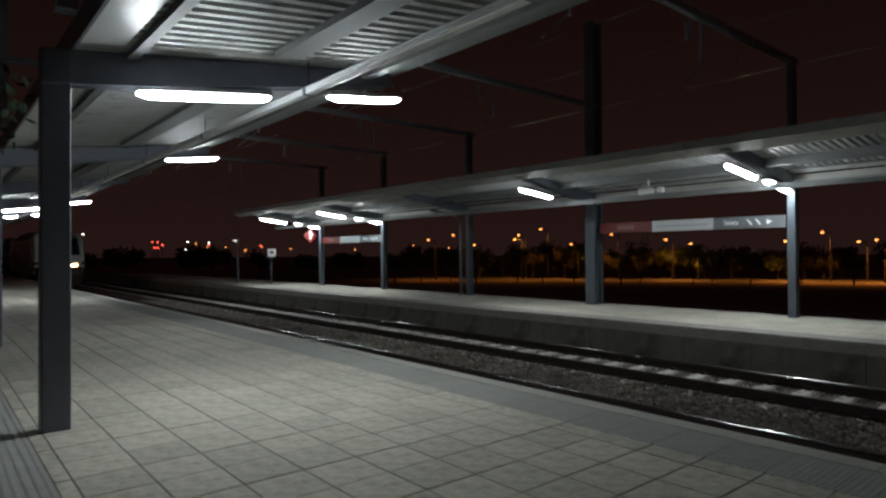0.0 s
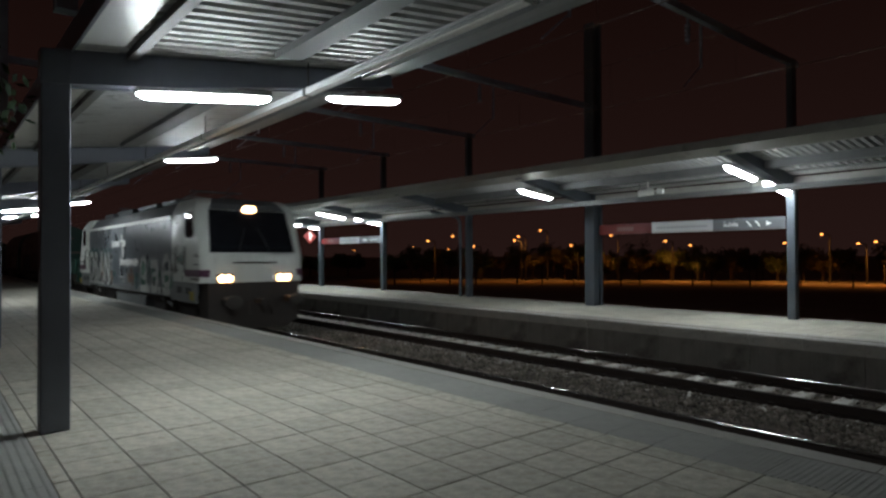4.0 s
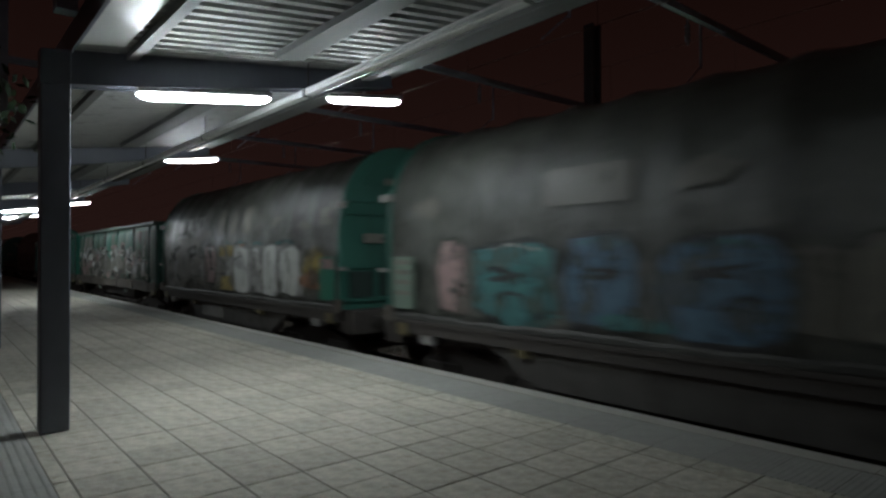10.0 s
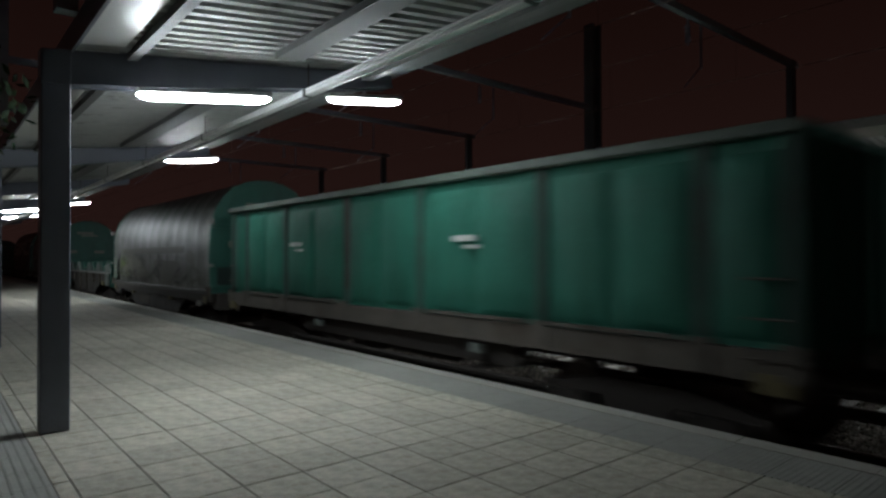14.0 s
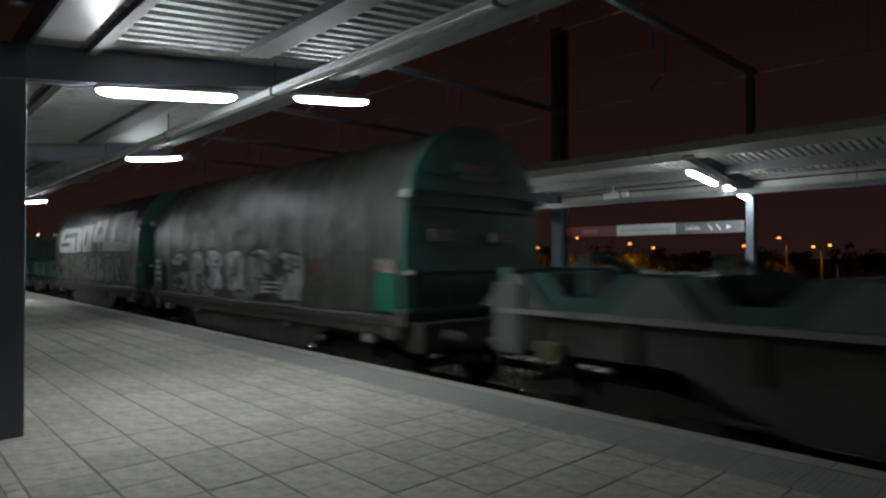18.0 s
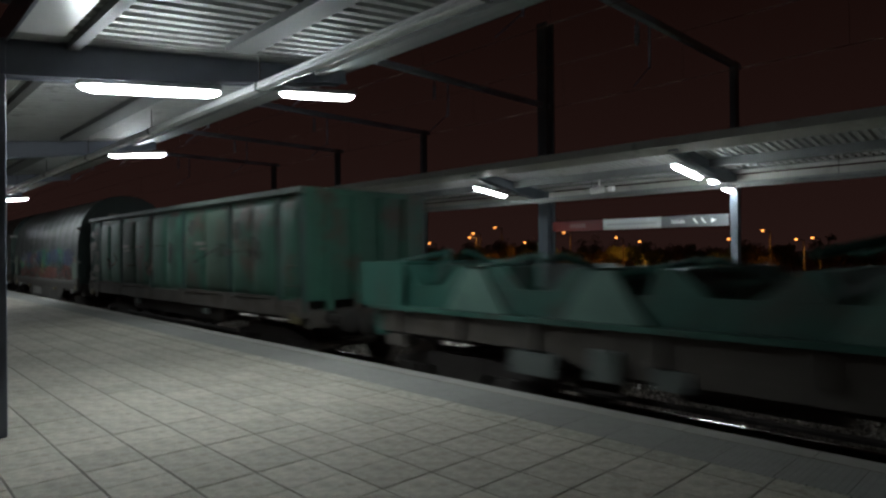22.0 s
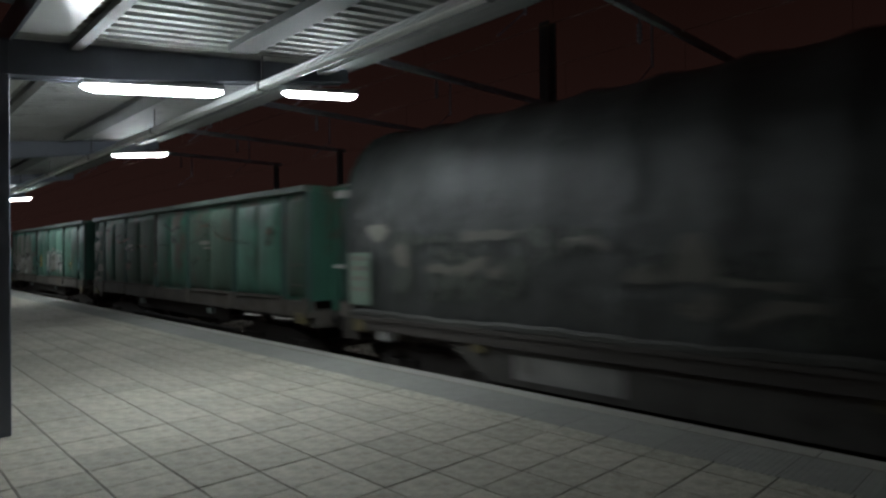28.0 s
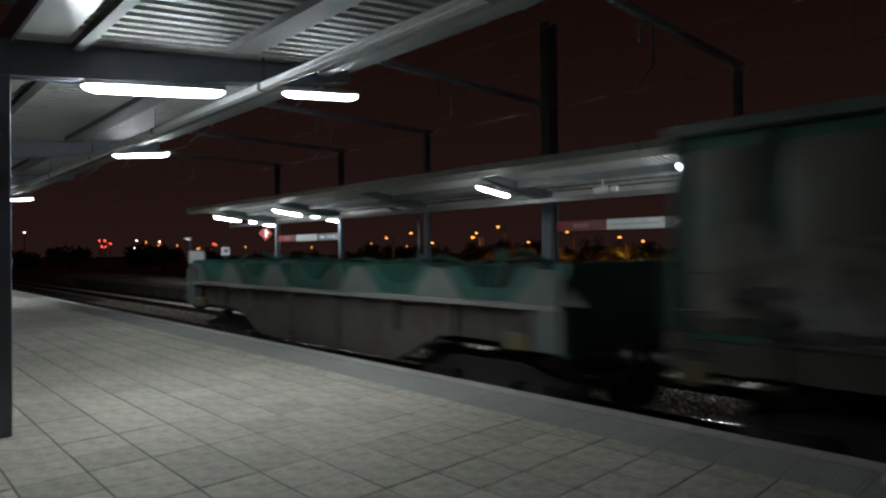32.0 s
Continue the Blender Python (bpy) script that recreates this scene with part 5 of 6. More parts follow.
    for s in (-1, 1):
        for yc in (-4.6, 5.2):
            bm = B()
            xa, xb = sorted((s * 1.16, s * 1.27))
            prism(bm, [(yc - 2.0, 0.55), (yc - 1.6, 0.42), (yc - 0.9, 0.42), (yc - 0.7, 0.60), (yc + 0.7, 0.60), (yc + 0.9, 0.42), (yc + 1.6, 0.42), (yc + 2.0, 0.55), (yc + 2.0, 0.78), (yc - 2.0, 0.78)], "x", xa, xb)
            part("bogie_side_beam", bm, M_UNDER, v, "dark outer beam of a bogie")
            tubes("spring", v, M_UNDER, [((s * 1.3, yc + d, 0.62), (s * 1.3, yc + d, 0.98)) for d in (-0.4, 0.4)], 0.11, "dark coil spring", 10)
            tubes("damper", v, M_LOCO_SKIRT, [((s * 1.33, yc - 0.2, 0.75), (s * 1.33, yc + 0.9, 0.92))], 0.04, "grey damper")
    running_gear(v, (-4.6, 5.2), 2.6, (7.79, 8.90), 1.02, 1.12)
    # company mark, drawn as plain shapes, and a line of lettering as bars
    spray(v, M_LETTER, [("bar", 2.30 - 0.44 * k, 2.70, 0.17, 0.11) for k in (0, 1, 2, 4)] + [("lean", 0.82, 2.62, 0.24, 0.42), ("bar", 0.88, 2.80, 0.30, 0.04), ("bar", 2.42, 2.70, 0.05, 0.16)], label="pale company mark", lift=0.004)
    spray(v, M_LETTER, [("bar", 1.05 - 0.262 * k, 2.02, 0.10, 0.10 + 0.04 * (k % 4 == 0)) for k in range(10)], label="pale line of lettering", lift=0.004)
    spray(v, M_GREYBAR, [("bar", 0.9, 1.48, 0.5, 0.03), ("bar", 0.6, 1.32, 0.16, 0.04)], label="small grey lettering", lift=0.004)
    # graffiti
    for ch, y, z, wide in (("O", 6.18, 1.80, 0.80), ("B", 5.22, 1.78, 0.80), ("A", 4.22, 1.80, 0.86), ("N", 3.22, 1.74, 0.78)):
        lettering(v, ch, 1.74, 0.10, wide, y - 0.05, z + 0.03, P_TEAL, SIDE - 0.006)
        lettering(v, ch, 1.68, 0.08, wide, y - 0.14, z - 0.05, P_BLACK, SIDE - 0.010)
        lettering(v, ch, 1.62, 0.045, wide, y, z, P_WHITE, SIDE - 0.016)
    for pts in (((6.1, 2.1), (6.15, 1.75), (6.05, 1.4)), ((5.3, 2.25), (5.1, 1.8), (5.25, 1.35)), ((4.4, 2.3), (4.1, 1.75)), ((3.3, 2.2), (3.05, 1.7), (3.2, 1.3))):
        stroke(v, P_BLACK, list(pts), 0.10, 0.022)
    stroke(v, P_ORANGE, [(3.9, 1.2), (4.05, 1.8), (4.0, 2.3)], 0.12, 0.024)
    spray(v, P_WHITE, [("bar", 6.45, 1.65, 0.14, 0.45), ("bar", 2.62, 2.12, 0.30, 0.06), ("lean", 2.72, 1.65, 0.24, 0.38), ("bar", 4.7, 1.17, 1.95, 0.06)], lift=0.013, seed=12)
    stroke(v, P_BLACK, [(2.95, 2.16), (2.6, 2.18), (2.3, 2.15)], 0.05, 0.020)
    spray(v, P_ORANGE, [("blot", 2.55, 1.45, 0.35, 0.35), ("blot", -0.45, 1.50, 0.50, 0.36)], lift=0.004, seed=4)
    spray(v, P_TEAL, [("blot", 2.1, 1.55, 0.3, 0.14), ("blot", -1.2, 1.4, 0.4, 0.3)], lift=0.005, seed=5)
    spray(v, P_GREEN, [("blot", -2.15, 1.55, 0.62, 0.55), ("blot", -3.3, 1.75, 0.75, 0.40), ("blot", -4.7, 1.5, 0.62, 0.50)], lift=0.004, seed=6)
    spray(v, P_WHITE, [("ring", -2.05, 1.85, 0.40, 0.46), ("bar", -2.42, 1.45, 0.12, 0.36), ("bar", -3.35, 1.98, 0.42, 0.14), ("bar", -3.68, 1.55, 0.13, 0.44), ("ring", -3.35, 1.45, 0.34, 0.30),
                       ("ring", -4.65, 1.75, 0.50, 0.58), ("bar", -4.68, 1.72, 0.40, 0.07), ("bar", -2.3, 1.17, 0.55, 0.12), ("bar", -4.0, 1.17, 0.95, 0.11)], lift=0.010, seed=7)
    for pts in (((-5.75, 2.02), (-5.95, 2.16), (-6.2, 2.28)), ((-5.85, 2.32), (-6.0, 2.15), (-6.1, 1.98)), ((-5.7, 2.14), (-6.0, 2.12), (-6.28, 2.16)), ((-6.0, 1.9), (-6.2, 1.62), (-6.15, 1.55))):
        stroke(v, P_GREEN, list(pts), 0.07, 0.016)
    # rust and grime run down the cab sides
    scrawl(v, [P_WASH_PALE], -7.5, -5.2, 1.6, 2.6, 7, 14, 0.014, (0.03, 0.07))
    scrawl(v, [P_WASH_PALE], 6.8, 8.3, 1.6, 2.6, 5, 15, 0.014, (0.03, 0.07))
    return v


# ---- open wagon with high steel sides ----
def gondola(c, material, label, tags=None, looks=()):
    v = vehicle("open_wagon", label, "freight wagon", c)
    H = 6.27
    for s in (-1, 1):
        a, b = sorted((s * 1.30, s * 1.365))
        bm = B()
        box(bm, a, b, -H, H, 1.38, 3.28)
        w = part("side_wall", bm, material, v, "dented steel side wall")
        # pressed panels, slightly bulged
        edges = [-6.2, -5.4, -3.42, -1.05, 1.05, 3.42, 5.4, 6.2]
        cells = [(y0 + (y1 - y0) * k / n, y0 + (y1 - y0) * (k + 1) / n) for y0, y1 in zip(edges, edges[1:]) for n in ((2,) if y1 - y0 > 1.5 else (1,)) for k in range(n)]
        for i, (y0, y1) in enumerate(cells):
            p0, p1 = y0 + (0.10 if y0 in edges else 0.035), y1 - (0.10 if y1 in edges else 0.035)
            swell = 0.078 + 0.012 * math.sin(i * 2.7)
            bm = B()
            rings = []
            for f in (0.0, 0.06, 0.16, 0.32, 0.5, 0.68, 0.84, 0.94, 1.0):
                y, out = p0 + (p1 - p0) * f, swell * math.sin(math.pi * min(1, max(0, f))) ** 0.4
                rings.append([(s * 1.345, y, 1.44)] + [(s * (1.368 + out * q), y, z) for z, q in ((1.45, 0.1), (1.53, 0.75), (1.9, 1.0), (2.6, 1.0), (3.02, 0.8), (3.12, 0.15))] + [(s * 1.345, y, 3.13)])
            loft(bm, rings)
            pick = looks[i] if i < len(looks) else None
            part("panel", bm, pick or material, w, smooth=True)
        for y in (-6.2, -5.4, -3.42, -1.05, 1.05, 3.42, 5.4, 6.2):
            bm = B()
            xa, xb = sorted((s * 1.366, s * 1.425))
            prism(bm, [(xa, y - 0.09), (xb, y - 0.055), (xb, y + 0.055), (xa, y + 0.09)] if s > 0 else [(xb, y - 0.09), (xa, y - 0.055), (xa, y + 0.055), (xb, y + 0.09)], "z", 1.20, 3.24)
            # ribs take a darker green than the panels
            part("rib", bm, M_RIB_GREEN, w, "dark green upright post")
            boxes("rib_foot", v, M_SILL, [(s * 1.457, s * 1.48, y - 0.11, y + 0.11, 1.12, 1.44)], "grimy foot plate of a post")
        bm = B()
        xa, xb = sorted((s * 1.32, s * 1.50))
        box(bm, xa, xb, -H - 0.02, H + 0.02, 3.25, 3.36)
        bevel(bm, 0.015)
        part("top_rail", bm, M_RIM, w, "worn rolled steel top rail")
        bm = B()
        xa, xb = sorted((s * 1.30, s * 1.455))
        box(bm, xa, xb, -H, H, 1.10, 1.375)
        part("solebar", bm, M_SILL, v, "grimy grey solebar")
        boxes("door_latch", w, M_SILL, [(s * 1.44, s * 1.49, y0, y1, 1.40, 1.44) for y0, y1 in ((-3.2, -1.3), (1.3, 3.2), (-5.2, -3.6), (3.6, 5.2))], "rusty door latch bar")
        boxes("lettering_bar", w, M_PALE if material == M_GREEN_NEW else P_WASH_PALE, [(s * 1.43, s * 1.4635, y + a, y + b, z0, z1) for y in (-2.1, 2.85) for a, b, z0, z1 in ((-0.22, 0.24, 2.41, 2.49), (-0.28, 0.02, 2.31, 2.36))], "illegible pale wagon lettering")
    for e in (-1, 1):
        bm = B()
        ya, yb = sorted((e * H, e * (H - 0.08)))
        box(bm, -1.34, 1.34, ya, yb, 1.38, 3.28)
        ew = part("end_wall", bm, material, v, "ribbed end wall")
        ya, yb = sorted((e * H, e * (H + 0.07)))
        boxes("end_rib", ew, material, [(x - 0.06, x + 0.06, ya, yb, 1.2, 3.26) for x in (-0.9, -0.3, 0.3, 0.9)])
        bm = B()
        ya, yb = sorted((e * (H - 0.06), e * (H + 0.03)))
        box(bm, -1.34, 1.34, ya, yb, 3.25, 3.36)
        part("end_rail", bm, material, v)
        bm = B()
        box(bm, -1.30, 1.30, *sorted((e * (H - 0.2), e * (H + 0.02))), 0.92, 1.20)
        part("headstock", bm, M_SILL, v)
        bm = B()
        box(bm, SIDE + 0.0, SIDE + 0.06, *sorted((e * (H - 0.35), e * (H - 0.05))), 1.0, 1.18)
        part("corner_mark", bm, M_YELLOW, v, "worn yellow corner mark")
        tubes("ladder_rung", v, M_SILL, [((SIDE - 0.01, e * (H - 0.06), zz), (SIDE - 0.01, e * (H - 0.42), zz)) for zz in (1.3, 1.65, 2.0)], 0.013, "", 6)
    bm = B()
    box(bm, -1.34, 1.34, -H + 0.08, H - 0.08, 1.10, 1.22)
    box(bm, -0.35, 0.35, -H, H, 0.85, 1.10)
    part("floor", bm, M_UNDER, v, "dark wagon floor")
    bm = B()
    tube(bm, (-0.75, -1.2, 0.78), (-0.75, 0.4, 0.78), 0.19, n=12)
    box(bm, -1.1, 1.1, 0.9, 1.3, 0.55, 0.9)
    part("brake_gear", bm, M_UNDER, v)
    tubes("brake_rod", v, M_UNDER, [((-1.2, -3.2, 0.62), (-1.2, 3.2, 0.62)), ((-1.15, -3.3, 0.95), (-1.15, -1.6, 0.58)), ((-1.15, 3.3, 0.95), (-1.15, 1.6, 0.58)), ((-1.15, -1.6, 0.58), (-1.15, 1.6, 0.58))], 0.045, "dark truss and brake rods", 6)
    boxes("brake_lever", v, M_GUSSET, [(-1.44, -1.36, y, y + 0.22, 0.93, 1.05) for y in (-2.4, 1.9)], "pale brake changeover plate")
    boxes("side_sump", v, M_UNDER, [(-1.24, -1.0, -2.9, 2.9, 0.78, 1.10)], "dark side girder")
    running_gear(v, (-4.5, 4.5), 1.8, H)
    if tags:
        tags(v)
    return v


M_PALE = paint("stencil", (0.46, 0.47, 0.45), 0.15, worn=0.36)
M_HEM = mat("tarpaulin_hem", (0.05, 0.05, 0.046), 0.6, var=0.6, scale=3, fine=20, bump=0.3, spec=0.25)


# ---- coil wagon under a sliding tarpaulin hood ----
def hooded(c, material, label, tags=None, plate=None, seed=0, shield=None, panels=(None, None)):
    v = vehicle("hooded_wagon", label, "freight wagon", c)
    r = random.Random(seed)
    shield = shield or M_GREEN_DARK
    H = 5.18
    half = HOOD
    outline = [(-x, z) for x, z in half] + [(x, z) for x, z in reversed(half)]
    n = 88
    rings = []
    ph = [r.uniform(0, 6.28) for _ in range(3)]
    for k in range(n + 1):
        y = -H + 2 * H * k / n
        hoop = 1.7 * abs(math.sin(math.pi * (y + H) / 0.94)) ** 0.7
        ring = []
        for x, z in outline:
            f = 1 - 0.015 * hoop - 0.006 * math.sin(2.1 * y + 3 * z + ph[0]) * math.sin(1.3 * z + ph[1])
            ring.append((x * f, y, 1.27 + (z - 1.27) * (1 - 0.012 * hoop * (z > 3.0))))
        rings.append(ring)
    bm = B()
    loft(bm, rings)
    part("tarpaulin_hood", bm, material, v, "slack sliding tarpaulin over hoops", smooth=True)
    for e in (-1, 1):
        bm = B()
        sc = lambda d: [(x * (1.0 + d), z + d * (1.2 if z > 2.5 else 0)) for x, z in outline]
        loft(bm, [[(x, e * (H + 0.004), z) for x, z in sc(0.012)], [(x, e * (H + 0.07), z) for x, z in sc(0.012)]])
        sh = part("end_shield", bm, shield, v, "arched dark green end shield", smooth=True)
        ya, yb = sorted((e * (H + 0.072), e * (H + 0.12)))
        boxes("stiffener", sh, shield, [(-w, w, ya, yb, z, z + 0.07) for z, w in ((3.18, 1.40), (2.95, 1.44), (2.0, 1.44), (1.4, 1.44))] + [(x - 0.05, x + 0.05, ya, yb, 1.475, 1.995) for x in (-0.75, 0.75)])
        boxes("lettering_bar", sh, P_WASH_PALE, [(-0.55, 0.25, ya, yb, 3.52, 3.64), (-0.35, 0.45, ya, yb, 3.40, 3.48), (-1.0, -0.55, ya, yb, 2.45, 2.62), (0.3, 0.8, ya, yb, 2.45, 2.60)], "illegible pale lettering")
        bm = B()
        arch = [(x * 0.86, 3.30 + (z - 3.30) * 0.84) for x, z in outline if z > 3.30]
        prism(bm, arch, "y", *sorted((e * (H + 0.072), e * (H + 0.095))))
        part("arch_panel", bm, shield, sh, "raised upper panel of the shield")
        # panels fill the recesses flush; near-black colour stands in for their shade
        boxes("lower_frame", sh, M_SHIELD_BLACK, [(-1.30, -0.82, ya, yb - 0.0, 1.48, 1.94), (-0.68, 0.68, ya, yb, 1.48, 1.94), (0.82, 1.30, ya, yb, 1.48, 1.94)], "black flush panel with recess shade in its colour")
        boxes("lock_box", v, M_SILL, [(s * 1.46, s * 1.52, e * (H - 0.12), e * (H + 0.12), 1.22, 1.45) for s in (-1, 1)], "hood lock")
        boxes("hood_hook", v, M_FLANGE, [(s * 1.42, s * 1.53, e * (H - 0.02), e * (H + 0.20), 3.06, 3.17) for s in (-1, 1)], "pale steel hood hook")
        boxes("hand_hold", v, M_FLANGE, [(s * 1.45, s * 1.52, e * (H + 0.05), e * (H + 0.28), 1.96, 2.02) for s in (-1, 1)], "pale steel hand hold")
        bm = B()
        box(bm, -1.35, 1.35, *sorted((e * (H - 0.1), e * (H + 0.3))), 0.86, 1.26)
        part("headstock", bm, M_UNDER, v)
        bm = B()
        box(bm, SIDE - 0.01, SIDE + 0.03, *sorted((e * (H - 0.42), e * (H - 0.20))), 1.02, 1.22)
        part("corner_mark", bm, M_YELLOW, v, "worn yellow corner mark")
    for s in (-1, 1):
        bm = B()
        xa, xb = sorted((s * 1.36, s * 1.475))
        box(bm, xa, xb, -H, H, 1.06, 1.262)
        box(bm, min(s * 1.44, s * 1.50), max(s * 1.44, s * 1.50), -H, H, 1.20, 1.255)
        sb = part("solebar", bm, M_UNDER, v, "dark solebar with a slide rail")
        bm = B()
        xa, xb = sorted((s * 1.37, s * 1.40))
        prism(bm, [(-3.1, 1.06), (-2.3, 0.62), (2.3, 0.62), (3.1, 1.06)], "x", xa, xb)
        part("side_plate", bm, M_BELLY, v, "grimy fish-bellied side plate")
        bm = B()
        xa, xb = sorted((s * 1.40, s * 1.412))
        box(bm, xa, xb, 0.5, 1.9, 0.70, 0.98)
        if plate:
            part("placard", bm, plate, v, "pale painted placard")
        else:
            bm.free()
    bm = B()
    box(bm, -1.30, 1.30, -H, H, 0.95, 1.22)
    tube(bm, (-0.8, -1.0, 0.7), (-0.8, 0.5, 0.7), 0.18, n=10)
    part("underframe", bm, M_UNDER, v, "dark underframe")
    # rating panels with white lettering at the hood's corners
    for y0, m in ((-H + 0.1, panels[0]), (H - 0.62, panels[1])):
        if not m:
            continue
        bm = B()
        box(bm, SIDE - 0.022, SIDE - 0.012, y0, y0 + 0.52, 1.42, 2.2)
        p = part("rating_panel", bm, m, v, "green panel with white lettering")
        if y0 > 0:
            boxes("lettering_bar", p, M_PALE if m is M_PANEL_GREEN else P_WASH_PALE, [(SIDE - 0.028, SIDE - 0.0225, y0 + 0.06, y0 + 0.46, zz, zz + 0.07) for zz in (1.62, 1.78, 1.93, 2.08)], "white illegible lettering")
        else:
            boxes("upper_field", p, P_PINK, [(SIDE - 0.028, SIDE - 0.0225, y0 + 0.03, y0 + 0.49, 1.98, 2.17)], "faded pink field")
    # hem of the tarpaulin, pulled into scallops by its straps
    vs, fs = [], []
    for k in range(67):
        y = -H + 2 * H * k / 66
        sag = 0.022 * abs(math.sin(k * 0.71 + seed)) + 0.012 * math.sin(k * 0.33)
        vs += [(SIDE + 0.012, y, 1.335 + sag), (SIDE - 0.016, y, 1.30 + sag), (SIDE - 0.010, y, 1.245 + sag), (SIDE + 0.012, y, 1.24 + sag)]
        if k:
            o = 4 * k
            fs += [(o - 4 + a, o - 4 + (a + 1) % 4, o + (a + 1) % 4, o + a) for a in range(4)]
    hem = new("hem", from_arrays("hem", vs, fs, M_HEM))
    hem.parent = v
    hem["label"] = "pale folded hem of the tarpaulin"
    boxes("under_box", v, M_FLANGE, [(-1.46, -1.30, y, y + 0.26, 0.92, 1.10) for y in (-H + 0.75, H - 1.0)], "small pale box under the solebar")
    boxes("side_latch", v, M_YELLOW, [(-1.47, -1.40, y, y + 0.18, 0.96, 1.08) for y in (-1.9, 2.35)], "dull yellow latch box")
    running_gear(v, (-3.5, 3.5), 1.8, H + 0.24)
    if tags:
        tags(v)
    return v


# ---- low coil wagon, open, with cradles ----
def coil_wagon(c, deep, label, last=False, marks=(), arms=False):
    """deep: a fish-bellied grey sill; else a shallow sill under green troughs with boxed ends."""
    v = vehicle("coil_wagon", label, "freight wagon", c)
    H = 5.15
    top = 1.54 if deep else 1.40
    gusset = M_GUSSET if deep else M_GUSSET_GREEN
    for s in (-1, 1):
        bm = B()
        xa, xb = sorted((s * 1.28, s * 1.36))
        belly = [(-3.2, 1.12), (-2.2, 0.66), (1.9, 0.66), (2.9, 1.12)] if deep else [(-2.0, 1.08), (-1.4, 0.92), (1.4, 0.92), (2.0, 1.08)]
        lo = 1.12 if deep else 1.08
        prism(bm, [(-H, lo)] + belly + [(H, lo), (H, top), (-H, top)], "x", xa, xb)
        si = part("side_sill", bm, M_SILL if last or not deep else M_BELLY, v, "deep fish-bellied side sill" if deep else "shallow grimy side sill")
        bm = B()
        xa, xb = sorted((s * 1.26, s * 1.48))
        box(bm, xa, xb, -H, H, top + 0.002, top + 0.062)
        part("flange", bm, M_FLANGE if deep else M_TROUGH, si, "top flange of the sill, worn bright" if deep else "green top flange of the sill")
        for y in (-4.6, -3.4, -2.2, -0.7, 0.7, 2.2, 3.4, 4.6):
            bm = B()
            xa, xb = sorted((s * 1.362, s * 1.44))
            box(bm, xa, xb, y - 0.05, y + 0.05, (0.75 if abs(y) < 2 else 1.13) if deep else 1.09, top)
            part("web", bm, M_SILL, si)
        for y in (-4.9, -3.1, -1.3, 1.3, 3.1, 4.9):
            bm = B()
            xa, xb = sorted((s * 1.34, s * 1.41))
            prism(bm, [(y - 0.50, top + 0.064), (y + 0.50, top + 0.064), (y + 0.13, 2.0), (y - 0.13, 2.0)], "x", xa, xb)
            part("gusset", bm, gusset, v, "worn triangular side gusset")
    zb = top + 0.066
    for y in (-4.0, -2.2, 0.0, 2.2, 4.0):
        bm = B()
        prism(bm, [(y - 0.95, zb), (y - 0.72, 2.02), (y - 0.50, 2.02), (y - 0.14, 1.70), (y + 0.14, 1.70), (y + 0.50, 2.02), (y + 0.72, 2.02), (y + 0.95, zb)], "x", -1.325, 1.325)
        part("cradle", bm, M_TROUGH, v, "green steel coil cradle")
        hi = 2.40 if arms and y < 0 else 2.10 + 0.03 * abs(y)
        tubes("coil_arm", v, M_TROUGH, [((s * 1.1, y + 0.15, 1.75), (s * 0.2, y + 0.75, hi)) for s in (-1, 1)] + ([((s * 0.2, y + 0.75, hi), (s * 0.9, y + 1.7, hi - 0.25)) for s in (-1, 1)] if arms else []), 0.05, "folded coil stop arm")
    tubes("tie_rod", v, M_TROUGH, [((-1.1, y - 0.4, 2.06), (1.1, y + 0.3, 2.10)) for y in (-3.1, -1.1, 1.1, 3.1)], 0.03, "green tie rod over the cradles", 6)
    boxes("trough_side", v, M_TROUGH, [(s * 1.29, s * 1.335, -H + 0.2, H - 0.2, zb, 1.76) for s in (-1, 1)], "green side plate of the trough")
    for e in (-1, 1):
        bm = B()
        box(bm, -1.36, 1.36, *sorted((e * (H - 0.18), e * (H + 0.02))), 1.0, 2.08)
        bevel(bm, 0.02)
        part("bulkhead", bm, M_GREEN_DARK, v, "dark green end bulkhead")
        if deep:
            boxes("corner_post", v, M_GUSSET, [(s * 1.412, s * 1.475, e * (H - 0.40), e * H, 1.08, 1.90) for s in (-1, 1)], "pale grey corner post")
        else:
            boxes("end_panel", v, M_TROUGH, [(s * 1.412, s * 1.47, e * (H - 0.75), e * (H + 0.25), 1.44, 2.08) for s in (-1, 1)], "green boxed end panel", 0.01)
    for y, m in marks:
        bm = B()
        box(bm, SIDE - 0.01, SIDE + 0.17, y - 0.16, y + 0.16, *((1.06, 1.25) if deep else (0.86, 1.18)))
        bevel(bm, 0.015)
        part("valve_box", bm, m, v, "small painted box on the sill")
    bm = B()
    box(bm, -1.27, 1.27, -H, H, 1.10, 1.30)
    box(bm, -0.4, 0.4, -H, H, 0.85, 1.1)
    tube(bm, (-0.85, -0.8, 0.85), (-0.85, 0.7, 0.85), 0.18, n=10)
    part("underframe", bm, M_UNDER, v, "dark underframe")
    if not deep:
        boxes("brake_box", v, M_GUSSET, [(-1.42, -1.28, y, y + w, z, 1.06) for y, w, z in ((1.9, 0.62, 0.80), (0.4, 0.34, 0.86))], "grimy pale brake box")
        boxes("tool_box", v, M_SILL, [(-1.42, -1.2, y, y + w, z, 1.06) for y, w, z in ((-2.2, 0.9, 0.72), (-4.9, 0.4, 0.9), (4.4, 0.4, 0.9))], "grimy box under the sill")
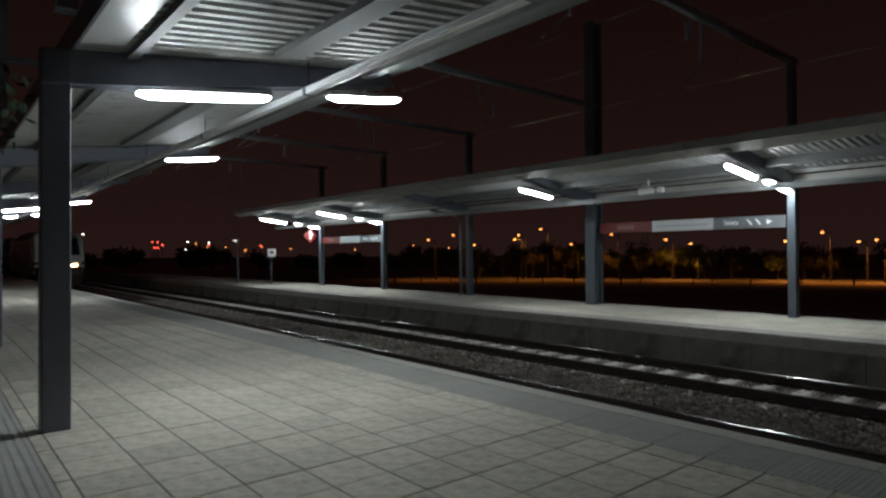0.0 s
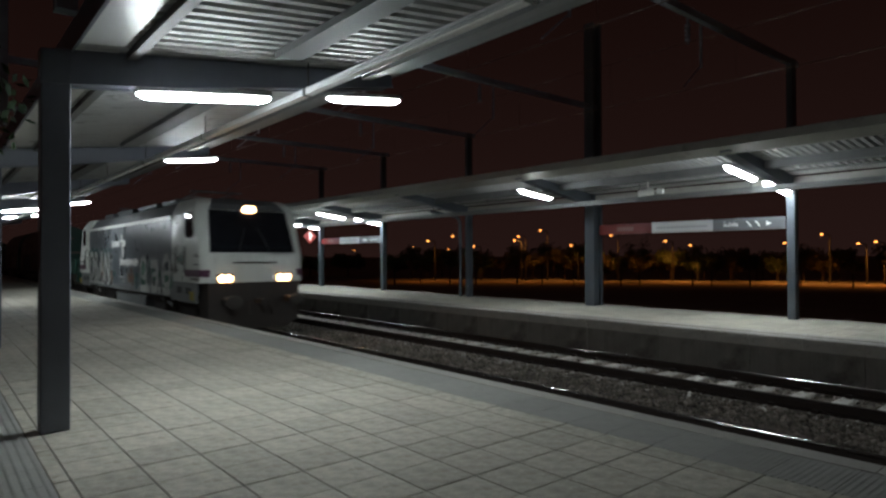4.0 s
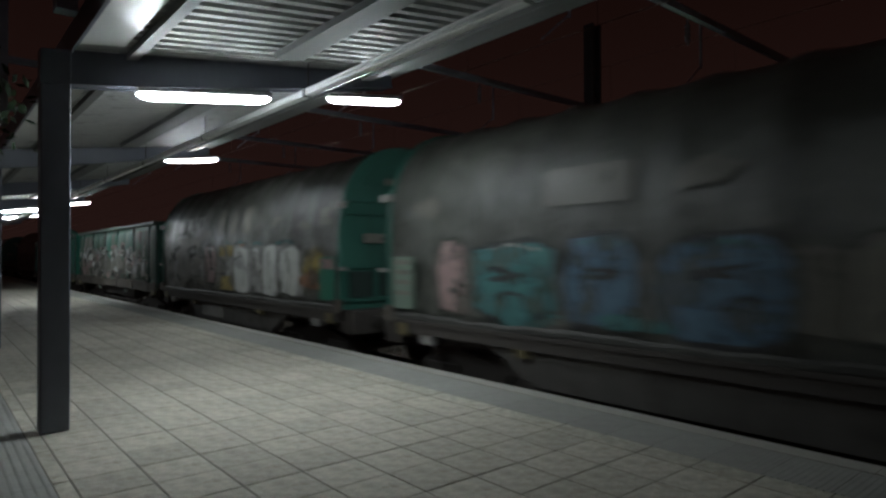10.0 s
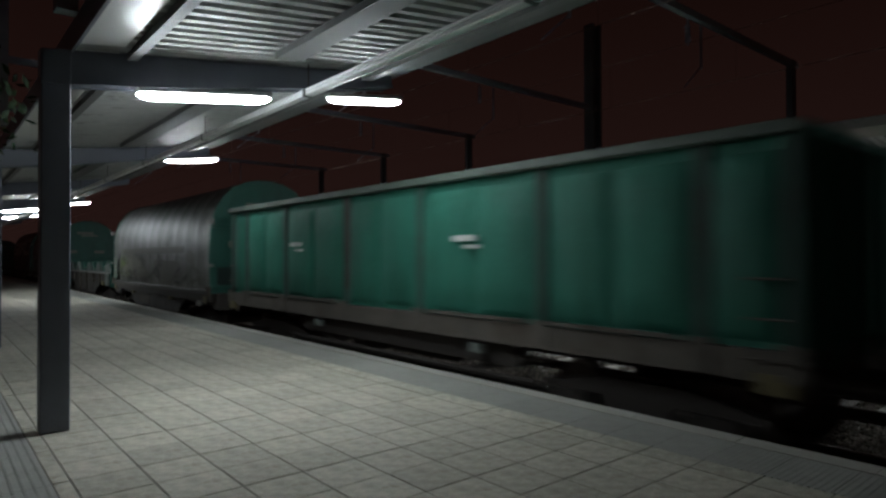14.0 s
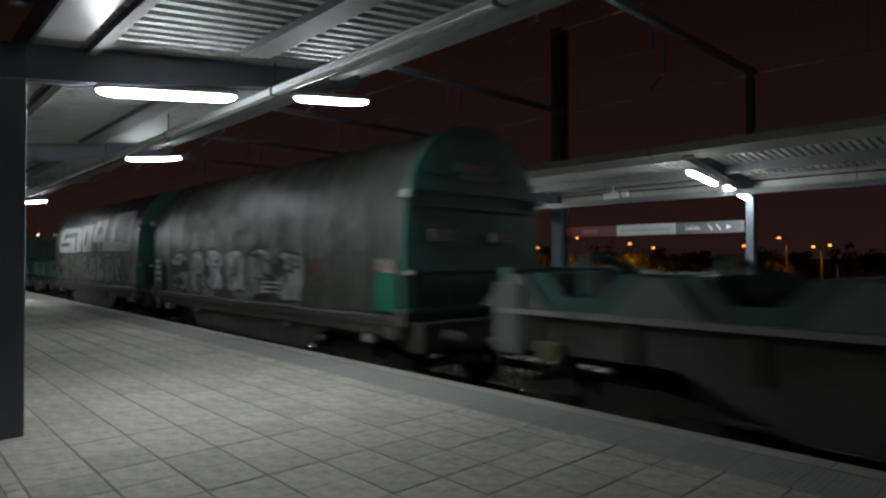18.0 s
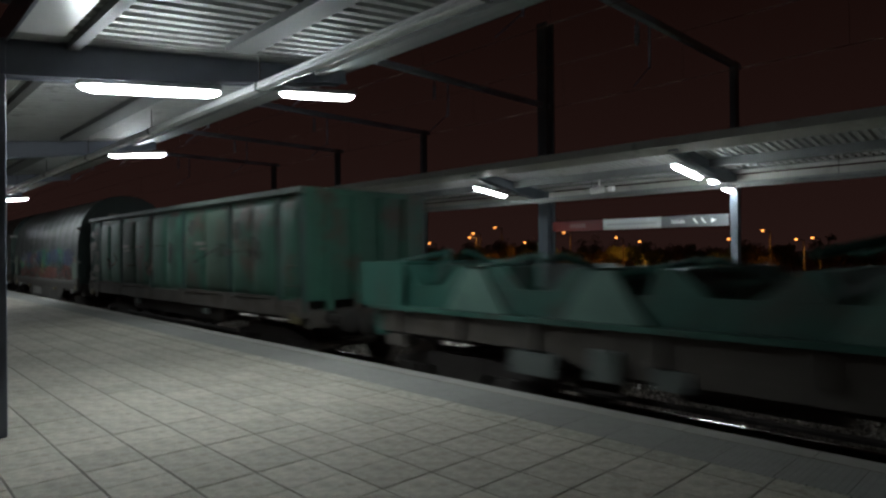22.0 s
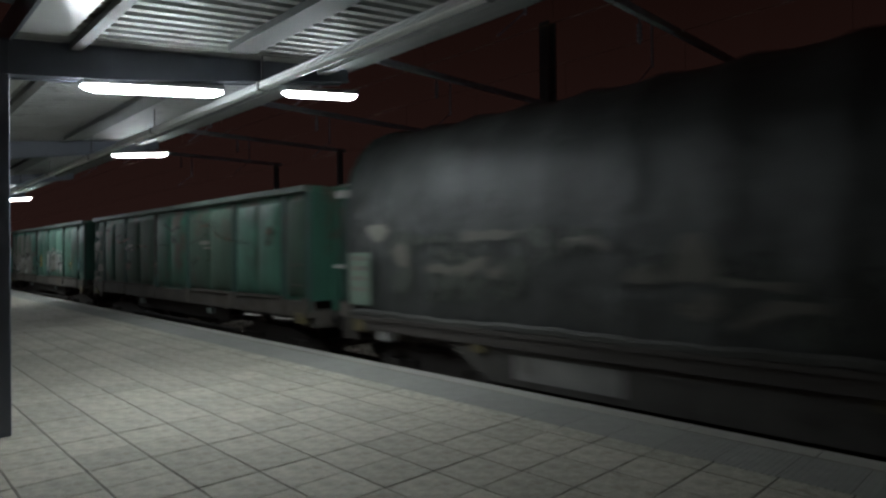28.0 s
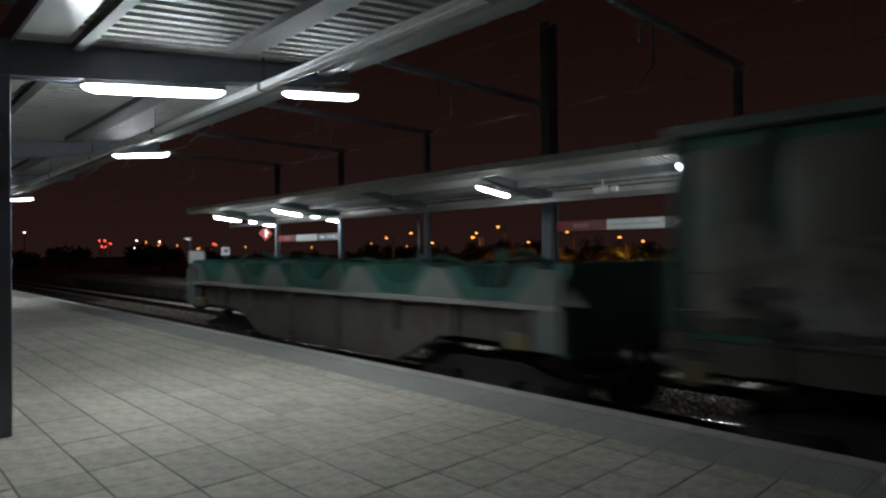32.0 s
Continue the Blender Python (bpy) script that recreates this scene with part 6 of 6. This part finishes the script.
    tubes("brake_rod", v, M_UNDER, [((-1.15, -2.6, 0.66), (-1.15, 2.6, 0.66)), ((-1.1, -2.6, 0.66), (-1.1, -2.9, 1.1)), ((-1.1, 2.6, 0.66), (-1.1, 2.9, 1.1))], 0.035, "dark brake rod", 6)
    running_gear(v, (-3.7, 3.7), 1.8, H + 0.02)
    if last:
        bm = B()
        box(bm, SIDE + 0.08, SIDE + 0.42, H + 0.03, H + 0.08, 2.0, 2.28)
        tube(bm, (SIDE + 0.25, H + 0.04, 1.6), (SIDE + 0.25, H + 0.04, 2.02), 0.02)
        part("tail_plate", bm, M_WHITEPLATE, v, "white tail plate")
    return v


# ---- sprayed tags ----
def tags_w2(v):
    spray(v, P_WASH, [("blot", 2.6, 1.8, 2.0, 0.55), ("blot", -0.6, 1.85, 2.2, 0.55), ("blot", -3.6, 1.85, 1.5, 0.5)], 0.004, 20)
    throw_up(v, [(4.05, 3.4)], 1.40, 2.45, [P_PINK], P_GRIME, None, 21)
    throw_up(v, [(3.32, 1.86)], 1.34, 2.42, [P_TEAL], P_BLACK, P_PALE, 22, inner=3)
    throw_up(v, [(1.78, 0.78), (0.66, -0.75)], 1.34, 2.42, [P_BLUE, P_BLUE], P_BLACK, P_TEAL, 23, inner=3)
    spray(v, P_TEAL, [("blot", 2.4, 1.45, 0.7, 0.14), ("blot", 0.9, 1.5, 0.5, 0.12)], 0.016, 24)
    spray(v, P_WASH_PALE, [("blot", -1.7, 1.9, 0.6, 0.5), ("blot", -2.8, 1.85, 0.6, 0.5), ("blot", -4.0, 1.9, 0.6, 0.45)], 0.006, 25)
    throw_up(v, [(-1.05, -1.95), (-2.0, -2.85), (-2.9, -3.7), (-3.75, -4.6)], 1.42, 2.40, [P_WASH_PALE], P_GRIME, P_PALE, 26, thick=0.05, inner=1)
    spray(v, P_WASH, [("bar", 1.5, 3.0, 0.60, 0.22), ("blot", 0.1, 3.0, 0.4, 0.16), ("blot", -1.7, 2.95, 0.4, 0.14), ("blot", 4.3, 2.9, 0.4, 0.16)], 0.004, 27)


def tags_w3(v):
    spray(v, P_WASH_PALE, [("blot", 3.7, 1.95, 1.2, 0.60), ("blot", 2.1, 1.9, 1.1, 0.58), ("blot", 0.2, 1.9, 1.0, 0.55), ("blot", -2.2, 1.9, 2.0, 0.55), ("blot", 2.6, 2.7, 1.6, 0.35)], 0.003, 30)
    scrawl(v, [P_PALE, P_WASH_PALE, P_GRIME], 1.7, 4.6, 1.45, 2.5, 8, 31, 0.006)
    spray(v, P_PALE, [("bar", 2.75, 3.0, 1.0, 0.27)], 0.006, 32)
    spray(v, P_GRIME, [("bar", 3.25, 3.02, 0.16, 0.2)], 0.010, 38)
    throw_up(v, [(1.58, 0.74)], 1.5, 2.5, [P_PINK], P_GRIME, P_WHITE, 33)
    spray(v, P_YELLOW, [("bar", 0.1, 2.36, 0.46, 0.13), ("bar", 0.12, 1.58, 0.42, 0.17), ("blot", -4.3, 2.1, 0.5, 0.32)], 0.010, 34)
    spray(v, P_PALE, [("bar", 0.1, 1.95, 0.4, 0.22)], 0.008, 35)
    spray(v, P_PALE, [("bar", -2.1, 1.93, 1.75, 0.50)], 0.005, 45)
    throw_up(v, [(-0.42, -1.28), (-1.26, -2.0), (-1.98, -2.72), (-2.78, -3.75)], 1.40, 2.46, [P_WHITE, P_PALE, P_WHITE], None, P_WHITE, 36)
    for y, lean in ((-1.27, 0.06), (-2.0, -0.05), (-2.75, 0.08), (-0.95, -0.04), (-2.35, 0.03), (-3.25, -0.05)):
        stroke(v, P_WASH, [(y, 1.55), (y + lean, 1.95), (y - lean, 2.32)], 0.05, 0.018)
    scrawl(v, [P_BLACK], -1.2, 0.6, 1.75, 2.3, 4, 37, 0.020, (0.03, 0.05))
    for k in range(7):
        y = 4.35 - 0.38 * k
        stroke(v, P_PALE if k % 2 else P_WASH_PALE, [(y, 1.5 + 0.06 * (k % 3)), (y + 0.05, 2.0), (y - 0.04, 2.38 - 0.05 * (k % 2))], 0.13, 0.012)
    for ya, yb, z in ((-0.4, -1.2, 2.50), (-1.5, -2.0, 2.47), (-2.7, -3.5, 2.48), (0.5, -0.2, 2.52)):
        stroke(v, P_TEAL, [(ya, z), ((ya + yb) / 2, z + 0.05), (yb, z)], 0.07, 0.020)
    spray(v, P_ORANGE, [("blot", -4.2, 1.75, 0.5, 0.25), ("blot", -0.9, 2.5, 0.25, 0.07)], 0.012, 39)
    spray(v, P_WASH_PALE, [("bar", 0.5, 3.05, 0.18, 0.3), ("bar", -0.3, 3.0, 0.15, 0.28), ("bar", -1.1, 3.05, 0.2, 0.3), ("blot", -2.6, 2.95, 0.3, 0.14), ("bar", -4.7, 2.95, 0.25, 0.16), ("blot", -3.9, 2.8, 0.35, 0.1)], 0.005, 40)


def tags_w4(v):
    spray(v, P_WASH, [("blot", 4.6, 1.95, 1.3, 0.6), ("blot", 2.8, 1.95, 1.4, 0.62), ("blot", 0.9, 1.95, 1.5, 0.62), ("blot", -1.2, 1.95, 1.5, 0.6), ("blot", -3.2, 1.9, 1.3, 0.5)], 0.003, 40)
    scrawl(v, [P_WASH_PALE, P_PALE, P_PINK, P_SILVER, P_GRIME], -5.3, 5.8, 1.48, 2.6, 19, 41, 0.005, (0.06, 0.2))
    spray(v, P_PINK, [("blot", 3.4, 2.0, 0.5, 0.22), ("blot", 4.4, 1.75, 0.4, 0.2), ("blot", -0.6, 2.6, 0.7, 0.12)], 0.012, 42)
    for z in (2.36, 2.43, 2.50):
        stroke(v, P_WHITE, [(1.42, z), (1.1, z + 0.01), (0.85, z)], 0.04, 0.018)
    scrawl(v, [P_BLACK, P_WHITE], -3.5, 5.2, 1.55, 2.4, 9, 43, 0.014, (0.03, 0.09))
    spray(v, P_WASH_PALE, [("bar", 6.0, 2.4, 0.16, 0.2), ("bar", 6.0, 1.9, 0.14, 0.12)], 0.010, 44)


def tags_w6(v):
    # an old patch of paler cloth along the lower half, and yellowish scribbles at one end
    spray(v, P_WASH, [("bar", 0.4, 2.42, 3.6, 0.09), ("blot", 2.0, 1.85, 1.6, 0.45), ("blot", -1.4, 1.8, 1.9, 0.4)], 0.004, 56)
    scrawl(v, [P_WASH_PALE, P_GRIME, P_LIME], 2.6, 4.7, 1.5, 2.3, 5, 57, 0.007, (0.04, 0.10))
    scrawl(v, [P_WASH, P_GRIME], -4.6, 2.2, 1.5, 2.3, 5, 58, 0.007, (0.05, 0.14))


def tags_w8(v):
    spray(v, P_WASH_PALE, [("blot", 2.9, 1.85, 1.0, 0.58), ("blot", 1.4, 1.88, 1.1, 0.60), ("blot", -0.1, 1.86, 1.1, 0.58), ("blot", -1.6, 1.86, 1.0, 0.58)], 0.003, 50)
    throw_up(v, [(3.9, 2.9), (2.8, 1.9), (1.8, 0.9), (0.8, -0.2), (-0.3, -1.3), (-1.4, -2.5)], 1.42, 2.36, [P_SILVER, P_PALE, P_SILVER], P_GRIME, P_WHITE, 51)
    scrawl(v, [P_BLACK], -2.4, 3.8, 1.6, 2.3, 8, 52, 0.018, (0.04, 0.09))
    for z in (1.55, 1.64, 1.73):
        stroke(v, P_WHITE, [(-0.9, z), (-1.3, z + 0.01), (-1.6, z)], 0.045, 0.022)
    spray(v, P_RED, [("blot", -2.8, 2.0, 0.25, 0.25), ("blot", -4.75, 2.15, 0.25, 0.10)], 0.010, 54)
    spray(v, P_WASH, [("bar", 2.4, 2.95, 0.7, 0.14), ("blot", 0.2, 2.9, 0.6, 0.2), ("blot", -1.2, 2.95, 0.5, 0.2)], 0.004, 55)


def tags_w9(v):
    spray(v, P_WASH, [("blot", 3.4, 1.84, 1.3, 0.58), ("blot", 1.6, 1.84, 1.3, 0.58), ("blot", -0.4, 1.82, 1.3, 0.55), ("blot", -2.4, 1.80, 1.3, 0.52)], 0.003, 60)
    # one tall white band along the top half, its block letters cut out in dark paint
    spray(v, P_WHITE, [("bar", 3.15, 2.86, 1.42, 0.47), ("bar", 1.6, 2.84, 0.16, 0.44), ("bar", 0.65, 2.88, 0.82, 0.47), ("bar", -1.05, 2.92, 0.72, 0.52), ("bar", -2.08, 2.58, 0.34, 0.16), ("bar", -3.45, 3.00, 1.05, 0.60)], 0.005, 61)
    spray(v, P_GRIME, [("bar", 2.95, 3.04, 0.95, 0.085), ("bar", 3.75, 2.98, 0.12, 0.12), ("bar", 3.65, 2.70, 0.68, 0.075), ("bar", 1.98, 2.80, 0.10, 0.36), ("bar", 0.60, 2.86, 0.13, 0.26), ("bar", 1.10, 2.60, 0.12, 0.20),
                       ("bar", -1.06, 3.10, 0.26, 0.13), ("bar", -0.75, 2.56, 0.34, 0.16), ("bar", -1.40, 2.58, 0.22, 0.15), ("bar", -0.27, 2.86, 0.06, 0.45)], 0.010, 62)
    spray(v, P_PALE, [("bar", -3.5, 3.02, 0.62, 0.34)], 0.009, 63)
    scrawl(v, [P_GRIME, P_BLACK], -4.1, -2.95, 2.72, 3.34, 7, 67, 0.013, (0.05, 0.12))
    stroke(v, P_GRIME, [(4.5, 2.36), (1.5, 2.37), (-1.5, 2.38), (-4.3, 2.36)], 0.05, 0.008)
    throw_up(v, [(0.9, 0.05), (0.0, -0.85), (-0.9, -1.8), (-1.85, -2.8), (-2.85, -3.6)], 1.42, 2.28, [P_PALE, P_WASH_PALE], P_GRIME, P_SILVER, 64)
    scrawl(v, [P_WASH_PALE, P_GRIME], 1.0, 4.6, 1.45, 2.25, 6, 68, 0.006)
    spray(v, P_TEAL, [("blot", -3.6, 1.8, 0.22, 0.40), ("blot", -4.1, 1.65, 0.4, 0.25)], 0.014, 65)
    spray(v, P_PINK, [("blot", 4.85, 1.9, 0.22, 0.4), ("bar", -4.3, 2.05, 0.26, 0.16)], 0.009, 66)


def tags_w12(v):
    spray(v, P_GREEN, [("blot", 3.6, 1.9, 0.7, 0.35), ("blot", 0.3, 2.1, 1.9, 0.5), ("blot", -2.6, 2.05, 1.2, 0.45), ("blot", -4.6, 1.95, 0.4, 0.45)], 0.003, 70)
    spray(v, P_RED, [("blot", 3.4, 1.52, 0.8, 0.22), ("blot", 2.0, 1.55, 1.2, 0.26), ("blot", 0.2, 1.6, 1.2, 0.32), ("blot", -1.6, 1.6, 1.2, 0.34), ("blot", -3.4, 1.65, 1.2, 0.36)], 0.006, 71)
    throw_up(v, [(2.7, 1.8), (1.0, 0.1), (-0.6, -1.5), (-1.7, -2.6), (-3.3, -4.7)], 1.80, 2.45, [P_NAVY], None, None, 72, 0.009)
    spray(v, P_SILVER, [("blot", 3.15, 2.05, 0.34, 0.30), ("bar", 3.1, 1.62, 0.12, 0.2), ("blot", 1.4, 2.1, 0.35, 0.3)], 0.012, 75)
    spray(v, P_LIME, [("blot", 3.85, 1.98, 0.3, 0.14), ("blot", -0.05, 1.75, 0.25, 0.35), ("bar", -2.9, 2.2, 0.3, 0.08), ("blot", -0.9, 2.4, 0.4, 0.1)], 0.013, 73)
    scrawl(v, [P_NAVY, P_RED, P_TEAL, P_GRIME], -4.5, 3.6, 1.5, 2.4, 7, 74, 0.014, (0.05, 0.13))
    spray(v, P_WASH, [("blot", -1.4, 3.0, 0.5, 0.14)], 0.004, 76)


def tags_w13(v):
    spray(v, P_WASH, [("blot", 2.9, 2.0, 1.3, 0.5), ("blot", -0.6, 1.95, 1.6, 0.5), ("blot", -3.4, 2.0, 1.2, 0.5)], 0.003, 80)
    spray(v, P_WASH_PALE, [("blot", 3.2, 2.25, 0.6, 0.22), ("blot", 0.15, 2.42, 0.4, 0.16)], 0.006, 81)
    scrawl(v, [P_NAVY, P_PALE, P_GRIME], -4.4, 3.8, 1.6, 2.4, 6, 82, 0.006)
    spray(v, P_PALE, [("bar", -4.5, 2.12, 0.3, 0.10), ("bar", -4.6, 1.85, 0.3, 0.08), ("bar", -4.7, 2.75, 0.3, 0.12)], 0.012, 83)
    spray(v, P_TEAL, [("blot", -3.1, 1.8, 0.7, 0.25)], 0.010, 84)


def tags_w14(v):
    spray(v, P_TEAL, [("blot", -3.2, 1.88, 0.80, 0.50), ("bar", -4.0, 1.85, 0.5, 0.36)], 0.006, 91)
    spray(v, P_WASH_PALE, [("blot", -4.85, 2.0, 0.42, 0.3), ("blot", 4.4, 2.5, 0.35, 0.14)], 0.009, 92)
    scrawl(v, [P_GRIME, P_WASH, P_GRIME], 0.6, 4.0, 1.6, 2.4, 7, 94, 0.006, (0.08, 0.2))
    scrawl(v, [P_GRIME, P_WASH], -3.5, 0.4, 1.5, 2.4, 5, 95, 0.006, (0.06, 0.16))


def tags_w16(v):
    spray(v, P_WASH_PALE, [("blot", 5.6, 1.95, 0.6, 0.45), ("blot", 4.2, 1.9, 1.1, 0.5), ("blot", 2.4, 1.9, 1.1, 0.5), ("blot", -2.1, 1.95, 1.3, 0.42)], 0.003, 95)
    scrawl(v, [P_WASH, P_PALE, P_GRIME], 1.2, 5.9, 1.5, 2.3, 8, 96, 0.006)
    throw_up(v, [(-0.9, -1.7), (-1.75, -2.5), (-2.6, -3.4)], 1.55, 2.32, [P_PALE, P_WASH_PALE], P_GRIME, P_WHITE, 97)
    stroke(v, P_PALE, [(-0.9, 2.3), (-1.3, 2.36), (-1.8, 2.34)], 0.05, 0.020)
    stroke(v, P_PALE, [(-2.4, 2.33), (-2.9, 2.38), (-3.4, 2.3)], 0.05, 0.020)
    spray(v, P_WHITE, [("blot", 2.85, 1.5, 0.22, 0.16)], 0.012, 98)
    spray(v, P_YELLOW, [("blot", -4.55, 1.85, 0.34, 0.24), ("blot", 0.15, 2.0, 0.25, 0.28)], 0.010, 99)
    spray(v, P_TEAL, [("blot", -5.8, 1.85, 0.4, 0.3), ("blot", -1.2, 1.6, 0.5, 0.2), ("bar", 0.6, 1.9, 0.3, 0.3)], 0.008, 100)
    for z in (2.42, 2.56):
        stroke(v, P_PALE, [(-5.5, z), (-5.8, z), (-6.1, z)], 0.05, 0.012)


def tags_worn(v):
    """Rust streaks and a few old marks on a weathered wagon."""
    scrawl(v, [P_RUST, P_GRIME], -5.6, 5.6, 1.9, 2.95, 7, int(v.matrix_basis.translation.y), 0.005, (0.03, 0.10))
    scrawl(v, [P_WASH_PALE, P_WASH], 5.5, 6.2, 1.5, 2.9, 6, 110, 0.010, (0.06, 0.12))
    for y in (1.9, 0.3):
        stroke(v, P_RUST, [(y + 0.5, 2.42), (y, 2.44), (y - 0.4, 2.41)], 0.05, 0.010)


locomotive(57.0)
coil_wagon(72.45, False, "low green coil wagon with empty cradles behind the locomotive", marks=((-0.75, M_YELLOW), (-2.95, M_YELLOW)))
hooded(84.72, M_TARP, "hooded coil wagon with a grey tarpaulin and blue graffiti", tags_w2, seed=2, panels=(None, M_PANEL_PALE))
hooded(96.68, M_TARP, "hooded coil wagon with yellow and white graffiti", tags_w3, M_FLANGE, 3, panels=(M_PANEL_GREEN, None))
gondola(109.15, M_GREEN, "green open wagon, grimed and covered with pale graffiti", tags_w4,
        (M_GREEN_BROWN, M_GREEN_BROWN, M_GREEN_OLD, None, None, M_GREEN_OLD, None, M_GREEN_OLD, None, M_GRIMED, M_GRIMED, M_GREEN_BROWN))
gondola(123.1, M_GREEN_NEW, "clean bright green high-sided open wagon")
hooded(135.93, M_TARP_PALE, "hooded coil wagon with a plain grey tarpaulin", tags_w6, M_SILL, 5, panels=(None, M_PANEL_PALE))
coil_wagon(147.5, True, "low coil wagon with a grey sill and green cradles", marks=((-4.35, M_YELLOW), (4.35, M_YELLOW)))
hooded(159.6, M_TARP, "hooded coil wagon with a dark tarpaulin and silver graffiti", tags_w8, M_SILL, 6, panels=(M_PANEL_GREEN, M_PANEL_GREEN))
hooded(171.4, M_TARP, "hooded coil wagon with tall white block letters", tags_w9, None, 7, panels=(M_PANEL_PALE, None))
coil_wagon(182.55, False, "low coil wagon with green cradles and a grimy sill", marks=((1.25, M_GUSSET), (-2.95, M_GUSSET)), arms=True)
gondola(195.9, M_GREEN_OLD, "faded green high-sided open wagon with rust stains", tags_worn,
        (None, None, None, M_GREEN_BROWN, M_GREEN_OLD, M_GREEN_PALE, M_GREEN_PALE, M_GREEN_OLD, M_GREEN_BROWN, M_GREEN_PALE, M_GREEN_PALE, M_GREEN_BROWN))
hooded(208.75, M_TARP_DARK, "hooded coil wagon with red and blue graffiti", tags_w12, M_FLANGE, 8, M_SHIELD_BLACK, (M_PANEL_PALE, M_PANEL_PALE))
hooded(220.3, M_TARP, "hooded coil wagon with a grimy grey tarpaulin", tags_w13, M_SILL, 9, M_SHIELD_BLACK, (None, M_PANEL_PALE))
hooded(232.35, M_TARP_DARK, "hooded coil wagon with a dark tarpaulin and teal graffiti", tags_w14, M_FLANGE, 10, M_SHIELD_BLACK, (None, M_PANEL_PALE))
gondola(245.0, M_GREEN_OLD, "weathered green open wagon with dark stains", tags_worn,
        (M_GREEN_BROWN, M_GREEN_PALE, M_GREEN_PALE, M_GREEN_BROWN, M_GREEN_BROWN, None, None, M_GREEN_BROWN, M_GREEN_BROWN, M_GREEN_BROWN, M_GREEN_OLD, M_GREEN_BROWN))
gondola(258.85, M_GREEN, "green open wagon with white and yellow graffiti", tags_w16,
        (None, None, M_GREEN_PALE, M_GREEN_PALE, M_GREEN_PALE, M_GREEN_PALE, None, None, M_GRIMED, M_GRIMED, M_GRIMED, M_GRIMED))
coil_wagon(271.5, True, "last coil wagon of the train with a white tail plate", True, marks=((-4.5, M_YELLOW), (4.5, M_YELLOW)))


def motions():
    """The train rolls past at a steady speed; its wheels turn with it."""
    for v, c in VEHICLES:
        walk(v, [(t, pose(TRACK_A, c - SPEED * t, RAIL_Z)) for t in (0, 8, 16, 24, 32)])
    step = 2 / FPS
    turn = math.degrees(SPEED * step / 0.46)
    spins = [(k * step, (k * turn) % 360) for k in range(481)]
    for w, y in WHEELSETS:
        walk(w, [(t, pose(0, y, 0.46, a)) for t, a in spins])


motions()
